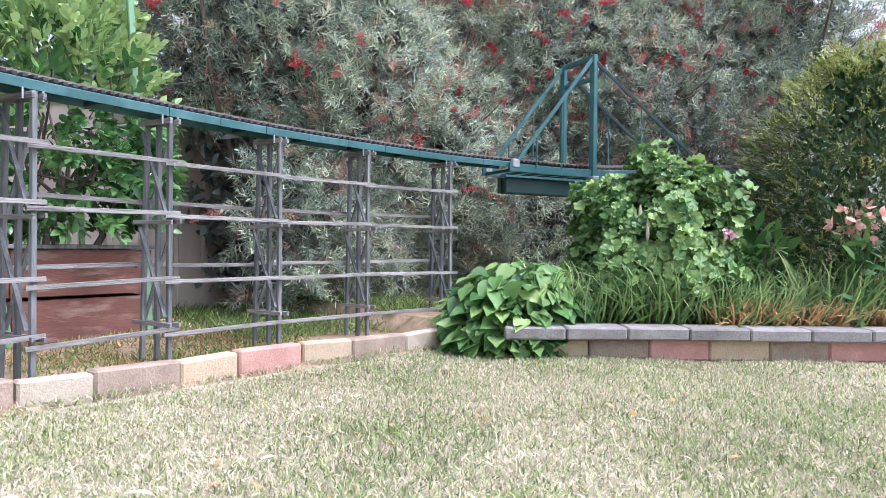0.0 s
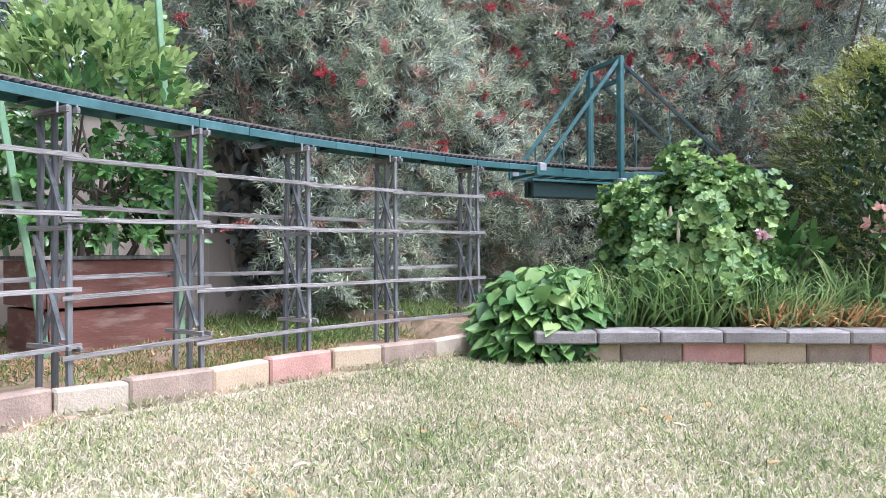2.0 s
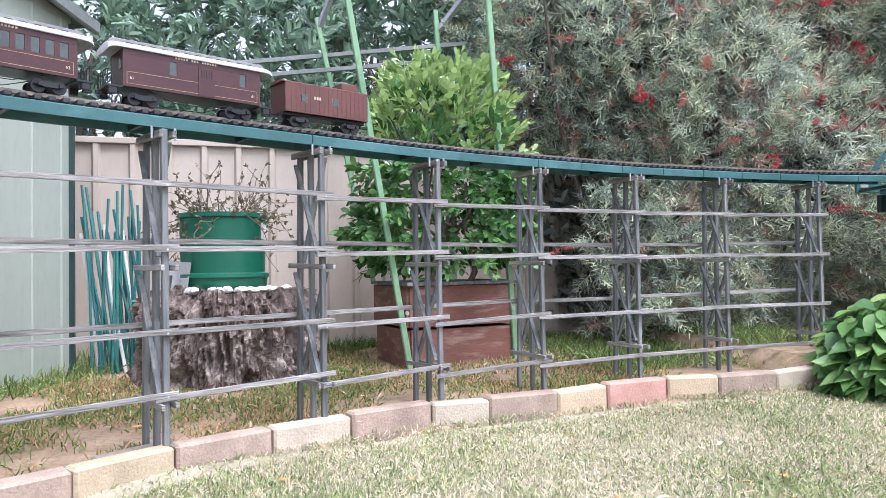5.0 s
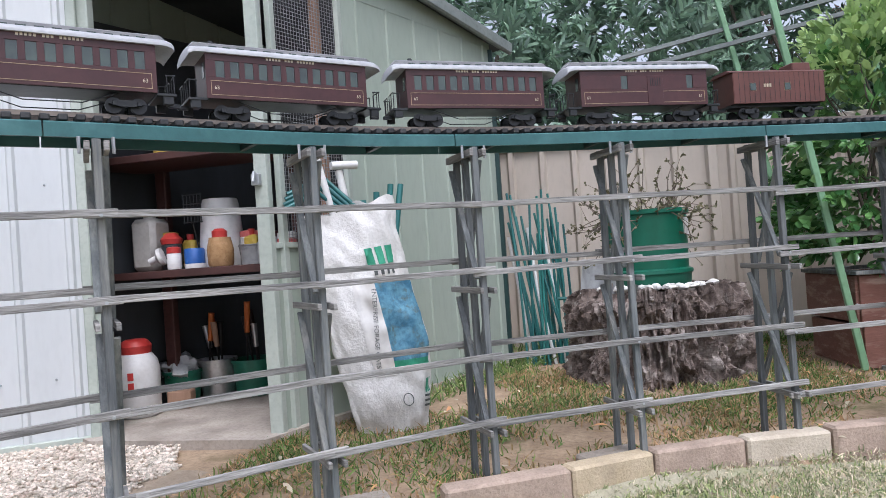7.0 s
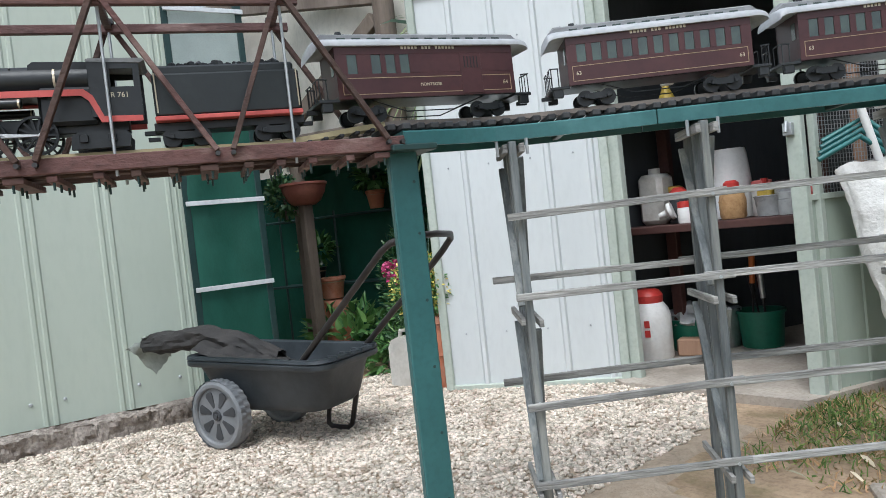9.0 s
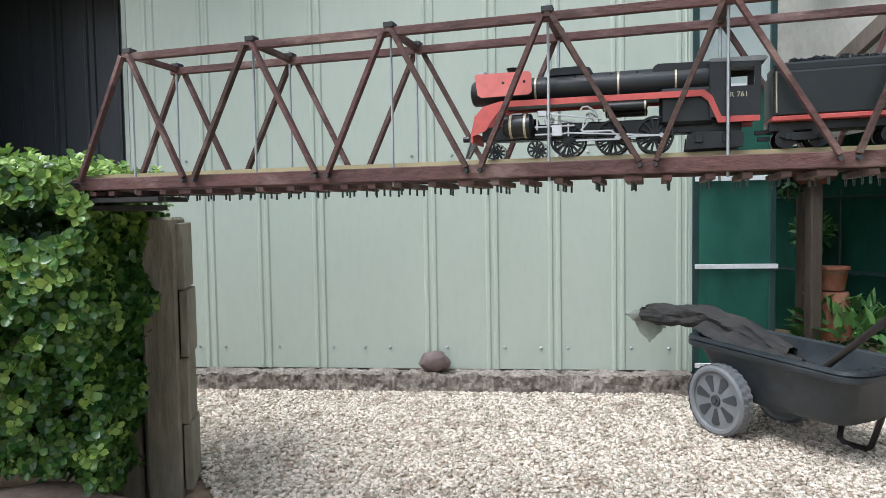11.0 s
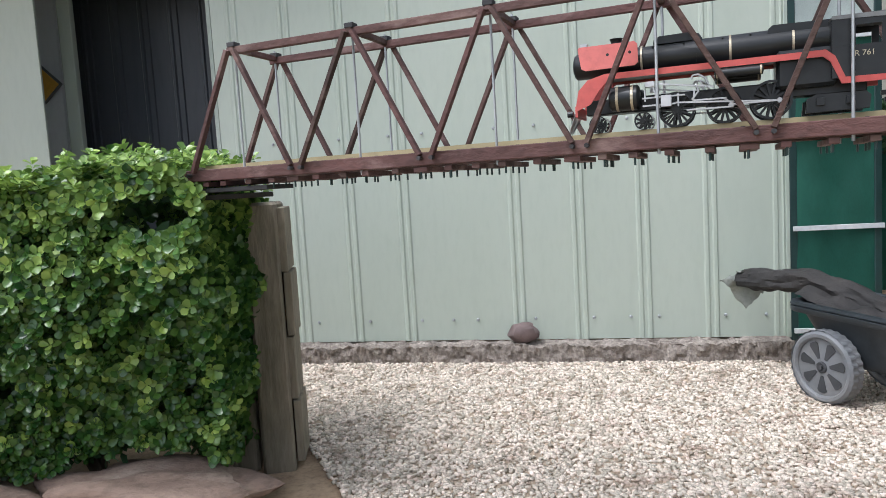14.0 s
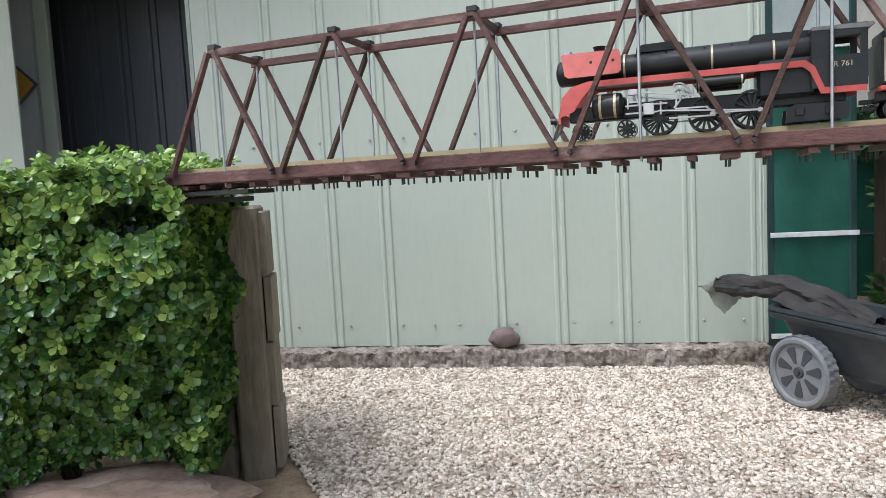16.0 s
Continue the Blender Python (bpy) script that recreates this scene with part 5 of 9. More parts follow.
def locomotive():
    root = thing("steam_locomotive", (0, 0, 0), "black model steam locomotive with red smoke deflectors and valances", "locomotive")
    k = 0.00049
    X = lambda px: (1190 - px) * k
    Z = lambda py: (437 - py) * k
    along = pose(0, 0, 0, 0, 90, 0)

    def boiler(prof, z, n=24):
        return Geo().lathe([(r, x) for r, x in prof], n, Matrix.Translation((0, 0, z)) @ along)
    zc = Z(152)
    part("boiler", boiler([(0.0275, X(1010)), (0.0272, X(560)), (0.0255, X(330))], zc), BLACK, root, smooth=True)
    part("smokebox", boiler([(0.0262, X(330)), (0.0262, X(75)), (0.023, X(66)), (0.012, X(58)), (0.002, X(55))], zc), BLACK, root, smooth=True)
    for px in (340, 545, 672, 890):
        part("boiler_band", boiler([(0.0283, X(px + 4)), (0.0283, X(px - 4))], zc), BRASS if px != 545 else BLACK, root)
    part("chimney", Geo().lathe([(0.012, Z(90)), (0.010, Z(75)), (0.012, Z(58)), (0.0135, Z(54)), (0.009, Z(54))], 16, Matrix.Translation((X(237), 0, 0))), BLACK, root, smooth=True)
    g = Geo()
    pts = [(385, 100), (388, 80), (410, 70), (530, 68), (560, 78), (572, 100)]
    g.prism([(X(a), Z(b)) for a, b in pts], Matrix(), 0.026)
    part("dome_casing", g, BLACK, root)
    pts = [(800, 130), (806, 98), (822, 86), (1010, 90), (1010, 130)]
    part("firebox_casing", Geo().prism([(X(a), Z(b)) for a, b in pts], Matrix(), 0.042), BLACK, root)
    part("headlamp", Geo().box((0.016, 0.016, 0.014), Matrix.Translation((X(104), 0, Z(74)))), SILVER, root)
    for px in (385, 502, 645, 744):
        for y in (-0.016, 0.016):
            part("handrail_knob", Geo().tube([(X(px), y, Z(128)), (X(px), y * 1.25, Z(108))], 0.0018, 6), BLACK, root)
    for sy in (-1, 1):
        m = Matrix.Translation((0, sy * 0.040, 0))
        # deflectors use a paler red, with the light falling on them put into colour
        pts = [(92, 92), (100, 85), (318, 86), (330, 98), (331, 168), (318, 180), (120, 182), (104, 172)]
        d = part("smoke_deflector", Geo().prism([(X(a), Z(b)) for a, b in pts], m, 0.002), LOCO_PINK, root, "red smoke deflector plate, paled for the light on it")
        for px in (212, 300):
            part("rivet", Geo().tube([(X(px), sy * 0.0415, Z(127)), (X(px), sy * 0.0395, Z(127))], 0.003, 8), BLACK, d)
        # running board and red valance, sweeping down at both ends
        top = [(78, 330), (92, 262), (130, 222), (200, 204), (990, 206), (1020, 232), (1052, 310), (1186, 312)]
        low = [(1186, 333), (1040, 333), (1004, 250), (980, 230), (215, 228), (180, 262), (140, 320), (82, 342)]
        part("valance", Geo().prism([(X(a), Z(b)) for a, b in top + low], Matrix.Translation((0, sy * 0.046, 0)), 0.003), LOCO_RED, root, "red painted valance")
        # cab side with its window opening
        g = Geo()
        yy = sy * 0.044
        for x0, x1, y0, y1 in ((1010, 1190, 200, 312), (1010, 1085, 92, 200), (1166, 1190, 92, 200), (1085, 1166, 92, 132)):
            g.box(((x1 - x0) * k, 0.003, (y1 - y0) * k), Matrix.Translation((X((x0 + x1) / 2), yy, Z((y0 + y1) / 2))), 0.0002)
        c = part("cab_side", g, BLACK, root)
        words(c, "R 761", 0.0135, Matrix.Translation((X(1113), yy + sy * 0.002, Z(232))) @ pose(0, 0, 0, 90, 0, 0 if sy < 0 else 180), BRASS)
        # cylinder
        cm = Matrix.Translation((0, sy * 0.040, Z(308))) @ along
        part("cylinder", Geo().lathe([(0.004, X(338)), (0.021, X(332)), (0.024, X(325)), (0.024, X(225)), (0.020, X(216)), (0.004, X(212))], 18, cm), BLACK, root, smooth=True)
        for px in (248, 306):
            part("cylinder_band", Geo().lathe([(0.0248, X(px + 5)), (0.0248, X(px - 5))], 18, cm), BRASS, root)
        part("reservoir", Geo().lathe([(0.002, X(785)), (0.0085, X(782)), (0.0085, X(615)), (0.002, X(612))], 12, Matrix.Translation((0, sy * 0.047, Z(252))) @ along), BLACK, root, smooth=True)
        for px in (775, 622):
            part("reservoir_band", Geo().lathe([(0.009, X(px + 3)), (0.009, X(px - 3))], 12, Matrix.Translation((0, sy * 0.047, Z(252))) @ along), BRASS, root)
        yo = sy * 0.0415
        for px, r, n in ((470, 0.034, 14), (648, 0.034, 14), (812, 0.036, 14), (160, 0.0175, 9), (342, 0.0175, 9)):
            o = Matrix.Translation((X(px), sy * 0.027, r)) if sy < 0 else Matrix.Translation((X(px), sy * 0.027, r)) @ pose(0, 0, 0, 0, 0, 180)
            wh = part("driving_wheel" if r > 0.03 else "bogie_wheel", spoked(r, 0.008, n, r * 0.22, r * 0.12, 0.0022), BLACK, root, at=o)
            spokes(wh, r, 0.008, n, r * 0.22, r * 0.12, 0.0022, BLACK)
            if r < 0.03:
                part("wheel_tyre", Geo().lathe([(r * 0.86, -0.0045), (r * 0.98, -0.0045), (r * 0.98, -0.0038), (r * 0.86, -0.0038)], 24, pose(0, 0, 0, 90), caps=False), SILVER, root, at=o)
        rods = (((345, 318), (505, 318), 0.006), ((345, 348), (470, 348), 0.004), ((470, 345), (835, 372), 0.0042), ((660, 372), (845, 372), 0.006), ((510, 378), (680, 380), 0.005),
                ((395, 265), (610, 298), 0.0035), ((385, 270), (410, 360), 0.0032), ((540, 300), (535, 345), 0.0032), ((535, 343), (655, 345), 0.003), ((355, 285), (355, 330), 0.004), ((480, 310), (480, 360), 0.004), ((645, 345), (685, 375), 0.005))
        for (a, b), (c, d), w in rods:
            part("rod", Geo().beam((X(a), yo + sy * 0.008, Z(b)), (X(c), yo + sy * 0.008, Z(d)), 0.003, w * 1.15, (0, 1, 0)), SILVER, root)
        link = [(528, 262), (535, 248), (555, 246), (580, 262), (592, 290), (575, 296), (560, 270), (545, 285), (555, 310), (530, 340)]
        part("valve_link", Geo().tube([(X(a), yo + sy * 0.009, Z(b)) for a, b in link], 0.0022, 6), SILVER, root)
        part("crosshead", Geo().box((0.02, 0.008, 0.022), Matrix.Translation((X(435), yo + sy * 0.008, Z(335)))), SILVER, root)
        part("lubricator", Geo().box((0.018, 0.01, 0.011), Matrix.Translation((X(375), yo + sy * 0.008, Z(265)))), SILVER, root)
        for px in (672, 836):
            part("crank_pin", Geo().tube([(X(px), yo + sy * 0.004, Z(372)), (X(px), yo + sy * 0.014, Z(372))], 0.0045, 10), SILVER, root)
        g = Geo().prism([(X(a), Z(b)) for a, b in ((930, 375), (960, 362), (1120, 364), (1135, 380), (1130, 425), (925, 428))], Matrix.Translation((0, sy * 0.034, 0)), 0.012)
        part("trailing_truck", g, BLACK, root)
        for px in (972, 1070):
            part("axle_box", Geo().box((0.014, 0.008, 0.014), Matrix.Translation((X(px), sy * 0.042, Z(390)))), BLACK, root)
        part("buffer", Geo().tube([(X(60), sy * 0.028, Z(350)), (X(35), sy * 0.028, Z(350))], 0.006, 10), BLACK, root)
    part("frame", Geo().box((0.50, 0.036, 0.03), Matrix.Translation((X(620), 0, Z(330))), 0.002), BLACK, root)
    part("running_board", Geo().box(((985 - 200) * k, 0.092, 0.003), Matrix.Translation((X(592), 0, Z(214))), 0.0005), BLACK, root)
    part("firebox", Geo().box((0.10, 0.07, 0.07), Matrix.Translation((X(930), 0, Z(260)))), BLACK, root)
    pts = [(1006, 98), (1016, 92), (1205, 94), (1212, 102), (1195, 112), (1010, 104)]
    part("cab_roof", Geo().prism([(X(a), Z(b)) for a, b in pts], Matrix(), 0.094), ROOF_GREY, root)
    part("cab_front", Geo().box((0.003, 0.088, 0.10), Matrix.Translation((X(1012), 0, Z(200)))), BLACK, root)
    part("buffer_beam", Geo().box((0.005, 0.092, 0.022), Matrix.Translation((X(80), 0, Z(345)))), LOCO_RED, root)
    for y in np.linspace(-0.028, 0.028, 7):
        part("pilot_bar", Geo().beam((X(66), y, Z(360)), (X(34), y * 0.5, Z(425)), 0.003, 0.003), SILVER, root)
    part("coupler", Geo().beam((X(1190), 0, Z(395)), (X(1235), 0, Z(395)), 0.008, 0.008), BLACK, root)
    return root


def bogie(root, x, wheel_r=0.0155, mat=None, span=0.034):
    mat = mat or BLACK
    for sy in (-1, 1):
        f = part("bogie_frame", Geo().prism([(x - span, 0.019), (x - span * 0.6, 0.026), (x + span * 0.6, 0.026), (x + span, 0.019), (x + span * 0.4, 0.013), (x - span * 0.4, 0.013)], Matrix.Translation((0, sy * 0.037, 0)), 0.006), mat, root)
        for dx in (-span * 0.68, span * 0.68):
            part("wheel", Geo().lathe([(0.002, -0.004), (wheel_r * 0.75, -0.004), (wheel_r * 0.8, -0.002), (wheel_r * 0.95, -0.004), (wheel_r, -0.002), (wheel_r, 0.004), (0.002, 0.004)], 18, Matrix.Translation((x + dx, sy * 0.026, wheel_r)) @ pose(0, 0, 0, 90 * -sy)), mat, root)
            part("journal_box", Geo().box((0.008, 0.006, 0.009), Matrix.Translation((x + dx, sy * 0.042, 0.0185))), mat, f)


def tender():
    root = thing("coal_tender", (0, 0, 0), "black coal tender with a red lower edge", "tender")
    L = 0.262
    part("tank", Geo().box((L, 0.094, 0.078), Matrix.Translation((0, 0, 0.092)), 0.004), TENDER, root)
    part("upper_rim", Geo().box((L - 0.012, 0.082, 0.018), Matrix.Translation((0.002, 0, 0.137)), 0.004), TENDER, root)
    part("red_edge", Geo().box((L + 0.002, 0.096, 0.008), Matrix.Translation((0, 0, 0.050)), 0.001), LOCO_RED, root)
    part("frame", Geo().box((L + 0.01, 0.05, 0.016), Matrix.Translation((0, 0, 0.038))), BLACK, root)
    g = Geo()
    for _ in range(90):
        g.ball((R.uniform(0.004, 0.009),) * 3, Matrix.Translation((R.uniform(-0.095, 0.095), R.uniform(-0.03, 0.03), 0.145 + R.uniform(0, 0.006))), 5, 3, 0.5, R.uniform(0, 9))
    part("coal", g, BLACK, root, "heaped black coal")
    for sy in (-1, 1):
        for x in (-0.126, 0.126):
            part("handrail", Geo().tube([(x, sy * 0.049, 0.06), (x, sy * 0.049, 0.13)], 0.0014, 6), BRASS, root)
    for x in (-0.082, 0.082):
        bogie(root, x, 0.017, span=0.038)
    for sx in (-1, 1):
        part("coupler", Geo().beam((sx * 0.125, 0, 0.032), (sx * 0.155, 0, 0.032), 0.008, 0.008), BLACK, root)
    return root


def carriage(kind):
    L = 0.375
    lab = {"combine": "maroon passenger and baggage carriage with a white-edged roof", "coach": "maroon passenger carriage with a row of windows", "van": "maroon baggage van with a white-edged roof"}[kind]
    root = thing("passenger_carriage" if kind != "van" else "baggage_van", (0, 0, 0), lab, "carriage", "carriages of the train")
    zb, zt, w = 0.042, 0.142, 0.102
    side_w = {"combine": [0.155, 0.108, 0.079, 0.050], "coach": list(np.linspace(-0.157, 0.157, 11)), "van": [-0.135, 0.06]}[kind]
    door = {"combine": -0.09, "coach": None, "van": -0.03}[kind]
    ww = 0.019
    side_w = sorted(side_w)
    for sy in (-1, 1):
        y = sy * (w / 2 - 0.0015)
        s = part("body_side", Geo().box((L, 0.003, 0.046), Matrix.Translation((0, y, zb + 0.023)), 0.0004), MAROON, root)
        part("letter_board", Geo().box((L, 0.003, 0.018), Matrix.Translation((0, y, zt - 0.009)), 0.0004), MAROON, root)
        xs = [-L / 2] + [v for c in side_w for v in (c - ww / 2, c + ww / 2)] + [L / 2]
        for a, b in zip(xs[::2], xs[1::2]):
            if b - a > 0.001:
                part("window_post", Geo().box((b - a, 0.003, 0.0362), Matrix.Translation(((a + b) / 2, y, zb + 0.064)), 0.0003), MAROON, root)
        for c in side_w:
            part("window_pane", Geo().box((ww, 0.001, 0.036), Matrix.Translation((c, y - sy * 0.001, zb + 0.064)), 0), DARK_GLASS, root)
        if door is not None:
            part("baggage_door", Geo().box((0.046, 0.002, 0.078), Matrix.Translation((door, y + sy * 0.002, zb + 0.042)), 0.0004), MAROON, root)
            for k in range(5):
                part("door_bar", Geo().box((0.0018, 0.001, 0.022), Matrix.Translation((door - 0.014 + 0.007 * k, y + sy * 0.0034, zb + 0.064)), 0), BLACK, root)
        # gold lining
        for z in (zb + 0.008, zb + 0.038):
            part("lining", Geo().box((L - 0.02, 0.0008, 0.0011), Matrix.Translation((0, y + sy * 0.0018, z)), 0), GOLD_LINE, root)
        for x in (-L / 2 + 0.01, L / 2 - 0.01):
            part("lining", Geo().box((0.0011, 0.0008, 0.030), Matrix.Translation((x, y + sy * 0.0018, zb + 0.023)), 0), GOLD_LINE, root)
        # company lettering as small bars
        for k in range(16):
            if k not in (6, 10):
                part("letter_bar", Geo().box((0.0046, 0.0006, 0.0055), Matrix.Translation((-0.055 + 0.0072 * k, y + sy * 0.0018, zt - 0.006)), 0), BRASS, root)
        turn = 0 if sy < 0 else 180
        if kind == "combine":
            words(s, "MONTROSE", 0.0085, Matrix.Translation((0.0, y + sy * 0.0018, zb + 0.023)) @ pose(0, 0, 0, 90, 0, turn), BRASS)
        for x in (-L / 2 + 0.022, L / 2 - 0.022):
            words(s, "64" if kind == "combine" else "63" if kind == "coach" else "61", 0.011, Matrix.Translation((x, y + sy * 0.0018, zb + 0.023)) @ pose(0, 0, 0, 90, 0, turn), BRASS, "number")
    for sx in (-1, 1):
        part("end_wall", Geo().box((0.003, w - 0.004, zt - zb), Matrix.Translation((sx * (L / 2 - 0.002), 0, (zb + zt) / 2)), 0.0004), MAROON, root)
        part("end_window", Geo().box((0.001, 0.016, 0.034), Matrix.Translation((sx * (L / 2 + 0.0002), 0.028, zb + 0.064)), 0), DARK_GLASS, root)
        part("platform", Geo().box((0.04, w - 0.006, 0.006), Matrix.Translation((sx * (L / 2 + 0.018), 0, zb - 0.002)), 0.001), BLACK, root)
        for sy in (-1, 1):
            part("platform_step", Geo().box((0.02, 0.012, 0.018), Matrix.Translation((sx * (L / 2 + 0.022), sy * 0.04, zb - 0.012)), 0.001), BLACK, root)
            for x in (0.02, 0.034):
                part("platform_rail", Geo().tube([(sx * (L / 2 + x), sy * 0.045, zb), (sx * (L / 2 + x), sy * 0.045, zb + 0.038)], 0.0012, 6), BLACK, root)
            part("platform_rail", Geo().tube([(sx * (L / 2 + 0.018), sy * 0.045, zb + 0.038), (sx * (L / 2 + 0.036), sy * 0.045, zb + 0.039), (sx * (L / 2 + 0.036), sy * 0.012, zb + 0.039)], 0.0014, 6), BLACK, root)
        for k in range(4):
            part("platform_rail", Geo().tube([(sx * (L / 2 + 0.036), -0.03 + 0.02 * k, zb), (sx * (L / 2 + 0.036), -0.03 + 0.02 * k, zb + 0.038)], 0.0011, 6), BLACK, root)
        part("coupler", Geo().beam((sx * (L / 2 + 0.03), 0, 0.028), (sx * (L / 2 + 0.052), 0, 0.028), 0.009, 0.008), BLACK, root)
    part("floor", Geo().box((L, w - 0.008, 0.008), Matrix.Translation((0, 0, zb + 0.003))), BLACK, root)

    def arch(hw, z0, rise, n=10):
        return [(hw * math.cos(math.pi * i / n), z0 + rise * math.sin(math.pi * i / n)) for i in range(n + 1)]
    LR = L / 2 + 0.036
    stations = [(-1, 0.010), (-0.985, 0.005), (-0.95, 0.0015), (-0.90, 0.0), (0.90, 0.0), (0.95, 0.0015), (0.985, 0.005), (1, 0.010)]
    part("roof", Geo().loft([[(f * LR, y, z - dz) for y, z in arch(0.0575, zt + 0.002, 0.016) + [(-0.0575, zt - 0.003), (0.0575, zt - 0.003)]] for f, dz in stations]), ROOF_EDGE, root, "curved silver-white roof with drooping ends", smooth=True)
    cl = [(-0.030, 0.008), (-0.030, 0.024), (-0.015, 0.030), (0.015, 0.030), (0.030, 0.024), (0.030, 0.008)]
    part("clerestory", Geo().loft([[(f * LR, y * w_, zt + 0.008 + (z - 0.008) * h_) for y, z in cl] for f, w_, h_ in ((-0.99, 0.8, 0.1), (-0.95, 0.95, 0.6), (-0.91, 1, 1), (0.91, 1, 1), (0.95, 0.95, 0.6), (0.99, 0.8, 0.1))]), ROOF_GREY, root)
    for sy in (-1, 1):
        for k in range(12):
            part("clerestory_pane", Geo().box((0.017, 0.001, 0.004), Matrix.Translation((-0.165 + 0.03 * k, sy * 0.0303, zt + 0.017)), 0), DARK_GLASS, root)
        part("truss_rod", Geo().tube([(-0.12, sy * 0.034, zb), (-0.05, sy * 0.034, 0.018), (0.05, sy * 0.034, 0.018), (0.12, sy * 0.034, zb)], 0.0012, 6), BLACK, root)
    for k in range(5):
        part("roof_vent", Geo().lathe([(0.003, 0), (0.003, 0.004), (0.0045, 0.006), (0.001, 0.008)], 8, Matrix.Translation((-0.15 + 0.075 * k, 0, zt + 0.027))), ROOF_GREY, root)
    part("stove_pipe", Geo().lathe([(0.0045, 0), (0.0045, 0.014), (0.007, 0.015), (0.006, 0.021)], 10, Matrix.Translation((0.165, 0.016, zt + 0.012))), BLACK, root)
    for x in (-0.13, 0.13):
        bogie(root, x, 0.0165, span=0.034)
    return root


def guards_van():
    root = thing("guards_van", (0, 0, 0), "dull red wooden guard's van with a raised roof box", "guard's van")
    L, w, zb, zt = 0.29, 0.096, 0.040, 0.128
    for sy in (-1, 1):
        y = sy * w / 2
        s = part("body_side", Geo().box((L, 0.003, zt - zb), Matrix.Translation((0, y, (zb + zt) / 2)), 0.0004), CABOOSE_RED, root)
        for k in range(17):
            part("plank_joint", Geo().box((0.0009, 0.0006, zt - zb - 0.004), Matrix.Translation((-0.128 + 0.016 * k, y + sy * 0.0016, (zb + zt) / 2)), 0), BLACK, root)
        for x in (-0.025, 0.085):
            part("window_pane", Geo().box((0.018, 0.001, 0.02), Matrix.Translation((x, y + sy * 0.002, zb + 0.046)), 0), DARK_GLASS, root)
            part("window_frame", Geo().box((0.022, 0.0014, 0.024), Matrix.Translation((x, y + sy * 0.0008, zb + 0.046)), 0), GOLD_LINE, root)
        for k in range(3):
            part("number_bar", Geo().box((0.006, 0.0006, 0.009), Matrix.Translation((0.03 + 0.009 * k, y + sy * 0.0018, zb + 0.05)), 0), BRASS, root)
    for sx in (-1, 1):
        part("end_wall", Geo().box((0.003, w, zt - zb), Matrix.Translation((sx * L / 2, 0, (zb + zt) / 2)), 0.0004), CABOOSE_RED, root)
        part("coupler", Geo().beam((sx * L / 2, 0, 0.03), (sx * (L / 2 + 0.03), 0, 0.03), 0.009, 0.008), BLACK, root)
    part("roof", Geo().prism([(-0.05, zt), (0.05, zt), (0.03, zt + 0.009), (-0.03, zt + 0.009)], pose(0, 0, 0, 0, 0, 90), L + 0.02), CABOOSE_RED, root)
    part("roof_box", Geo().box((0.06, 0.06, 0.026), Matrix.Translation((-0.09, 0, zt + 0.018)), 0.003), CABOOSE_RED, root)
    part("floor", Geo().box((L, 0.06, 0.012), Matrix.Translation((0, 0, zb - 0.002))), BLACK, root)
    for x in (-0.09, 0.09):
        bogie(root, x, span=0.026)
    return root


def put_on_track(ob, s, length, offset=0.0, size=(1, 1, 1)):
    """Stands a vehicle on the rails with its middle at arc length s; it heads towards smaller s."""
    a, b = at_arc(s - length * 0.32)[0], at_arc(s + length * 0.32)[0]
    c = (a + b) / 2
    d = a - b
    z0, z1 = rail_top(s - length * 0.32), rail_top(s + length * 0.32)
    pitch = math.degrees(math.atan2(z1 - z0, d.length))
    ob.matrix_basis = pose(c.x, c.y, (z0 + z1) / 2, 0, 0, math.degrees(math.atan2(d.y, d.x))) @ pose(0, 0, 0, 0, pitch, 0) @ Matrix.Translation((offset, 0, 0)) @ Matrix.Diagonal((*size, 1))


NOSE = arc_of(-1.18, 0.47)
put_on_track(locomotive(), NOSE + 0.245, 0.5, -0.26, (0.90, 0.95, 0.90))
put_on_track(tender(), NOSE + 0.648, 0.25, 0.0, (0.95, 0.97, 0.95))
s = NOSE + 1.024
first = carriage("combine")
put_on_track(first, s, 0.33)
coach = carriage("coach")
put_on_track(coach, s + 0.476, 0.33)
for j in (2, 3):
    put_on_track(copy_thing(coach, Matrix()), s + 0.476 * j, 0.33)
put_on_track(carriage("van"), s + 0.476 * 4, 0.33)
put_on_track(guards_van(), s + 0.476 * 4 + 0.415, 0.29)


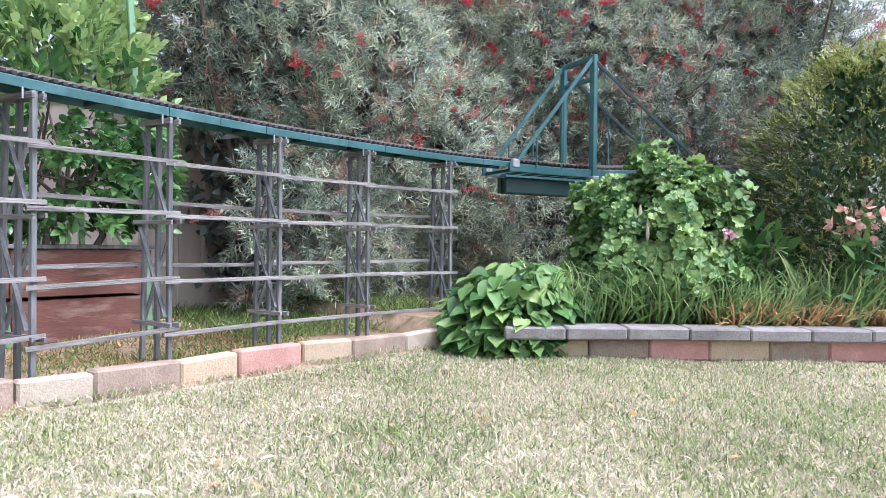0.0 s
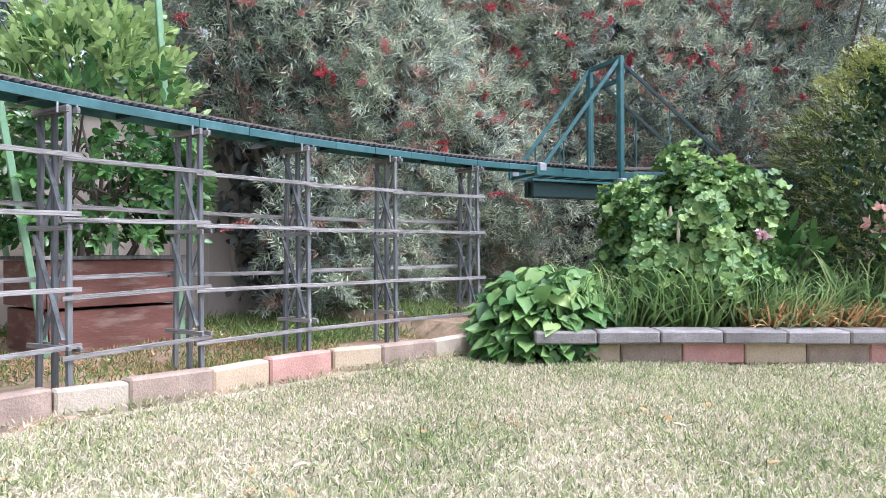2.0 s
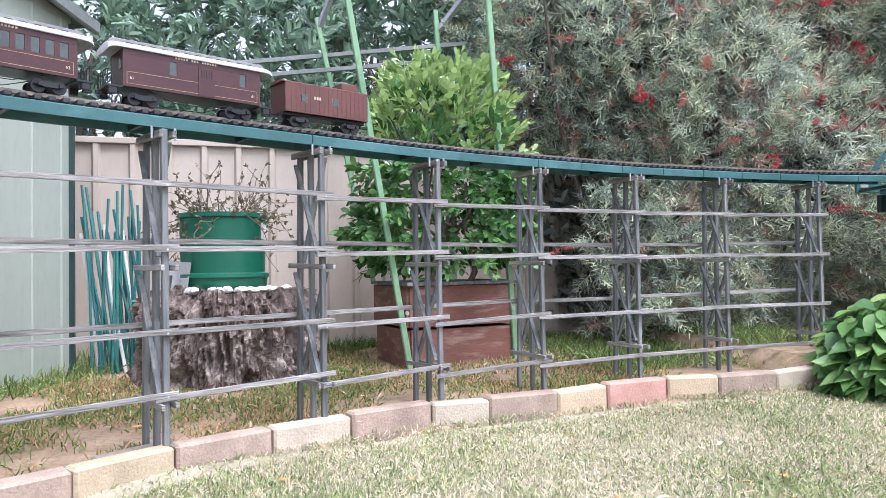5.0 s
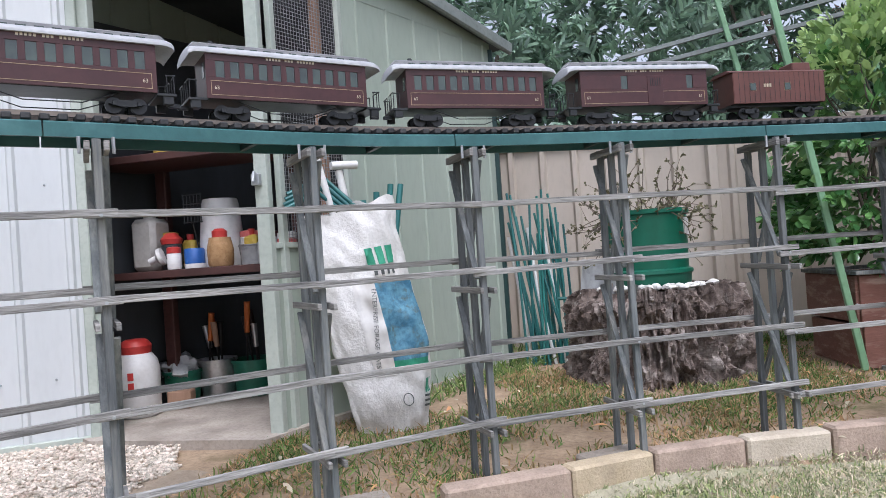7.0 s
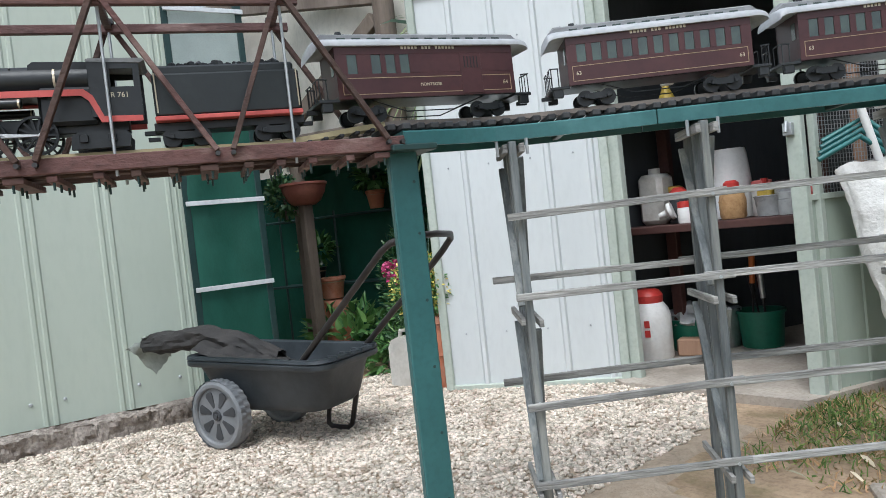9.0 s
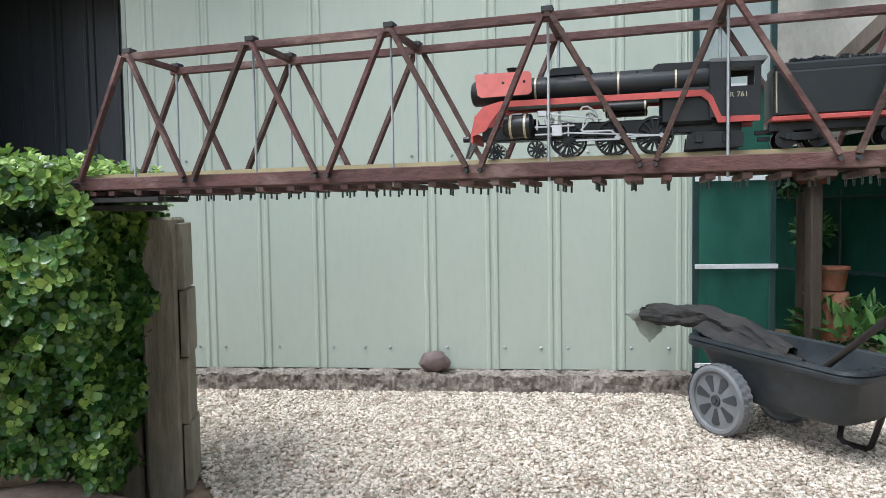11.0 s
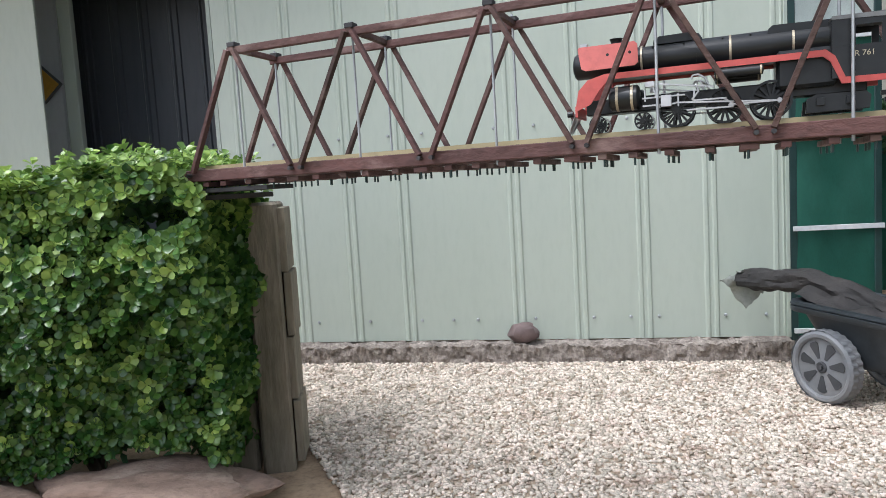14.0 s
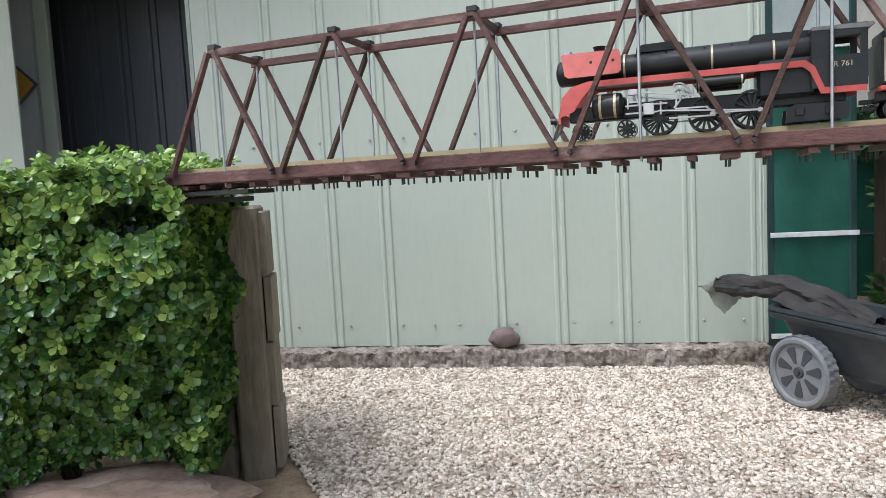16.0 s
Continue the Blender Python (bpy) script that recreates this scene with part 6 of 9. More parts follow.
# ---------------------------------------------------------------- yard things
def garden_cart():
    o = Vector((-2.266, 1.644, 0.012))
    turn = math.degrees(math.atan2(0.341, 0.94))  # local x: from the wheel end to the handle end, -y: the near side
    root = thing("garden_cart", o, "black plastic garden cart with grey wheels and rolled cloth inside", "cart", rz=turn)

    def ring(x0, x1, hw, z, r):
        pts = []
        for cx, cy, a0 in ((x1 - r, hw - r, 0), (x0 + r, hw - r, 90), (x0 + r, -hw + r, 180), (x1 - r, -hw + r, 270)):
            for k in range(7):
                a = radians(a0 + 15 * k)
                pts.append((cx + r * math.cos(a), cy + r * math.sin(a), z(cx) if callable(z) else z))
        return pts
    rim = lambda x: 0.332 - 0.022 * (x + 0.18) / 0.68
    below = lambda dz: (lambda x: rim(x) - dz)
    outer = [ring(0.02, 0.38, 0.085, 0.120, 0.05), ring(-0.02, 0.415, 0.112, 0.130, 0.06), ring(-0.045, 0.432, 0.125, 0.150, 0.06), ring(-0.125, 0.462, 0.150, below(0.045), 0.06),
             ring(-0.13, 0.465, 0.152, below(0.038), 0.06), ring(-0.17, 0.495, 0.170, below(0.036), 0.07), ring(-0.175, 0.498, 0.174, below(0.031), 0.07), ring(-0.175, 0.498, 0.174, below(0.018), 0.07),
             ring(-0.171, 0.494, 0.170, below(0.014), 0.07), ring(-0.176, 0.499, 0.175, below(0.010), 0.07), ring(-0.173, 0.496, 0.172, rim, 0.07), ring(-0.158, 0.478, 0.158, below(-0.002), 0.065),
             ring(-0.145, 0.465, 0.148, below(0.004), 0.06), ring(-0.135, 0.455, 0.142, below(0.03), 0.06), ring(-0.03, 0.42, 0.112, 0.155, 0.05), ring(0.02, 0.38, 0.085, 0.132, 0.05)]
    g = Geo()
    n = len(outer[0])
    for r_ in outer:
        g.v += r_
    for i in range(len(outer) - 1):
        g.f += [(i * n + k, i * n + (k + 1) % n, (i + 1) * n + (k + 1) % n, (i + 1) * n + k) for k in range(n)]
    g.f += [tuple(range(n))[::-1], tuple((len(outer) - 1) * n + k for k in range(n))]
    part("tray", g, CART_BLACK, root, "moulded black plastic tray", smooth=True)
    for sy in (-1, 1):
        w = Geo()
        r = 0.123
        w.lathe([(0.098, -0.020), (0.103, -0.026), (r - 0.010, -0.027), (r, -0.018), (r, 0.018), (r - 0.010, 0.027), (0.103, 0.026), (0.098, 0.020), (0.098, -0.020)], 40, pose(0, 0, 0, 90), caps=False)
        w.lathe([(0.099, -0.014), (0.099, 0.014), (0.002, 0.017), (0.002, -0.017)], 28, pose(0, 0, 0, 90), caps=False)
        # tread blocks: the tyre's outer rows alternate in height
        for row in (-1, 1):
            n = 120
            ring_v = []
            for k in range(n):
                a = 2 * math.pi * (k + (row > 0)) / n
                rr = r + (0.0032 if k % 4 < 2 else 0.0)
                for yy in (row * 0.002, row * 0.022):
                    ring_v.append((rr * math.cos(a), yy, rr * math.sin(a)))
            w.add(ring_v, [(2 * k, 2 * k + 1, (2 * k + 3) % (2 * n), (2 * k + 2) % (2 * n)) for k in range(n)])
        wheel = part("wheel", w, CART_WHEEL, root, "grey plastic wheel with seven spokes", at=Matrix.Translation((0.0, sy * 0.163, r)))
        # flat dark wedges on the face paint the shade of hollows between spokes
        for k in range(7):
            a = 2 * math.pi * k / 7 + 0.2
            poly = [(0.030 * math.cos(a + t), 0.030 * math.sin(a + t)) for t in (-0.16, 0.16)] + [(rr * math.cos(a + t), rr * math.sin(a + t)) for rr, t in ((0.082, 0.22), (0.087, 0.12), (0.088, 0.0), (0.087, -0.12), (0.082, -0.22))]
            part("recess", Geo().prism(poly, Matrix.Translation((0, sy * 0.0165, 0)), 0.002), WHEEL_DARK, wheel)
        part("hub", Geo().lathe([(0.002, 0.012), (0.008, 0.012), (0.009, 0.006), (0.016, 0.008), (0.019, 0.006), (0.020, 0)], 16, Matrix.Translation((0, sy * 0.016, 0)) @ pose(0, 0, 0, -90 * sy)), WHEEL_DARK, wheel)
    # one bent tube makes both arms and the grip
    loop = [(0.36, -0.130, 0.295), (0.56, -0.132, 0.478), (0.74, -0.134, 0.643), (0.775, -0.134, 0.664), (0.83, -0.128, 0.676), (0.855, -0.10, 0.680), (0.86, 0.0, 0.678), (0.855, 0.10, 0.672), (0.84, 0.128, 0.658), (0.80, 0.134, 0.618), (0.713, 0.132, 0.537), (0.58, 0.130, 0.425), (0.44, 0.130, 0.300)]
    part("handle", Geo().tube(loop, 0.011, 10), DARK_FRAME, root, "black steel tube handle", smooth=True)
    part("stand", Geo().tube([(0.30, 0.085, 0.13), (0.268, 0.10, 0.07), (0.258, 0.104, 0.024), (0.275, 0.105, 0.011), (0.31, 0.105, 0.010), (0.350, 0.104, 0.011), (0.366, 0.104, 0.026), (0.39, 0.102, 0.10), (0.43, 0.09, 0.21), (0.45, 0.08, 0.28)], 0.0095, 8), DARK_FRAME, root, "bent tube stand", smooth=True)
    part("axle", Geo().tube([(0.0, -0.17, 0.123), (0.0, 0.17, 0.123)], 0.010, 8), DARK_FRAME, root)
    for k in range(4):
        part("rib", Geo().box((0.05, 0.011, 0.009), Matrix.Translation((0.478, -0.10 + 0.068 * k, 0.312))), CART_BLACK, root)
    # rolled weed cloth lying across the rim into the tray
    roll = thing("cloth_roll", o + Vector((0, 0, 0.3)), "roll of crumpled black weed cloth lying in the cart", "cloth", rz=turn)

    def tubefn(u, v):
        x = -0.50 + 0.64 * u
        a = 2 * math.pi * v
        fold = noise.noise((x * 9, math.cos(a) * 1.6, math.sin(a) * 1.6)) + 0.5 * noise.noise((x * 26, math.cos(a) * 4, math.sin(a) * 4))
        r = (0.045 + 0.013 * fold) * (1.0 if u < 0.7 else 1 - 0.5 * (u - 0.7) / 0.3) * (0.75 + 0.25 * min(1, u / 0.12))
        z = np.interp(u, [0, 0.2, 0.5, 0.75, 1], [0.358, 0.366, 0.376, 0.345, 0.290])
        return (x, -0.045 + 0.07 * u + 1.15 * r * math.cos(a), float(z) - 0.3 + 0.95 * r * math.sin(a))
    part("roll", Geo().grid(tubefn, 120, 40), CLOTH_BLACK, roll, smooth=True)

    def drape(u, v):
        # loose sheet of the cloth lying over the tray's wheel end
        x, y = -0.16 + 0.36 * u, -0.13 + 0.22 * v
        return (x, y, 0.047 - 0.10 * u + 0.03 * math.sin(3.1 * v) + 0.016 * noise.noise((u * 7, v * 6, 5)))
    part("loose_cloth", Geo().grid(drape, 40, 24), CLOTH_BLACK, roll, smooth=True)

    def flap(u, v):
        return (-0.485 - 0.075 * u + 0.03 * v + 0.012 * math.sin(7 * v), -0.09 + 0.10 * v + 0.02 * math.sin(5 * u), 0.095 - 0.10 * u * (0.5 + 0.5 * v) - 0.07 * v * v + 0.014 * noise.noise((u * 6, v * 6, 2)))
    part("netting", Geo().grid(flap, 14, 14), NETTING, roll, "torn grey-green netting end", smooth=True)


garden_cart()


def cobble(name, loc, r, mat, label, seed):
    g = Geo().ball(r, Matrix.Translation(loc), 18, 12, 0.35, seed)
    single(name, g, mat, label, "stone", smooth=True, loc=(loc[0], loc[1], loc[2] - r[2]))


p = wall_at(0.56)
cobble("stone", (p.x + 0.055, p.y, 0.140), (0.052, 0.068, 0.046), COBBLE, "rounded purple-grey stone on the concrete footing", 3)


def shade_screen():
    a, b = Vector((-2.812, 1.692)), Vector((-2.748, 2.005))
    root = thing("shade_screen", (*a, 0.0), "tall green shade cloth screen with white bars", "screen")

    def cloth(u, v):
        q = a.lerp(b, u)
        w = 0.006 * noise.noise((u * 4, v * 9, 1)) + 0.004 * math.sin(u * 9)
        return (q.x - 0.01 + w, q.y, 0.03 + 1.29 * v)
    g = Geo().grid(cloth, 12, 30)
    n = len(g.v)
    g.v += [(x - 0.004, y, z) for x, y, z in g.v]
    g.f += [tuple(i + n for i in f[::-1]) for f in g.f]
    part("cloth", g, SHADE_CLOTH, root, "dark green shade cloth", smooth=True, world=True)
    g = Geo().grid(lambda u, v: (a.lerp(b, u).x - 0.012 + 0.004 * math.sin(u * 8), a.lerp(b, u).y, 1.325 + 0.46 * v), 8, 8)
    part("upper_panel", g, SCREEN_PALE, root, "pale grey upper panel", smooth=True, world=True)
    for z in (0.12, 0.552, 0.93, 1.32, 1.78):
        part("bar", Geo().beam((a.x + 0.008, a.y - 0.01, z), (b.x + 0.008, b.y + 0.015, z), 0.012, 0.02), WHITE_BAR, root, "white aluminium bar", world=True)
    for q in (a, b):
        part("post", Geo().box((0.03, 0.03, 1.82), Matrix.Translation((q.x - 0.02, q.y, 0.91))), GREEN_DARK, root, world=True)


shade_screen()


def pergola():
    root = thing("fernery_frame", (-2.9, 2.7, 0.0), "old brown timber fernery frame with pale roof sheeting", "pergola")
    posts = [((-2.60, 2.72), 0.06, 1.93), ((-3.55, 2.66), 0.045, 1.2)]
    for (x, y), r, h in posts:
        part("post", Geo().tube([(x, y, -0.05), (x + 0.005, y, h * 0.5), (x, y, h)], [r, r * 0.95, r * 0.92], 12), OLD_TIMBER, root, smooth=True, world=True)
    part("beam", Geo().beam((-5.0, 2.55, 2.50), (-2.55, 2.72, 1.89), 0.05, 0.08), OLD_TIMBER, root, world=True)
    part("brace", Geo().beam((-3.95, 2.62, 1.22), (-2.66, 2.70, 1.80), 0.04, 0.085), OLD_TIMBER, root, world=True)
    part("rail", Geo().beam((-3.6, 2.64, 1.32), (-2.55, 2.71, 1.25), 0.035, 0.07), OLD_TIMBER, root, world=True)

    def sheet(u, v):
        x = -5.6 + 3.1 * u
        return (x, 2.76 + 0.05 * math.sin(u * 14) + 0.02 * v, 1.17 + (1.05 + 0.4 * (1 - u)) * v)
    g = Geo().grid(sheet, 30, 6)
    n = len(g.v)
    g.v += [(x, y + 0.004, z) for x, y, z in g.v]
    g.f += [tuple(i + n for i in f[::-1]) for f in g.f]
    part("sheet", g, PALE_SHEET, root, "grubby pale translucent sheet", smooth=True, world=True)

    def cloth(u, v):
        x = -5.1 + 3.7 * u
        return (x, 2.55 + 1.75 * u + 0.05 * math.sin(u * 30) + 0.04 * noise.noise((u * 9, v * 5, 0)), -0.03 + 1.35 * v)
    g = Geo().grid(cloth, 60, 16)
    n = len(g.v)
    g.v += [(x, y + 0.004, z) for x, y, z in g.v]
    g.f += [tuple(i + n for i in f[::-1]) for f in g.f]
    part("shade_wall", g, SHADE_CLOTH, root, "green shade cloth wall behind the plants", smooth=True, world=True)

    def sag(u, v):
        x = -5.2 + 3.2 * u
        return (x, 2.9 + 1.1 * v, 1.18 + 0.1 * v - 0.12 * math.sin(math.pi * v) + 0.03 * math.sin(u * 16 + v * 5))
    g = Geo().grid(sag, 30, 10)
    n = len(g.v)
    g.v += [(x, y, z + 0.004) for x, y, z in g.v]
    g.f += [tuple(i + n for i in f[::-1]) for f in g.f]
    part("shade_roof", g, SHADE_CLOTH, root, "sagging green shade cloth", smooth=True, world=True)
    orn = thing("iron_ornament", (-3.50, 2.66, 2.165), "black wrought iron scroll ornament on the fernery beam", "ornament")
    for k in range(3):
        pts = [(-0.16 + 0.13 * k + 0.05 * (1 - t / 14) * math.cos(t * 0.55), 0.0, 0.05 + 0.045 * (1 - t / 14) * math.sin(t * 0.55)) for t in range(13)]
        part("scroll", Geo().tube(pts, 0.011, 8), BLACK, orn, smooth=True)
    part("bar", Geo().tube([(-0.24, 0, 0.0), (0.0, 0, 0.012), (0.2, 0, 0.0)], 0.008, 6), BLACK, orn, smooth=True)
    pts = [(-3.2 + 0.07 * t, 2.69, 1.52 - 0.04 * math.sin(t * 0.9) - 0.012 * t) for t in range(10)]
    single("cable", Geo().tube(pts, 0.006, 6), BLACK, "thin black cable sagging under the fernery beam", "cable", smooth=True, loc=pts[0])
    st = thing("plant_stand", (-3.3, 3.55, 0.0), "dark wire plant stand with two shelves", "plant stand")
    for z in (0.42, 0.86):
        for dy in (0, 0.08, 0.16):
            part("shelf_wire", Geo().tube([(-4.2, 2.72 + dy, z), (-2.5, 3.52 + dy, z)], 0.008, 6), GREEN_DARK, st, world=True)
    for x in (-4.15, -3.75, -3.3, -2.9, -2.55):
        yl = 2.80 + (x + 4.2) * 0.47
        part("leg", Geo().tube([(x, yl, -0.03), (x, yl, 0.9)], 0.008, 6), GREEN_DARK, st, world=True)


pergola()


def pot(name, loc, prof, mat, label, rim=None, n=24, cat="pot"):
    root = thing(name, loc, label, cat)
    part("body", Geo().lathe(prof, n), mat, root, smooth=True)
    if rim:
        part("rim", Geo().lathe(rim, n, caps=False), mat, root, smooth=True)
    r, z = prof[-1][0], prof[-1][1]
    part("soil", Geo().lathe([(0.001, z - 0.02), (r * 0.9, z - 0.02), (r * 0.9, z - 0.03), (0.001, z - 0.03)], n), SOIL, root)
    return root


pot("flower_pot", (-2.165, 2.49, 0.005), [(0.075, 0.0), (0.078, 0.012), (0.085, 0.15), (0.092, 0.155), (0.088, 0.165), (0.10, 0.3), (0.098, 0.31)], TERRACOTTA, "tall terracotta pot of yellow flowers on gravel", [(0.10, 0.29), (0.112, 0.295), (0.114, 0.325), (0.10, 0.33), (0.095, 0.31)])
# bowl on a post in the fernery
bp = (-3.30, 2.55, 0.0)
b_ = thing("bowl_on_post", bp, "red-brown hanging bowl planted on a brown post", "planter")
part("post", Geo().box((0.062, 0.062, 0.96), Matrix.Translation((0, 0, 0.46))), OLD_TIMBER, b_)
part("bowl", Geo().lathe([(0.06, 0.92), (0.09, 0.94), (0.118, 0.99), (0.128, 1.03), (0.135, 1.032), (0.135, 1.045), (0.12, 1.045), (0.11, 1.03), (0.002, 1.02)], 24), BOWL_RED, b_, smooth=True)
pot("plant_pot", (-3.42, 2.74, 0.36), [(0.06, 0), (0.075, 0.1), (0.085, 0.11), (0.085, 0.125)], TERRACOTTA, "terracotta pot on an upturned pot in the fernery")
pot("plant_pot", (-3.42, 2.74, 0.10), [(0.10, 0), (0.09, 0.12), (0.08, 0.24), (0.075, 0.25)], TERRACOTTA, "upturned terracotta pot under another")
for x, z, m, r in ((-3.45, 0.88, TERRACOTTA, 0.06), (-2.95, 0.88, BLACK, 0.045), (-2.62, 0.44, BLACK, 0.05), (-3.0, 0.44, TERRACOTTA, 0.055), (-3.9, 0.44, BLACK, 0.05)):
    pot("plant_pot", (x, 2.80 + (x + 4.2) * 0.47, z), [(r * 0.7, 0), (r, r * 1.6), (r * 1.08, r * 1.65), (r * 1.08, r * 1.9)], m, "small potted plant on the wire stand" if m is BLACK else "small terracotta pot on the wire stand")


def jerry_can():
    root = thing("jerry_can", (-2.33, 2.43, 0.01), "cloudy white plastic jerry can standing on gravel", "jerry can", rz=12)
    pts = [(-0.068, 0), (0.068, 0), (0.072, 0.015), (0.068, 0.17), (0.05, 0.215), (0.0, 0.232), (-0.05, 0.215), (-0.07, 0.18), (-0.072, 0.015)]
    g = Geo().prism(pts, Matrix(), 0.10)
    part("body", g, JERRY, root, smooth=True)
    part("handle", Geo().tube([(-0.04, 0, 0.20), (-0.03, 0, 0.25), (0.02, 0, 0.255), (0.035, 0, 0.20)], 0.01, 8), JERRY, root, smooth=True)
    part("cap", Geo().lathe([(0.02, 0.0), (0.02, 0.022), (0.016, 0.026)], 14, Matrix.Translation((0.048, 0, 0.205))), JERRY, root)


jerry_can()


# ---------------------------------------------------------------- round the garden shed
def feed_sack():
    o = Vector((-0.40, 3.06, 0.0))
    root = thing("feed_sack", o, "crumpled white woven feed sack leaning on the shed wall", "sack")
    ax = Vector((0.85, 0.50)).normalized()
    up = Vector((ax.y, -ax.x))

    def skin(u, v):
        # v: height; u: round
        a = 2 * math.pi * u
        c, s_ = math.cos(a), math.sin(a)
        wob = noise.noise((c * 1.3, s_ * 1.3, v * 4)) * 0.020 + noise.noise((c * 3.5, s_ * 3.5, v * 11)) * 0.011 + noise.noise((c * 9, s_ * 9, v * 26)) * 0.004
        crease = abs(noise.noise((c * 2 + v * 3, s_ * 2, v * 6))) * 0.022
        hw = float(np.interp(v, [0, 0.1, 0.35, 0.65, 0.9, 1.0], [0.122, 0.142, 0.172, 0.168, 0.165, 0.172])) + wob * 0.7
        hd = float(np.interp(v, [0, 0.12, 0.4, 0.8, 1.0], [0.045, 0.075, 0.085, 0.06, 0.03])) + wob - crease
        q = o.xy + ax * float(np.interp(v, [0, 0.25, 0.6, 1.0], [0.015, 0.0, -0.05, -0.105])) - up * (0.06 * v)
        q = q + ax * hw * c + up * hd * s_
        z = 0.79 * v * (1 + 0.05 * c * (v > 0.5) * (v - 0.5) * 2)
        z += 0.025 * noise.noise((c * 2, s_ * 2, 7)) * (v > 0.9)
        return (q.x, q.y, z)
    g = Geo().grid(skin, 72, 60)
    body = part("bag", g, SACK, root, smooth=True, world=True)

    def patch(name, u0, u1, v0, v1, mat, label="", parent=None, lift=0.004):
        def f(u, v):
            p = Vector(skin(u0 + (u1 - u0) * u, v0 + (v1 - v0) * v))
            a = 2 * math.pi * (u0 + (u1 - u0) * u)
            d = ax * math.cos(a) * 0.6 + up * math.sin(a)
            return tuple(p + Vector((d.x, d.y, 0)).normalized() * lift)
        return part(name, Geo().grid(f, 12, 16), mat, body, label, smooth=True, world=True)
    body.matrix_basis = root.matrix_basis.inverted()
    patch("blue_panel", 0.055, 0.228, 0.31, 0.655, SACK_BLUE, "blue and green printed panel")
    patch("green_panel", 0.06, 0.228, 0.265, 0.31, SACK_GREEN, "dull green printed strip")
    patch("white_panel", 0.228, 0.300, 0.25, 0.66, WHITE_PLASTIC, "white strip with upright lettering")
    for k in range(3):
        patch("brand_shape", 0.205 - 0.038 * k, 0.232 - 0.038 * k, 0.73, 0.805, SACK_GREEN, lift=0.005)
    for k in range(3):
        patch("brand_shape", 0.095 - 0.022 * k, 0.110 - 0.022 * k, 0.155, 0.215, SACK_GREEN, lift=0.005)
    for k in range(4):
        patch("print_bar", 0.205 - 0.024 * k, 0.217 - 0.024 * k, 0.685, 0.705, INK, lift=0.005)
    for k in range(3):
        patch("print_bar", 0.06, 0.115, 0.135 - 0.022 * k, 0.145 - 0.022 * k, INK, lift=0.005)
    # upright lettering down the strip
    m = Matrix(((-up.x * 0, ax.x, up.x, 0), (0, ax.y, up.y, 0), (-1, 0, 0, 0), (0, 0, 0, 1)))
    p0, p1 = Vector(skin(0.262, 0.30)), Vector(skin(0.262, 0.62))
    mt = m.copy()
    mt.translation = p1.lerp(p0, 0.5) + Vector((up.x, up.y, 0)) * 0.022
    words(body, "ENTERPRISE FORAGE OATS", 0.0225, mt, INK)
    ring = []
    for k in range(17):
        q = Vector(skin(0.20 + 0.02 * math.cos(k * math.pi / 8), 0.14 + 0.026 * math.sin(k * math.pi / 8)))
        ring.append(tuple(q + Vector((up.x, up.y, 0)) * 0.004))
    part("round_mark", Geo().tube(ring, 0.0016, 5), INK, body, world=True)
    body.matrix_basis = root.matrix_basis.inverted()
    # pipes standing in the sack
    def pipe(name, p0, p1, r, mat, label, bend=None):
        pts = [p0] + ([bend] if bend else []) + [p1]
        single(name, Geo().tube(pts, r, 10), mat, label, "pipe", "pipes in the sack", smooth=True, loc=p0)
    pipe("white_pipe", (-0.50, 3.08, 0.45), (-0.60, 3.02, 0.97), 0.013, WHITE_PLASTIC, "white plastic pipe standing in the sack")
    pipe("white_pipe", (-0.48, 3.12, 0.45), (-0.545, 3.08, 0.93), 0.014, WHITE_PLASTIC, "white plastic pipe with a tee standing in the sack")
    pipe("white_pipe", (-0.56, 3.05, 0.945), (-0.49, 3.12, 0.95), 0.015, WHITE_PLASTIC, "short white pipe across a pipe tee")
    for dx, dy, z in ((0.10, 0.2, 0.85), (0.14, 0.25, 0.88), (0.17, 0.28, 0.88), (0.06, 0.16, 0.82)):
        pipe("green_stake", (-0.50 + dx * 0.5, 3.05 + dy * 0.5, 0.5), (-0.55 + dx, 3.0 + dy, z), 0.012, HOSE_TEAL, "teal plastic stake standing in the sack")
    for k in range(4):
        pipe("hose", (-0.50 + 0.02 * k, 3.10, 0.74), (-0.70, 2.93 + 0.015 * k, 0.79 + 0.02 * k), 0.009, HOSE_TEAL, "teal garden hose over the sack's edge", (-0.60, 3.01 + 0.015 * k, 0.85 + 0.02 * k))


feed_sack()


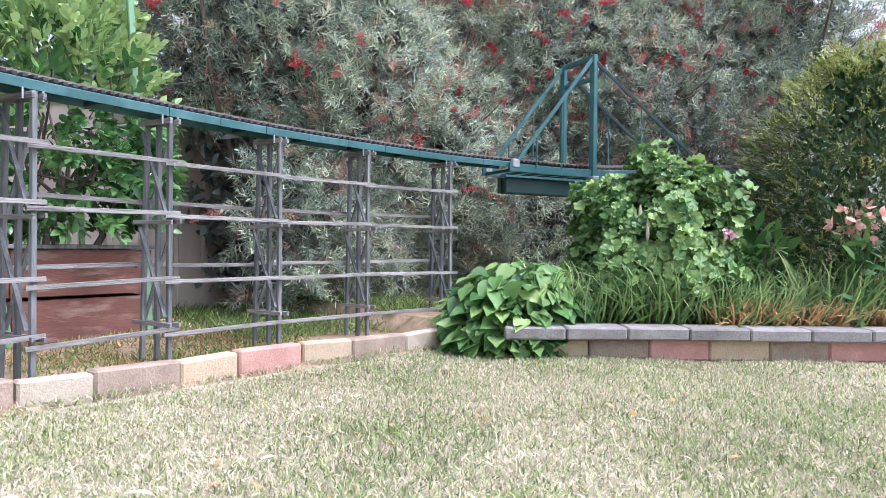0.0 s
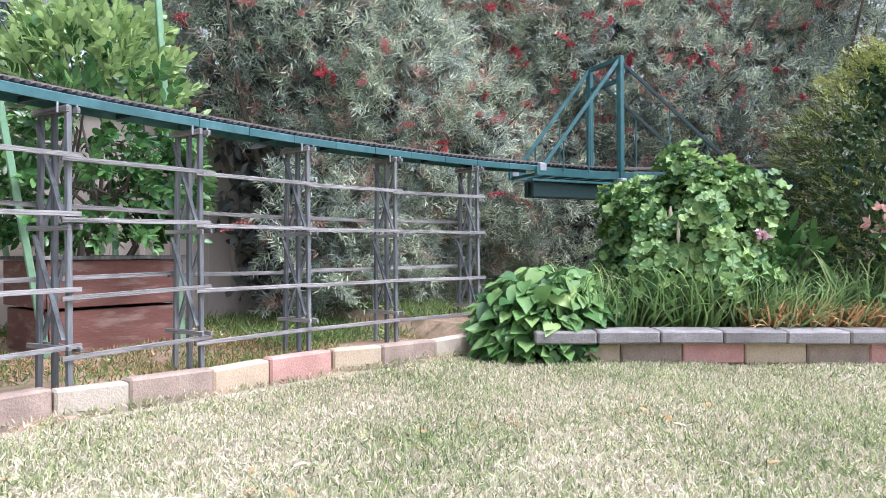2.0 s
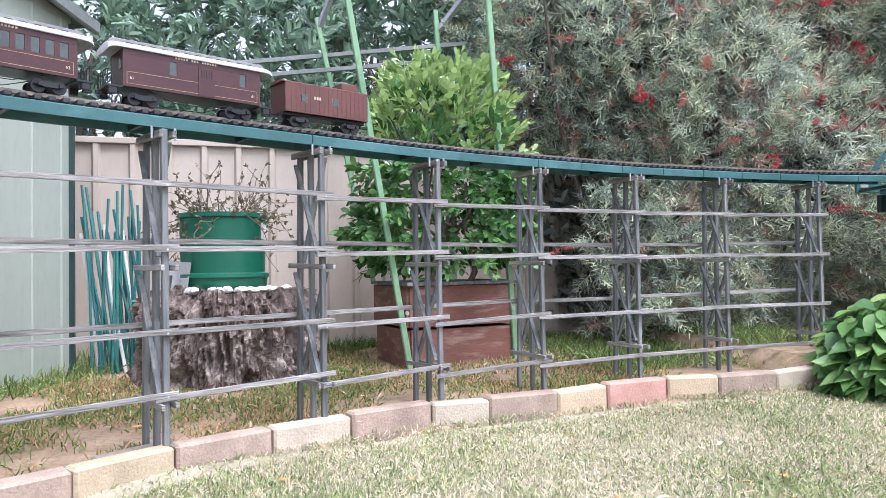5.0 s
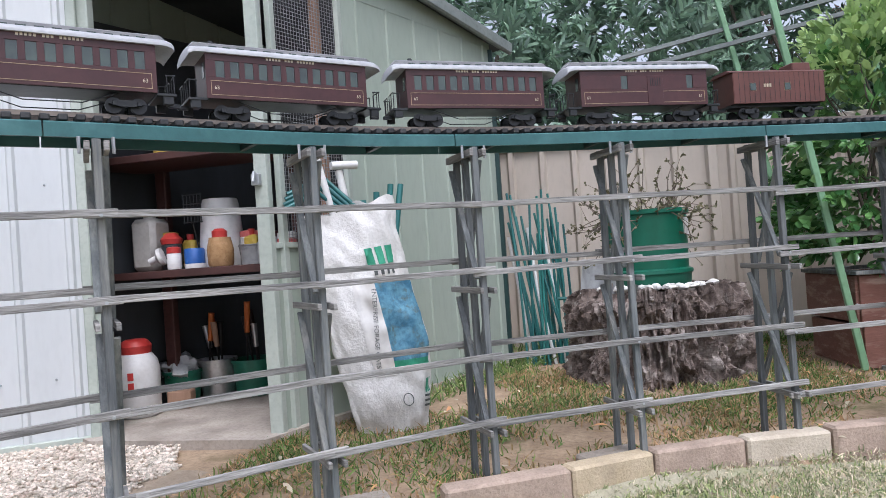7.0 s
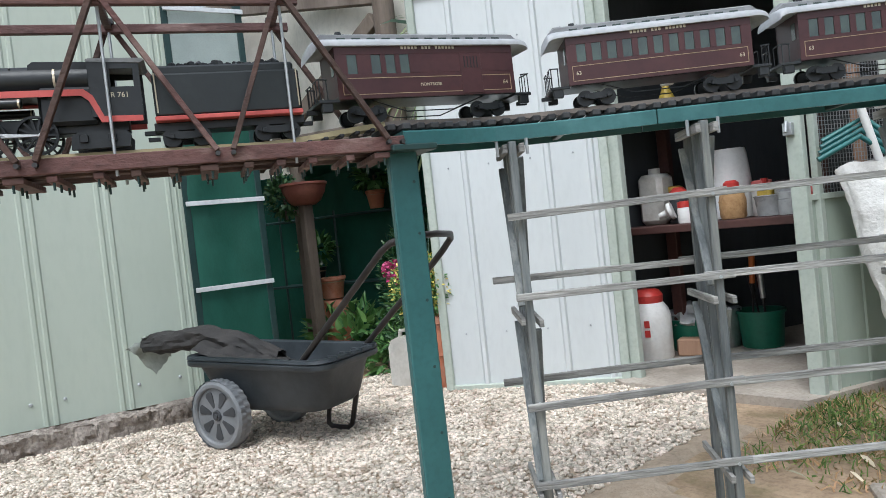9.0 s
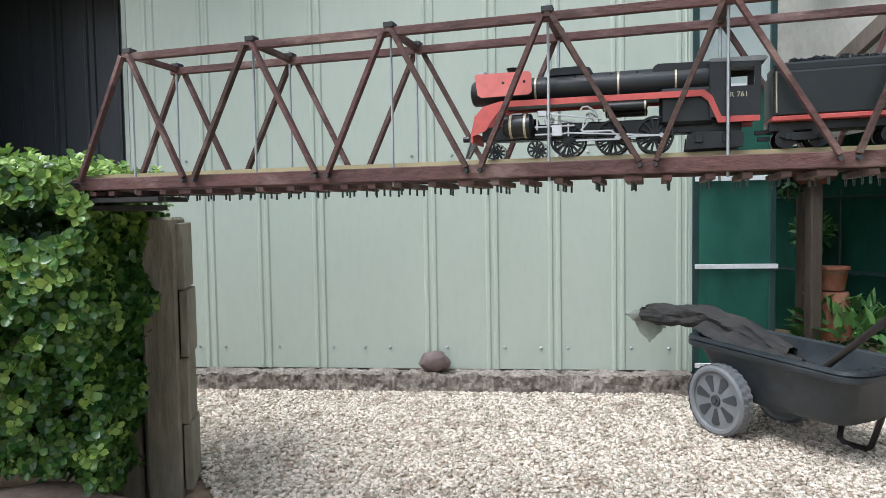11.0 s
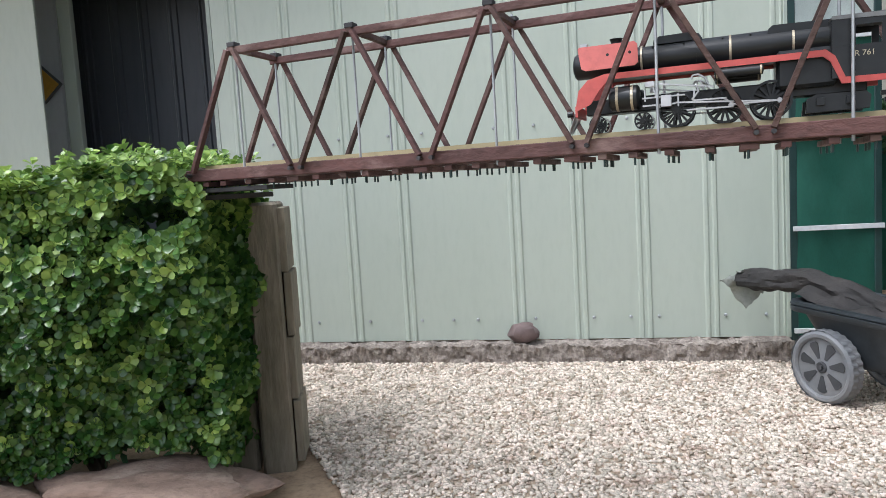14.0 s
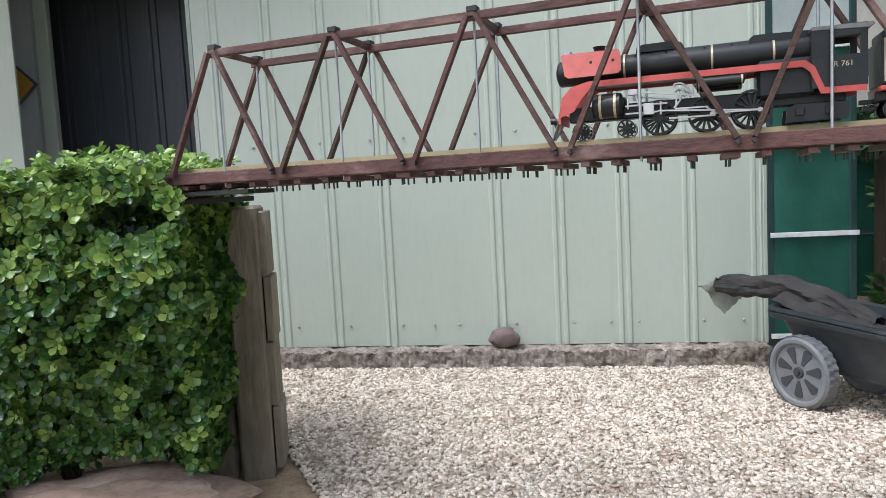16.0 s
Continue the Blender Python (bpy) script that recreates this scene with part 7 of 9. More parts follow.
def leaning_poles():
    for k in range(30):
        white = k % 7 == 2
        x = -0.12 + 0.008 * k + R.uniform(-0.01, 0.01)
        h = R.uniform(0.62, 0.74) if white else R.uniform(0.66, 0.92)
        lean = R.uniform(-0.16, 0.02) if k % 3 else R.uniform(-0.05, 0.08)
        p0 = (x + R.uniform(0, 0.05), 4.38 + R.uniform(-0.05, 0.03), 0.0)
        p1 = (x + lean, 4.48 + R.uniform(-0.03, 0.02), h)
        mid = tuple((a_ + b_) / 2 + R.normal(0, 0.006) for a_, b_ in zip(p0, p1))
        single("garden_stake", Geo().tube([p0, mid, p1], 0.0085 if white else 0.0065, 8), WHITE_PLASTIC if white else HOSE_TEAL,
               "white plastic pole leaning at the shed corner" if white else "teal plastic pole leaning at the shed corner", "pole", "leaning poles", smooth=True, loc=p0)
    r = thing("garden_rake", (0.16, 4.30, 0.0), "teal handled rake with a white pole by the stump", "rake")
    part("handle", Geo().tube([(0.10, 4.30, 0.02), (0.22, 4.33, 0.26)], 0.009, 8), WHITE_PLASTIC, r, smooth=True, world=True)
    part("head", Geo().tube([(0.07, 4.32, 0.34), (0.16, 4.33, 0.335), (0.24, 4.34, 0.35)], 0.009, 8), HOSE_TEAL, r, "teal plastic cross bar", smooth=True, world=True)
    part("shaft", Geo().tube([(0.16, 4.33, 0.335), (0.17, 4.40, 0.0)], 0.008, 8), HOSE_TEAL, r, smooth=True, world=True)


leaning_poles()


def stump_and_barrel():
    root = thing("tree_stump", (0.53, 3.99, 0.0), "large gnarled weathered tree stump on grass", "stump")

    def f(u, v):
        a = 2 * math.pi * u
        c, s_ = math.cos(a), math.sin(a)
        tw = v * 0.5 + 0.3 * noise.noise((c * 2, s_ * 2, v * 2))
        cell = noise.noise((c * 4.0 + tw, s_ * 4.0, v * 1.2))
        ridge = abs(cell) * 0.42 + abs(noise.noise((c * 11 + tw * 2, s_ * 11, v * 2.6))) * 0.34 + abs(noise.noise((c * 28, s_ * 28, v * 6 + tw))) * 0.18 + abs(noise.noise((c * 60, s_ * 60, v * 18))) * 0.08
        hollow = 0.5 * max(0.0, noise.noise((c * 4 + 5, s_ * 4, v * 3.4)) - 0.18)
        r = 1.34 + 0.06 * (1 - v) ** 2 - ridge - hollow + 0.05 * math.sin(3 * a)
        r *= 1 - 0.10 * max(0.0, v - 0.85) / 0.15
        return (0.01 + 0.322 * r * c, 0.265 * r * s_, -0.03 + 0.425 * v + 0.045 * noise.noise((c * 5, s_ * 5, 3)) * v)
    g = Geo().grid(f, 320, 64)
    part("trunk", g, STUMP, root)
    g = Geo()
    n = 40
    g.add([(0.31 * math.cos(2 * math.pi * k / n), 0.25 * math.sin(2 * math.pi * k / n), 0.375) for k in range(n)], [tuple(range(n))])
    part("cut_top", g, STUMP, root)
    for k in range(26):
        a = R.uniform(3.3, 6.2)
        rr = R.uniform(0.78, 0.98)
        x, y = 0.53 + 0.29 * rr * math.cos(a), 3.99 + 0.255 * rr * math.sin(a)
        cobble("pebble", (x, y, 0.40 + R.uniform(0, 0.006)), (R.uniform(0.014, 0.027), R.uniform(0.014, 0.026), R.uniform(0.010, 0.016)), PEBBLE, "white pebble on the tree stump", k)
    b = thing("plastic_barrel_planter", (0.51, 3.985, 0.395), "green plastic half barrel planter on a tree stump", "planter")
    prof = [(0.178, 0.0), (0.186, 0.012), (0.190, 0.055), (0.198, 0.062), (0.196, 0.076), (0.180, 0.082), (0.184, 0.315), (0.193, 0.32), (0.193, 0.338), (0.178, 0.338), (0.174, 0.31), (0.002, 0.30)]
    part("tub", Geo().lathe(prof, 36), BARREL_GREEN, b, smooth=True)
    part("sticker", Geo().box((0.012, 0.05, 0.075), Matrix.Translation((0.172, -0.06, 0.26)) @ pose(0, 0, 0, 0, 0, -19)), WHITE_PLASTIC, b, "small white label")
    g = Geo()
    for k in range(90):
        a = R.uniform(0, 6.28)
        d = Vector((math.cos(a), math.sin(a), R.uniform(0.05, 0.5)))
        p = Vector((0.07 * math.cos(a), 0.07 * math.sin(a), 0.30))
        pts = [p]
        for _ in range(5):
            d = (d + Vector(R.normal(0, 0.35, 3)) + Vector((0, 0, -0.05))).normalized()
            pts.append(pts[-1] + d * R.uniform(0.04, 0.075))
        g.tube(pts, [0.003, 0.0025, 0.002, 0.002, 0.0015, 0.001], 4)
    part("dry_shrub", g, DRY_TWIG, b, "sparse leafless twiggy shrub")
    n = 2400
    base = np.array([g.v[i] for i in R.randint(0, len(g.v), n)])
    part("foliage", cloud_mesh("foliage", leaves(OVAL, base, rdir(n), rdir(n), R.uniform(0.010, 0.022, n), 0.005), OVAL[1], [leaf_mat("olive_small_leaf", (0.12, 0.11, 0.06), (0.18, 0.17, 0.09))]), None, b)
    pb = thing("plastic_bag", (0.24, 3.86, 0.38), "torn clear plastic sheet hung on the stump", "plastic sheet")
    part("sheet", Geo().grid(lambda u, v: (-0.02 + 0.15 * u + 0.02 * v, 0.05 * math.sin(4 * u) + 0.02 * v, 0.16 * v - 0.02 * u + 0.01 * noise.noise((u * 6, v * 6, 4))), 8, 8), CLEAR_GREY, pb, smooth=True)


stump_and_barrel()


def planter_box():
    o = Vector((1.36, 4.03, 0.0))
    root = thing("planter_box", o, "red-brown painted timber planter box with a citrus tree", "planter")
    a, b = Vector((1.36, 4.03)), Vector((1.91, 4.15))
    x = (b - a).normalized()
    nrm = Vector((-x.y, x.x))
    dep = 0.42
    for z0, z1, grow in ((0.0, 0.185, 0.0), (0.195, 0.395, 0.012)):
        for off in (-grow, dep + grow):
            p, q = a - x * grow + nrm * off, b + x * grow + nrm * off
            part("board", Geo().beam((*p, (z0 + z1) / 2), (*q, (z0 + z1) / 2), 0.025, z1 - z0 - 0.004), PLANTER, root, world=True)
        for e in (a - x * grow, b + x * grow):
            part("board", Geo().beam((*(e + nrm * -grow), (z0 + z1) / 2), (*(e + nrm * (dep + grow)), (z0 + z1) / 2), 0.025, z1 - z0 - 0.004), PLANTER, root, world=True)
    for off in (-0.01, dep + 0.01):
        part("lip", Geo().beam((*(a + nrm * off - x * 0.03), 0.405), (*(b + nrm * off + x * 0.03), 0.405), 0.06, 0.016), WOOD_LEG, root, world=True)
    for e in (a - x * 0.01, b + x * 0.01):
        part("lip", Geo().beam((*e, 0.405), (*(e + nrm * dep), 0.405), 0.06, 0.016), WOOD_LEG, root, world=True)
    c = (a + b) / 2 + nrm * dep / 2
    part("soil", Geo().box(((b - a).length - 0.03, dep - 0.03, 0.03), Matrix.Translation((c.x, c.y, 0.36)) @ pose(0, 0, 0, 0, 0, math.degrees(math.atan2(x.y, x.x)))), SOIL, root, world=True)


planter_box()


def pole_frame():
    root = thing("trellis_frame", (1.5, 4.3, 0.0), "pale green steel pole frame over the planter", "trellis")
    poles = (((1.352, 4.00, 0.0), (1.06, 3.96, 1.80)), ((1.93, 4.13, 0.0), (1.79, 4.10, 1.95)), ((1.30, 4.85, 0.4), (0.985, 4.85, 1.95)), ((1.80, 4.85, 0.4), (1.70, 4.85, 2.05)))
    for p, q in poles:
        pole = part("pole", Geo().beam(p, q, 0.028, 0.028, (0, 1, 0), 0.004), POLE_GREEN, root, world=True)
    for p, q in (((0.45, 4.86, 1.65), (1.9, 4.86, 1.86)), ((0.5, 4.80, 1.56), (1.75, 4.80, 1.73))):
        part("cross_bar", Geo().beam(p, q, 0.02, 0.024), CAPPING, root, "dull grey cross bar", world=True)
    for p, q in (((1.0, 4.85, 1.90), (1.10, 4.7, 2.15)), ((1.72, 4.85, 1.93), (1.85, 4.7, 2.1))):
        part("strut", Geo().beam(p, q, 0.03, 0.03), GALV, root, world=True)
    for p in ((1.335, 3.985, 0.27), (1.905, 4.115, 0.27)):
        part("bolt", Geo().tube([p, (p[0], p[1] - 0.02, p[2])], 0.010, 8), GALV, root, world=True)


pole_frame()


# ---------------------------------------------------------------- inside the garden shed
def shed_contents():
    sh = thing("shed_shelf", (-1.05, 3.45, 0.0), "dark red shelf on uprights inside the shed", "shelf")
    for z in (0.60, 1.06):
        part("board", Geo().box((0.95, 0.30, 0.03), Matrix.Translation((-1.19, 3.22, z)) @ pose(0, 0, 0, 0, 0, 2)), SHELF_RED, sh, world=True)
    for x in (-0.86, -1.50):
        part("upright", Geo().box((0.05, 0.04, 1.2), Matrix.Translation((x, 3.36, 0.56))), SHELF_RED, sh, world=True)
    Z = 0.617

    def lathe_thing(name, loc, prof, mat, label, cat, extra=None):
        r = thing(name, loc, label, cat)
        part("body", Geo().lathe(prof, 20), mat, r, smooth=True)
        for nm, pr, m in extra or ():
            part(nm, Geo().lathe(pr, 20), m, r, smooth=True)
        return r
    lathe_thing("wicker_jar", (-1.13, 3.20, Z), [(0.045, 0), (0.05, 0.01), (0.052, 0.07), (0.042, 0.115)], WICKER, "tan wicker covered jar with a red lid on the shelf", "jar", [("lid", [(0.03, 0.115), (0.03, 0.14), (0.018, 0.15)], RED_PLASTIC)])
    lathe_thing("blue_tin", (-1.25, 3.20, Z), [(0.04, 0), (0.04, 0.075), (0.036, 0.08)], BLUE_PLASTIC, "blue plastic tub with a white band on the shelf", "tub", [("band", [(0.0405, 0.0), (0.0405, 0.018)], WHITE_PLASTIC)])
    lathe_thing("clear_bucket", (-0.985, 3.21, Z), [(0.05, 0), (0.058, 0.07), (0.062, 0.075), (0.055, 0.078)], CLEAR_GREY, "cloudy plastic tub of small tools on the shelf", "tub")
    lathe_thing("paint_tin", (-1.37, 3.22, Z), [(0.04, 0), (0.04, 0.10), (0.035, 0.105)], DARK_WALL, "dark tin with red and yellow packets on the shelf", "tin", [("packet", [(0.04, 0.105), (0.045, 0.125), (0.02, 0.15)], RED_PLASTIC)])
    r = thing("plastic_container", (-1.50, 3.26, Z), "cream plastic container with a handle on the shelf", "container")
    part("body", Geo().box((0.12, 0.12, 0.22), Matrix.Translation((0, 0, 0.11)), 0.02), JERRY, r, smooth=True)
    part("neck", Geo().lathe([(0.025, 0.215), (0.025, 0.245)], 12), JERRY, r)
    r = thing("white_bowl", (-1.42, 3.14, Z), "white cup shaped fitting lying on the shelf", "fitting")
    part("cup", Geo().lathe([(0.012, 0), (0.014, 0.03), (0.036, 0.045), (0.036, 0.06), (0.03, 0.06)], 16, pose(0, 0, 0.037, 0, 70, 20)), WHITE_PLASTIC, r, smooth=True)
    r = thing("white_drum", (-1.19, 3.31, Z), "large white plastic drum at the back of the shelf", "drum")
    part("body", Geo().lathe([(0.085, 0), (0.09, 0.1), (0.075, 0.26), (0.07, 0.28)], 20), WHITE_PLASTIC, r, smooth=True)
    for k, (x, m, nm, lab) in enumerate(((-1.33, YELLOW_PLASTIC, "yellow_bottle", "yellow plastic bottle with a red cap on the shelf"), (-1.04, YELLOW_PLASTIC, "yellow_box", "yellow packet at the back of the shelf"))):
        r = thing(nm, (x, 3.29, Z), lab, "bottle")
        part("body", Geo().box((0.06, 0.05, 0.12), Matrix.Translation((0, 0, 0.06)), 0.012), m, r, smooth=True)
        part("cap", Geo().lathe([(0.014, 0.12), (0.014, 0.145)], 12), RED_PLASTIC, r)
    # upper shelf
    r = thing("spray_bottle", (-1.37, 3.2, 1.077), "yellow spray bottle with a white trigger head", "bottle")
    part("body", Geo().lathe([(0.035, 0), (0.036, 0.06), (0.018, 0.10), (0.014, 0.115)], 16), YELLOW_PLASTIC, r, smooth=True)
    part("trigger", Geo().box((0.06, 0.02, 0.03), Matrix.Translation((0.01, 0, 0.13)), 0.006), WHITE_PLASTIC, r)
    # floor
    z0 = 0.032
    r = thing("sprayer_bottle", (-1.53, 3.16, z0), "white and red plastic sprayer bottle standing on the slab", "bottle")
    part("body", Geo().lathe([(0.075, 0), (0.088, 0.015), (0.090, 0.19), (0.082, 0.225), (0.06, 0.255)], 22), WHITE_PLASTIC, r, smooth=True)
    part("collar", Geo().lathe([(0.060, 0.25), (0.064, 0.285), (0.05, 0.305), (0.036, 0.312)], 22), RED_PLASTIC, r, "red screw collar", smooth=True)
    for k in range(2):
        part("print_bar", Geo().box((0.022, 0.004, 0.03), Matrix.Translation((0.037, -0.083, 0.17 - 0.04 * k)) @ pose(0, 0, 0, 0, 0, 27)), RED_PLASTIC, r)
    for name, x, y, rr, h, m, lab in (("green_bucket", -1.24, 3.58, 0.10, 0.15, GREEN_PLASTIC, "green plastic bucket of hand tools on the slab"), ("steel_pot", -1.40, 3.53, 0.085, 0.16, SILVER, "dented steel stockpot of tools on the slab"), ("green_tub", -1.50, 3.41, 0.08, 0.13, GREEN_PLASTIC, "green tub of plastic bags on the slab")):
        r = thing(name, (x, y, z0), lab, "bucket")
        part("body", Geo().lathe([(rr * 0.85, 0), (rr * 0.98, h), (rr * 1.06, h), (rr * 1.06, h + 0.012), (rr * 0.94, h + 0.012), (rr * 0.82, 0.01), (0.002, 0.01)], 24), m, r, smooth=True)
    r = thing("plastic_bag", (-1.50, 3.41, z0 + 0.10), "crumpled pale plastic bags in a green tub", "bag")
    part("bag", Geo().ball((0.085, 0.08, 0.055), Matrix.Translation((0, 0, 0.05)), 18, 12, 0.6, 5), CLEAR_GREY, r, smooth=True)
    r = thing("cardboard_box", (-1.43, 3.30, z0), "small brown cardboard box on the slab", "box")
    part("box", Geo().box((0.10, 0.07, 0.075), Matrix.Translation((0, 0, 0.0375)) @ pose(0, 0, 0, 0, 0, 15)), PINE, r)
    for k, (x, y, h, m) in enumerate(((-1.44, 3.51, 0.36, ORANGE), (-1.27, 3.56, 0.40, ORANGE), (-1.38, 3.54, 0.33, RED_PLASTIC), (-1.40, 3.57, 0.31, DARK_FRAME), (-1.24, 3.6, 0.33, DARK_FRAME), (-1.20, 3.55, 0.30, SILVER), (-1.36, 3.50, 0.32, PINE), (-1.22, 3.62, 0.36, SHELF_RED), (-1.42, 3.56, 0.30, SILVER))):
        r = thing("hand_tool", (x, y, z0 + 0.02), "garden hand tool with an orange grip" if m is ORANGE else "worn garden hand tool standing in a pot", "tool")
        tx = R.uniform(-0.06, 0.06)
        part("shaft", Geo().tube([(0, 0, 0), (tx * 0.6, 0, h * 0.65)], 0.005, 6), DARK_FRAME, r)
        part("grip", Geo().tube([(tx * 0.6, 0, h * 0.65), (tx, 0, h)], [0.011, 0.014], 10), m, r, smooth=True)
    for x, y, rr, h, m, lm, lab in ((-0.96, 3.30, 0.045, 0.10, CLEAR_GREY, MAROON, "glass jar with a purple lid on the shelf"), (-0.90, 3.16, 0.036, 0.055, CLEAR_GREY, CLEAR_GREY, "small cloudy tub on the shelf"),
                                    (-1.06, 3.31, 0.04, 0.11, WHITE_PLASTIC, LOCO_PINK, "white jar with a pink lid on the shelf"), (-1.31, 3.15, 0.028, 0.06, WHITE_PLASTIC, RED_PLASTIC, "small white pot with a red lid on the shelf"),
                                    (-1.44, 3.30, 0.04, 0.13, TENDER, YELLOW_PLASTIC, "dark tin with a yellow lid on the shelf"), (-0.88, 3.29, 0.04, 0.09, LOCO_PINK, WHITE_PLASTIC, "faded pink tub on the shelf")):
        lathe_thing("storage_jar", (x, y, Z), [(rr * 0.95, 0), (rr, 0.01), (rr, h), (rr * 0.8, h + 0.008)], m, lab, "jar", [("lid", [(rr * 0.98, h + 0.004), (rr * 0.98, h + 0.026), (rr * 0.6, h + 0.03)], lm)])
    # wire basket behind
    r = thing("wire_basket", (-1.24, 3.22, Z + 0.06), "black wire basket on the shelf", "basket")
    for k in range(6):
        part("wire", Geo().tube([(-0.04 + 0.016 * k, -0.03, 0.12), (-0.04 + 0.016 * k, -0.03, 0.24)], 0.002, 4), BLACK, r)
    for k in range(4):
        part("wire", Geo().tube([(-0.045, -0.03, 0.125 + 0.037 * k), (0.045, -0.03, 0.125 + 0.037 * k)], 0.002, 4), BLACK, r)
    part("wire", Geo().tube([(0, 0, 0), (0, -0.03, 0.12)], 0.003, 4), BLACK, r)


shed_contents()


# ---------------------------------------------------------------- plants
def cloud_part(name, shape, parent, v, mats, which=None, label=""):
    ob = new(name, cloud_mesh(name, v, shape[1], mats, which))
    ob.parent = parent
    ob.matrix_basis = parent.matrix_basis.inverted()
    return tagged(ob, label)


def limbs(parent, base, tips, r0, mat, wob=0.08, name="branch"):
    for t in tips:
        b, t = Vector(base), Vector(t)
        pts = [b]
        for k in range(1, 6):
            q = b.lerp(t, k / 5) + Vector(R.normal(0, wob, 3)) * (1 if k < 5 else 0.2)
            pts.append(q)
        part(name, Geo().tube(pts, [r0 * (1 - 0.16 * k) for k in range(6)], 6), mat, parent, smooth=True, world=True)


def sprays(pos, way, up, length, n_leaf, leaf_len, leaf_w, shape=NEEDLE, angle=0.75, spiral=False):
    """Leafy twigs: leaves set in pairs along each twig."""
    n = len(pos)
    way = unit(way)
    side = unit(np.cross(up, way))
    nrm = np.cross(way, side)
    out = []
    for k in range(n_leaf):
        f = 0.12 + 0.88 * k / n_leaf
        sgn = 1 if k % 2 else -1
        b = pos + way * (f * length)[:, None] + nrm * (-0.18 * f * f * length)[:, None]
        a = angle * (1 - 0.35 * f)
        if spiral:
            phi = 2.4 * k
            w = way * math.cos(a) + (side * math.cos(phi) + nrm * math.sin(phi)) * math.sin(a) + R.normal(0, 0.14, (n, 3))
        else:
            w = way * math.cos(a) + side * (sgn * math.sin(a)) + nrm * R.normal(0.15, 0.25, n)[:, None] + R.normal(0, 0.12, (n, 3))
        out.append(leaves(shape, b, w, nrm + R.normal(0, 0.3, (n, 3)), leaf_len * R.uniform(0.7, 1.15, n) * (1 - 0.35 * f), leaf_w))
    return np.concatenate(out)


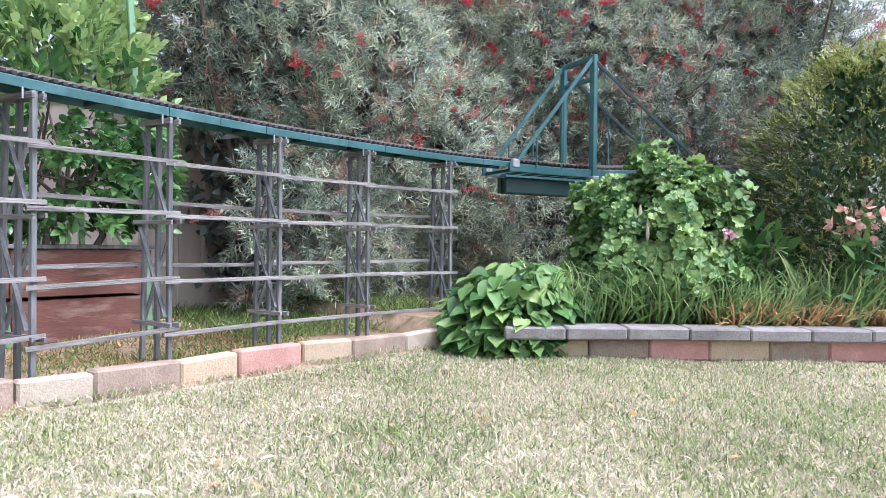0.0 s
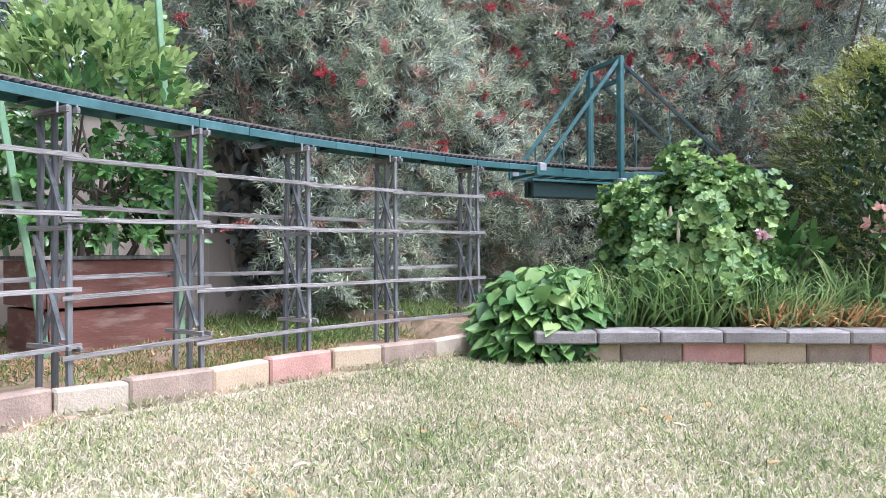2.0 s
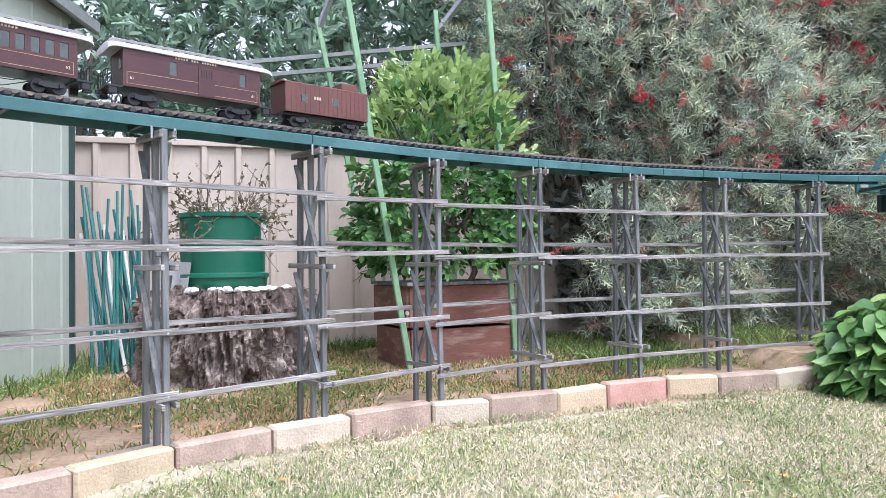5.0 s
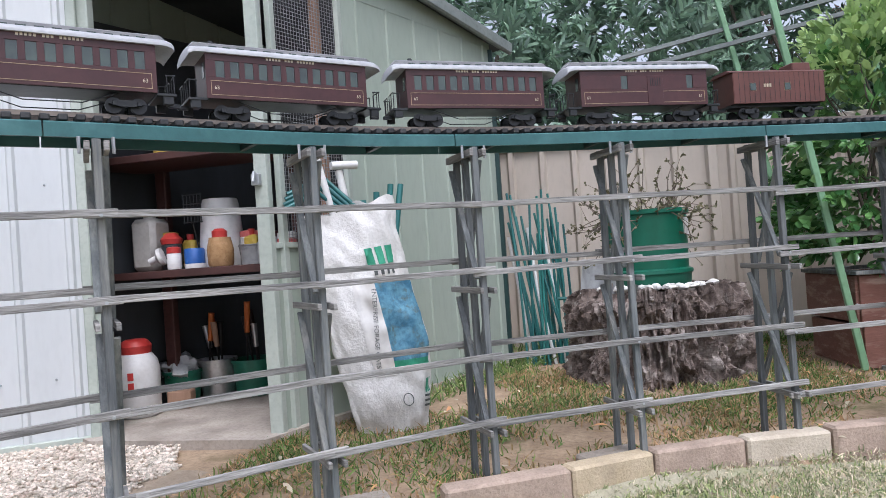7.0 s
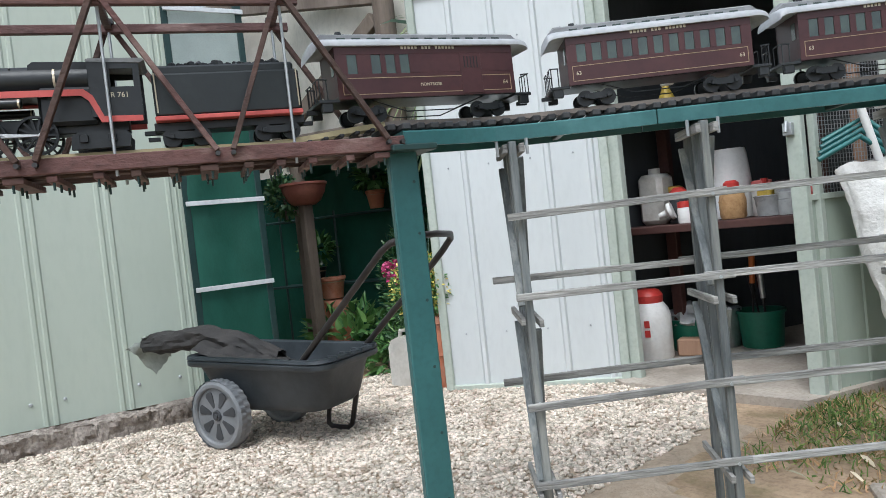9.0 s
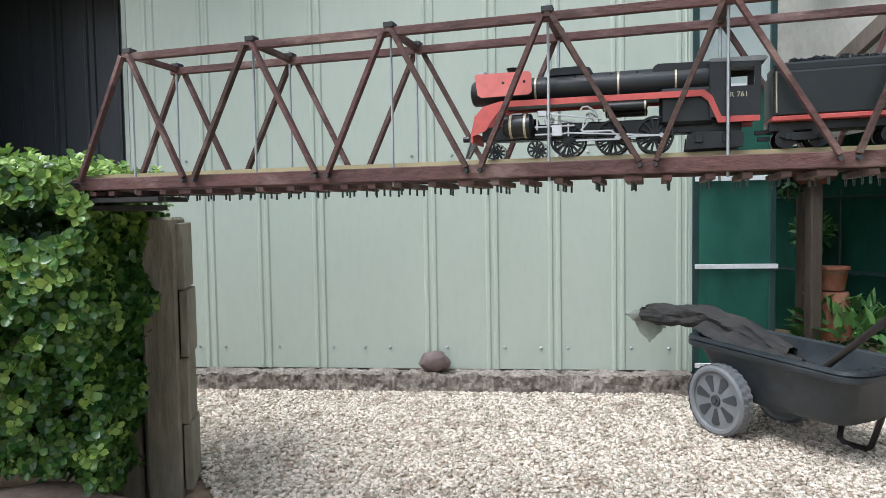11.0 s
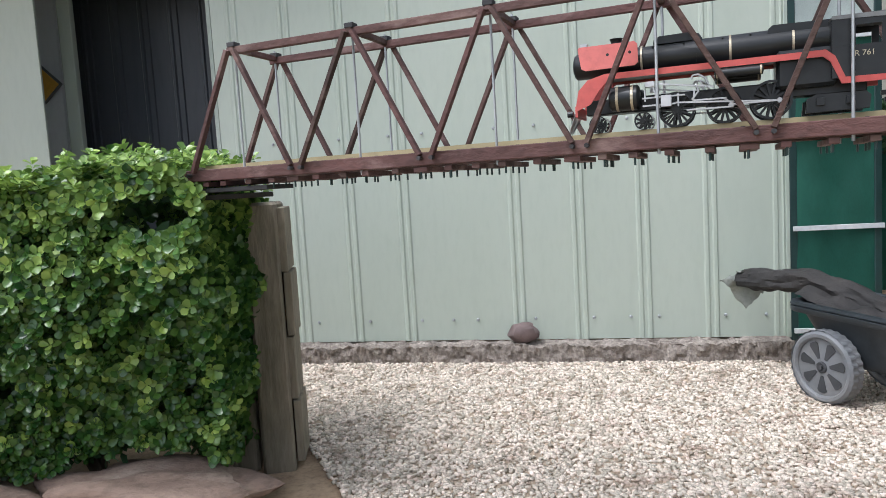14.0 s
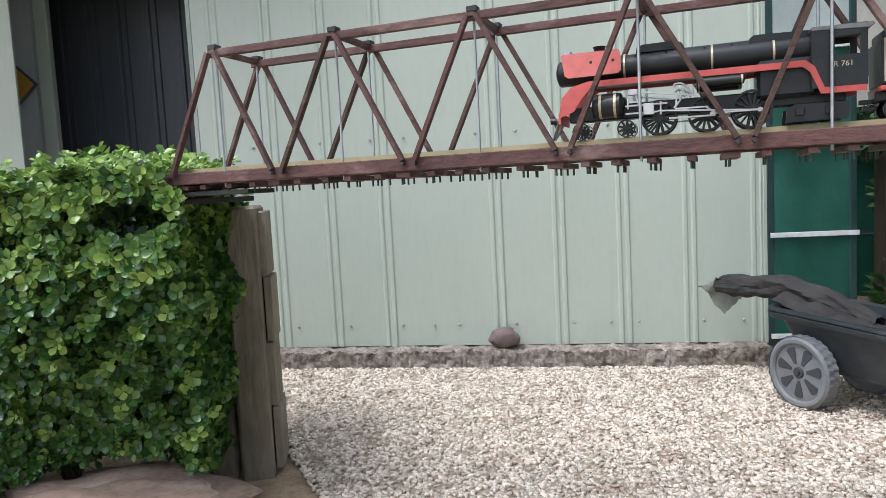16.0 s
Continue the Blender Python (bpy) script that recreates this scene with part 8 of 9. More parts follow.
def bottlebrush_hedge():
    """The tall flowering shrub behind the trestle and the bridge: several bushes grown together."""
    spots = [(2.80, 4.95), (3.40, 4.85), (4.10, 4.75), (4.95, 4.45), (5.65, 3.90), (6.25, 3.20)]
    for i, (cx, cy) in enumerate(spots):
        root = thing("grevillea_bush", (cx, cy, 0.0), "tall grey-green needle-leaved shrub with red brush flowers", "shrub", "flowering shrubs")
        tocam = unit(np.array([1.0 - cx, 0.8 - cy, 0]))
        tips = [(cx + R.normal(0, 0.35), cy + R.normal(0, 0.3), R.uniform(0.8, 2.3)) for _ in range(11)]
        limbs(root, (cx, cy, -0.05), tips, 0.028, BARK)
        base_ang = math.atan2(tocam[1], tocam[0])
        tv, tw = [], []
        # needle-leaved twigs in three depths, paler and rustier at the tips
        for n, r0, r1, ln, wd, pale in ((1450, 0.82, 1.12, 0.080, 0.0038, 0.62), (1350, 0.58, 0.92, 0.080, 0.0038, 0.22), (600, 0.2, 0.6, 0.075, 0.0036, 0.0)):
            ang, z = R.uniform(-1.7, 1.7, n), R.uniform(0.06, 2.75, n)
            rad = (0.70 + 0.10 * np.sin(ang * 3 + i) + 0.12 * np.sin(z * 4 + i * 2)) * R.uniform(r0, r1, n)
            rad *= np.where(z < 0.5, 0.72 + 0.56 * z, 1.0)
            a = base_ang + ang
            pos = np.stack([cx + rad * np.cos(a), cy + rad * np.sin(a), z], -1)
            keep = ~((pos[:, 0] < 2.32 + 0.4 * (pos[:, 1] - 4.0)) & (z < 1.08))
            thin = np.array([noise.noise((p[0] * 2.1, p[1] * 2.1, p[2] * 2.1)) for p in pos])
            keep &= thin > R.uniform(-0.9, -0.3, n)
            pos, a = pos[keep], a[keep]
            n = len(pos)
            outw = np.stack([np.cos(a), np.sin(a), np.full(n, 0.1)], -1)
            way = outw * 0.55 + R.normal(0, 0.55, (n, 3)) + np.array([0, 0, 0.15])
            k = 21
            up = outw + R.normal(0, 0.45, (n, 3)) + np.array([0, 0, 0.5])
            tv.append(sprays(pos, way, up, R.uniform(0.10, 0.24, n), k, ln, wd, NEEDLE, 1.0, True))
            kind = R.uniform(size=n)
            tw.append(np.tile(np.where(kind < pale, 1, np.where(kind > 0.93, 2, 0)), k))
        cloud_part("crown", NEEDLE, root, np.concatenate(tv), [L_BUSH, L_BUSH_TIP, L_BUSH_RUST], np.concatenate(tw))
        # inner leaves, their colour darkened to stand for the shade within
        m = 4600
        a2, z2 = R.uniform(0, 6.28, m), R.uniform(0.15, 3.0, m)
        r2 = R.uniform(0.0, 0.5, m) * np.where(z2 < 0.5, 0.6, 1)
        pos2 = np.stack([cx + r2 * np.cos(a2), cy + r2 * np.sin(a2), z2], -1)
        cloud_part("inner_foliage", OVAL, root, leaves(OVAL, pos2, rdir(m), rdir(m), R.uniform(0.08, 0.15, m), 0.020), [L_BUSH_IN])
        # thin bare twigs
        for _ in range(22):
            a_ = base_ang + R.uniform(-1.2, 1.2)
            p = np.array([cx + 0.45 * math.cos(a_), cy + 0.45 * math.sin(a_), R.uniform(0.5, 2.0)])
            e = p + np.array([math.cos(a_) * 0.3, math.sin(a_) * 0.3, 0.0]) + R.normal(0, 0.16, 3)
            part("twig", Geo().tube([tuple(p), tuple((p + e) / 2 + R.normal(0, 0.03, 3)), tuple(e)], [0.006, 0.005, 0.002], 5), DRY_TWIG, root, world=True)
        # brush flowers, several to a cluster
        nf = (16, 30, 50, 66, 64, 30)[i]
        af = base_ang + R.uniform(-1.25, 1.25, nf)
        zf = R.uniform(0.55, 2.2, nf) if i < 2 else R.uniform(0.75, 2.3, nf)
        for a_, z_ in zip(af, zf):
            rr = (0.70 + 0.10 * math.sin((a_ - base_ang) * 3 + i) + 0.12 * math.sin(z_ * 4 + i * 2)) * R.uniform(0.96, 1.16)
            c = np.array([cx + rr * math.cos(a_), cy + rr * math.sin(a_), z_])
            fv = []
            for _ in range(R.randint(1, 3)):
                axis = unit(R.normal(0, 0.8, 3) + np.array([math.cos(a_) * 0.5, math.sin(a_) * 0.5, -0.35]))
                size, k = R.uniform(0.06, 0.13), 130
                f = R.uniform(0, 1, k)
                d = unit(R.normal(0, 1, (k, 3)) - axis * 0.2)
                d = unit(d - axis * (d @ axis)[:, None] * 0.6)
                fv.append(leaves(NEEDLE, c + axis * (f * size)[:, None], d, rdir(k), R.uniform(0.014, 0.034, k) * (1.1 - 0.5 * f), 0.0015))
                c = c + axis * size * 0.8 + R.normal(0, 0.02, 3)
            faded = R.uniform() < (0.35 if i > 2 else 0.55)
            cloud_part("blossom", NEEDLE, root, np.concatenate(fv), [L_PINKRED if faded else L_RED], None, "faded pink brush flower" if faded else "crimson brush flower")


bottlebrush_hedge()


def oleander():
    for cx, cy, h, w in ((-0.6, 6.0, 2.5, 1.0), (0.6, 5.9, 2.35, 0.95), (1.6, 5.85, 2.6, 0.9), (2.4, 5.7, 2.8, 0.8), (-1.9, 6.2, 2.3, 0.9)):
        root = thing("oleander_tree", (cx, cy, 0.0), "dense dark green narrow-leaved tree behind the fence", "tree", "trees behind the fence")
        limbs(root, (cx, cy, -0.05), [(cx + R.normal(0, w * 0.5), cy + R.normal(0, 0.3), R.uniform(1.0, h)) for _ in range(8)], 0.045, BARK)
        n = 950
        a, z = R.uniform(0, 6.28, n), R.uniform(0.7, h + 0.3, n)
        r = w * (0.75 + 0.25 * np.sin(a * 4 + z * 3)) * np.sqrt(R.uniform(0.15, 1.0, n)) * np.where(z > h, 0.6, 1)
        pos = np.stack([cx + r * np.cos(a), cy + 0.8 * r * np.sin(a), z], -1)
        way = unit(np.stack([np.cos(a), np.sin(a), np.full(n, 0.5)], -1) + R.normal(0, 0.5, (n, 3)))
        v = sprays(pos, way, rdir(n) + np.array([0, 0, 0.8]), R.uniform(0.12, 0.2, n), 11, 0.13, 0.011, STRAP, 0.9)
        cloud_part("crown", STRAP, root, v, [L_OLEANDER])


oleander()


def lemon_tree():
    root = thing("lemon_tree", (1.60, 4.28, 0.37), "leafy citrus tree with yellow-green shoots in a planter", "tree")
    tips = [(1.60 + R.normal(0, 0.22), 4.25 + R.normal(0, 0.15), R.uniform(0.8, 1.4)) for _ in range(10)]
    for x in (1.52, 1.60, 1.70):
        limbs(root, (x, 4.27, 0.35), [(x + R.normal(0, 0.05), 4.27, 0.85)], 0.018, BARK, 0.02, "trunk")
    limbs(root, (1.60, 4.27, 0.6), tips, 0.010, BARK, 0.04)
    n = 620
    z = R.uniform(0.48, 1.46, n)
    a = R.uniform(0, 6.28, n)
    prof = np.interp(z, [0.45, 0.6, 0.85, 1.1, 1.3, 1.5], [0.30, 0.42, 0.44, 0.40, 0.34, 0.2])
    r = prof * np.sqrt(R.uniform(0.2, 1, n))
    pos = np.stack([1.58 + r * np.cos(a), 4.27 + 0.75 * r * np.sin(a), z], -1)
    way = unit(np.stack([np.cos(a), np.sin(a), np.where(z > 1.05, 1.4, -0.1)], -1) + R.normal(0, 0.35, (n, 3)))
    v = sprays(pos, way, rdir(n) + np.array([0, 0, 1.0]), R.uniform(0.08, 0.16, n), 9, 0.080, 0.0145, LAUREL, 0.75, True)
    which = np.tile((z + R.normal(0, 0.12, n) > 1.12).astype(int), 9)
    cloud_part("crown", LAUREL, root, v, [L_LEMON, L_LEMON_NEW], which)


lemon_tree()


def clipped_hedge():
    root = thing("clipped_hedge", (-1.75, -0.8, 0.08), "dense clipped hedge with glossy rounded green leaves", "hedge")
    stems = [(-1.95 + R.normal(0, 0.06), -0.55 - 0.28 * k, 0.8) for k in range(6)]
    for x, y, z in stems:
        limbs(root, (x, y, 0.0), [(x + R.normal(0, 0.1), y + R.normal(0, 0.1), z) for _ in range(3)], 0.014, BARK, 0.03, "stem")
    n = 10500

    def front(y, z):
        """The hedge's near face leans out over its foot."""
        return np.interp(z, [0.05, 0.3, 0.6, 0.95], [-1.72, -1.60, -1.50, -1.50]) + 0.05 * np.sin(y * 5 + 1) * np.sin(z * 7) + 0.03 * np.sin(y * 13 + z * 9)
    y = R.uniform(-2.3, -0.28, n)
    z = R.uniform(0.08, 0.90, n)
    z = np.maximum(z, np.interp(y, [-1.4, -0.9, -0.45], [0.10, 0.12, 0.18]) + R.uniform(0, 0.05, n))
    edge = np.interp(z, [0.0, 0.12, 0.45, 0.7, 0.85, 0.95], [-0.43, -0.37, -0.325, -0.31, -0.345, -0.41]) + 0.02 * np.sin(z * 25)
    y = np.minimum(y, edge - np.abs(R.normal(0, 0.02, n)))
    x = front(y, z) - np.abs(R.normal(0, 0.065, n)) - 0.05 * np.clip(np.sin(y * 23 + 2 * np.sin(z * 17)) * np.sin(z * 27 + 1.5 * np.sin(y * 19)), 0, 1)
    top = R.uniform(size=n) < 0.30
    z = np.where(top, 0.875 + R.normal(0, 0.02, n) + 0.025 * np.sin(y * 9), z)
    x = np.where(top, R.uniform(-2.25, -1.47, n), x)
    side = R.uniform(size=n) < 0.12
    x = np.where(side & ~top, front(y, z) - R.uniform(0.0, 0.45, n), x)
    y = np.where(side & ~top, edge - np.abs(R.normal(0, 0.02, n)), y)
    gap = ((y + 0.42) / 0.09) ** 2 + ((z - 0.785) / 0.042) ** 2 < 1
    x = np.where(gap & ~top, x - 0.22, x)
    outw = np.where(top[:, None], np.array([0.25, 0.05, 1.0]), np.array([1.0, 0.15, 0.35]))
    way = unit(outw + R.normal(0, 0.30, (n, 3)))
    pos = np.stack([x, y, z], -1)
    # rosettes of five or six rounded leaves at each shoot tip
    vs, ws = [], []
    ref = rdir(n)
    tip = R.uniform(size=n)
    u = unit(np.cross(way, ref))
    w = np.cross(way, u)
    for k in range(6):
        a = 2 * math.pi * k / 6 + (k % 2) * 0.3
        spread = 0.95 if k % 2 else 0.6
        d = way * (0.75 - spread * 0.6) + (u * math.cos(a) + w * math.sin(a)) * spread
        base = pos + way * (0.008 if k % 2 == 0 else 0.0)
        vs.append(leaves(ROUND, base, d, way, R.uniform(0.019, 0.029, n), R.uniform(0.0076, 0.0112, n)))
        ws.append(((z > 0.62) & (tip < (z - 0.58) * 2.7)) | (tip < 0.13))
    cloud_part("foliage", ROUND, root, np.concatenate(vs), [L_HEDGE, L_HEDGE_TIP], np.concatenate(ws).astype(int))
    # darker leaves inside put the hedge's inner shade into colour
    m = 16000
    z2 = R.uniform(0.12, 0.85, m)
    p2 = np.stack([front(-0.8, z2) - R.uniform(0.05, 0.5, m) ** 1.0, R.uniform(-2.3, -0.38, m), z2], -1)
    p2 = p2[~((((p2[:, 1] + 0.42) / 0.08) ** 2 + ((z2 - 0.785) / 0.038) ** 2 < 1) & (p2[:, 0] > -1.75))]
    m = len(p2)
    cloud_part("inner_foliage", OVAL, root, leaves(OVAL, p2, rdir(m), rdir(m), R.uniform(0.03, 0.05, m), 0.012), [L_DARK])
    # rocks along its foot
    for x, y, s, sd in ((-1.665, -0.60, (0.13, 0.30, 0.085), 2), (-1.62, -1.02, (0.12, 0.18, 0.07), 5), (-1.62, -1.36, (0.13, 0.17, 0.07), 8), (-1.60, -1.70, (0.12, 0.18, 0.07), 11)):
        g = Geo().ball(s, Matrix.Translation((x, y, 0.045)), 44, 26, 0.42, sd)
        single("edging_rock", g, STONE, "flat brown rock edging the hedge", "rock", "hedge rocks", smooth=True, loc=(x, y, 0.0))


clipped_hedge()


def bed_plants():
    # rounded scalloped leaves in a mound
    root = thing("geranium_mound", (3.95, 2.75, 0.06), "mound of fresh green scalloped geranium leaves", "plant")
    n = 3300
    d = rdir(n)
    d[:, 2] = np.abs(d[:, 2])
    c, s3 = np.array([4.02, 2.80, 0.22]), np.array([0.47, 0.47, 0.63])
    lump = 1 + 0.24 * np.sin(d[:, 0] * 9 + 1) * np.sin(d[:, 1] * 7) + 0.06 * np.sin(d[:, 2] * 13)
    pos = c + d * s3 * (lump * R.uniform(0.82, 1.02, n))[:, None]
    pos[:, 2] = np.maximum(pos[:, 2], 0.08)
    side = unit(np.cross(d, rdir(n)))
    up = unit(d + np.array([-0.2, -0.2, 0.55]) + R.normal(0, 0.55, (n, 3)))
    sz = R.uniform(0.04, 0.078, n)
    cloud_part("leaves", SCALLOP, root, leaves(SCALLOP, pos - side * 0.03, side, up, sz, sz * 0.52), [L_GERANIUM, L_SQUASH], (R.uniform(size=n) < 0.25).astype(int))
    # dark filling leaves, coloured for the shade under the mound
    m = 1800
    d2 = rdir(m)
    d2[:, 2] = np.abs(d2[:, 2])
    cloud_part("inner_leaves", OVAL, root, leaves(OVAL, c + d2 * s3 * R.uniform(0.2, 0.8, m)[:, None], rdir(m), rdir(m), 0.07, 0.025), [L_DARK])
    for k in range(12):
        a = R.uniform(0, 6.28)
        q = (4.02 + 0.3 * math.cos(a), 2.80 + 0.3 * math.sin(a))
        part("stem", Geo().tube([(4.02 + 0.1 * math.cos(a), 2.8 + 0.1 * math.sin(a), 0.05), (*q, R.uniform(0.3, 0.7))], 0.006, 5), L_GRASS, root, world=True)
    fl = np.array([3.95, 2.38, 0.50])
    k = 26
    cloud_part("flower", ROUND, root, leaves(ROUND, fl + R.normal(0, 0.014, (k, 3)), rdir(k) + np.array([0, 0, 0.6]), rdir(k), 0.025, 0.010), [leaf_mat("pale_pink_petal", (0.72, 0.42, 0.50), (0.8, 0.55, 0.62))])
    # heart shaped leaves spilling over the block edging
    root = thing("violet_clump", (3.12, 2.98, 0.0), "clump of broad heart-shaped green leaves spilling over blocks", "plant")
    n = 1300
    d = rdir(n)
    d[:, 2] = np.abs(d[:, 2])
    c, s3 = np.array([3.24, 3.02, -0.02]), np.array([0.38, 0.33, 0.38])
    pos = c + d * s3 * R.uniform(0.78, 1.03, n)[:, None]
    pos[:, 2] = np.maximum(pos[:, 2], -0.02)
    outw = unit(d * np.array([0.9, 0.9, 0.1]) + np.array([-0.25, -0.25, -0.6]) + R.normal(0, 0.45, (n, 3)))
    up = unit(d * 0.8 + np.array([-0.3, -0.3, 0.8]) + R.normal(0, 0.35, (n, 3)))
    sz = R.uniform(0.045, 0.105, n)
    cloud_part("leaves", HEART, root, leaves(HEART, pos, outw, up, sz, sz * 0.42), [L_SQUASH, L_GERANIUM], (R.uniform(size=n) < 0.3).astype(int))
    # deep green under the clump stands in for shade between its leaves
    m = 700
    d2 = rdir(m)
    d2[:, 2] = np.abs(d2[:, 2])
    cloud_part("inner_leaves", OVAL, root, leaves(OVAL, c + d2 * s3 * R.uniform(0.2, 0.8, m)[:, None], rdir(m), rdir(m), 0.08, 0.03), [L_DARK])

    def tuft(name, x, y, n, h, spread, wid, mats, label, z=0.05, which=None, droop=0.35, cat="grass tuft"):
        root = thing(name, (x, y, z), label, cat)
        a, r = R.uniform(0, 6.28, n), np.sqrt(R.uniform(0, 1, n)) * spread
        b = np.stack([x + r * np.cos(a), y + r * np.sin(a), np.full(n, z)], -1)
        w = unit(np.stack([np.cos(a) * 0.45, np.sin(a) * 0.45, np.ones(n)], -1) + R.normal(0, 0.22, (n, 3)))
        pts = leaves(STRAP, b, w, unit(np.cross(w, rdir(n))), R.uniform(0.6, 1.1, n) * h, wid, droop)
        cloud_part("foliage", STRAP, root, pts, mats, which if which is not None else (R.uniform(size=n) < 0.3).astype(int) if len(mats) > 1 else None)
        return root
    line = np.array([(3.30, 2.86), (5.3, 1.25)])
    for k in range(17):
        f = k / 16
        q = line[0] + (line[1] - line[0]) * f + R.normal(0, 0.03, 2) + np.array([0.03, 0.05])
        if 0.40 < f < 0.72 and k % 2:
            continue
        tuft("grass_clump", q[0], q[1], 210, R.uniform(0.30, 0.48), 0.12, 0.0042, [L_GRASS, L_LAWN], "tall green strappy grass in the garden bed", droop=0.16)
    for x, y in ((4.02, 2.24), (4.12, 2.17), (4.22, 2.09), (4.32, 2.02), (4.42, 1.93), (3.9, 2.33)):
        tuft("sedge_clump", x + 0.02, y + 0.03, 720, 0.22, 0.105, 0.0046, [L_SEDGE, L_LAWN], "low rusty orange and green sedge tuft", 0.05, droop=0.25)
    root = tuft("flowering_grass", 3.66, 2.64, 12, 0.55, 0.03, 0.003, [L_LAWN], "thin seeding grass stalks")
    for x, y, z in ((3.66, 2.66, 0.56), (3.66, 2.62, 0.50), (3.63, 2.60, 0.46)):
        part("seed_head", Geo().lathe([(0.002, 0), (0.008, 0.015), (0.009, 0.04), (0.003, 0.07)], 8, Matrix.Translation((x, y, z))), L_STRAW, root, smooth=True, world=True)
    # pink lilies
    root = thing("alstroemeria", (4.31, 1.99, 0.05), "tall lily with a cluster of salmon pink flowers", "flower")
    top = np.array([4.29, 1.96, 0.56])
    for k in range(4):
        q = top + R.normal(0, 0.04, 3)
        part("stem", Geo().tube([(4.31 + R.normal(0, 0.02), 1.99, 0.04), (4.31, 1.99, 0.3), tuple(q)], 0.0045, 5), L_GRASS, root, world=True)
    n = 90
    f = R.uniform(0.1, 1.05, n)
    b = np.stack([4.31 - 0.03 * f, 1.99 - 0.03 * f, 0.05 + 0.56 * f], -1) + R.normal(0, 0.03, (n, 3))
    cloud_part("leaves", OVAL, root, leaves(OVAL, b, rdir(n) + np.array([0, 0, 0.3]), rdir(n) + np.array([0, 0, 1]), 0.10, 0.014), [L_SQUASH])
    n = 96
    cc = top + np.array([R.normal(0, 0.05, 16), R.normal(0, 0.05, 16), R.normal(0, 0.035, 16)]).T
    b = np.repeat(cc, 6, 0)
    d = rdir(n) + np.repeat(unit(cc - top + np.array([-0.03, -0.04, 0.02])), 6, 0) * 0.9
    cloud_part("petals", OVAL, root, leaves(OVAL, b, d, rdir(n), 0.045, 0.012), [L_PETAL], None, "salmon pink petals")
    root = thing("broadleaf_shrub", (4.22, 2.42, 0.06), "leafy green shrub beside the geranium mound", "shrub")
    n = 170
    dd = rdir(n)
    dd[:, 2] = np.abs(dd[:, 2])
    b = np.array([4.24, 2.40, 0.16]) + dd * np.array([0.20, 0.20, 0.40]) * R.uniform(0.55, 1, n)[:, None]
    cloud_part("leaves", OVAL, root, leaves(OVAL, b, dd + np.array([-0.2, -0.2, -0.1]) + R.normal(0, 0.4, (n, 3)), dd + np.array([0, 0, 1.0]), R.uniform(0.08, 0.13, n), 0.022), [L_SQUASH])
    for k in range(5):
        a_ = R.uniform(0, 6.28)
        part("stem", Geo().tube([(4.24, 2.40, 0.04), (4.24 + 0.12 * math.cos(a_), 2.40 + 0.12 * math.sin(a_), 0.45)], 0.005, 5), BARK, root, world=True)
    # conifer
    root = thing("golden_conifer", (4.95, 2.15, 0.0), "bushy golden green conifer", "conifer")
    limbs(root, (4.95, 2.15, 0), [(4.95, 2.15, 1.4)], 0.04, BARK, 0.02, "trunk")
    n = 3600
    a, z = R.uniform(0, 6.28, n), R.uniform(0.1, 1.46, n)
    r = np.interp(z, [0.1, 0.35, 0.75, 1.05, 1.25, 1.48], [0.42, 0.58, 0.66, 0.58, 0.38, 0.08]) * (0.9 + 0.10 * np.sin(5 * a + z * 6) + 0.08 * np.sin(11 * a + z * 17)) * R.uniform(0.72, 1.05, n)
    pos = np.stack([4.95 + r * np.cos(a), 2.15 + r * np.sin(a), z], -1)
    way = unit(np.stack([np.cos(a), np.sin(a), np.full(n, 0.55)], -1) + R.normal(0, 0.35, (n, 3)))
    v = sprays(pos, way, rdir(n), R.uniform(0.07, 0.15, n), 14, 0.034, 0.0034, NEEDLE, 0.6, True)
    cloud_part("crown", NEEDLE, root, v, [L_CONIFER, L_CONIFER_TIP], np.tile((z + R.normal(0, 0.22, n) > 1.24).astype(int) | (R.uniform(size=n) < 0.16), 14))
    # dark core leaves paint the shade inside the conifer
    m = 3000
    a2, z2 = R.uniform(0, 6.28, m), R.uniform(0.1, 1.4, m)
    r2 = np.interp(z2, [0.1, 0.9, 1.5], [0.42, 0.42, 0.1]) * np.sqrt(R.uniform(0, 1, m))
    cloud_part("inner_foliage", OVAL, root, leaves(OVAL, np.stack([4.95 + r2 * np.cos(a2), 2.15 + r2 * np.sin(a2), z2], -1), rdir(m), rdir(m), 0.06, 0.015), [L_DARK])


bed_plants()


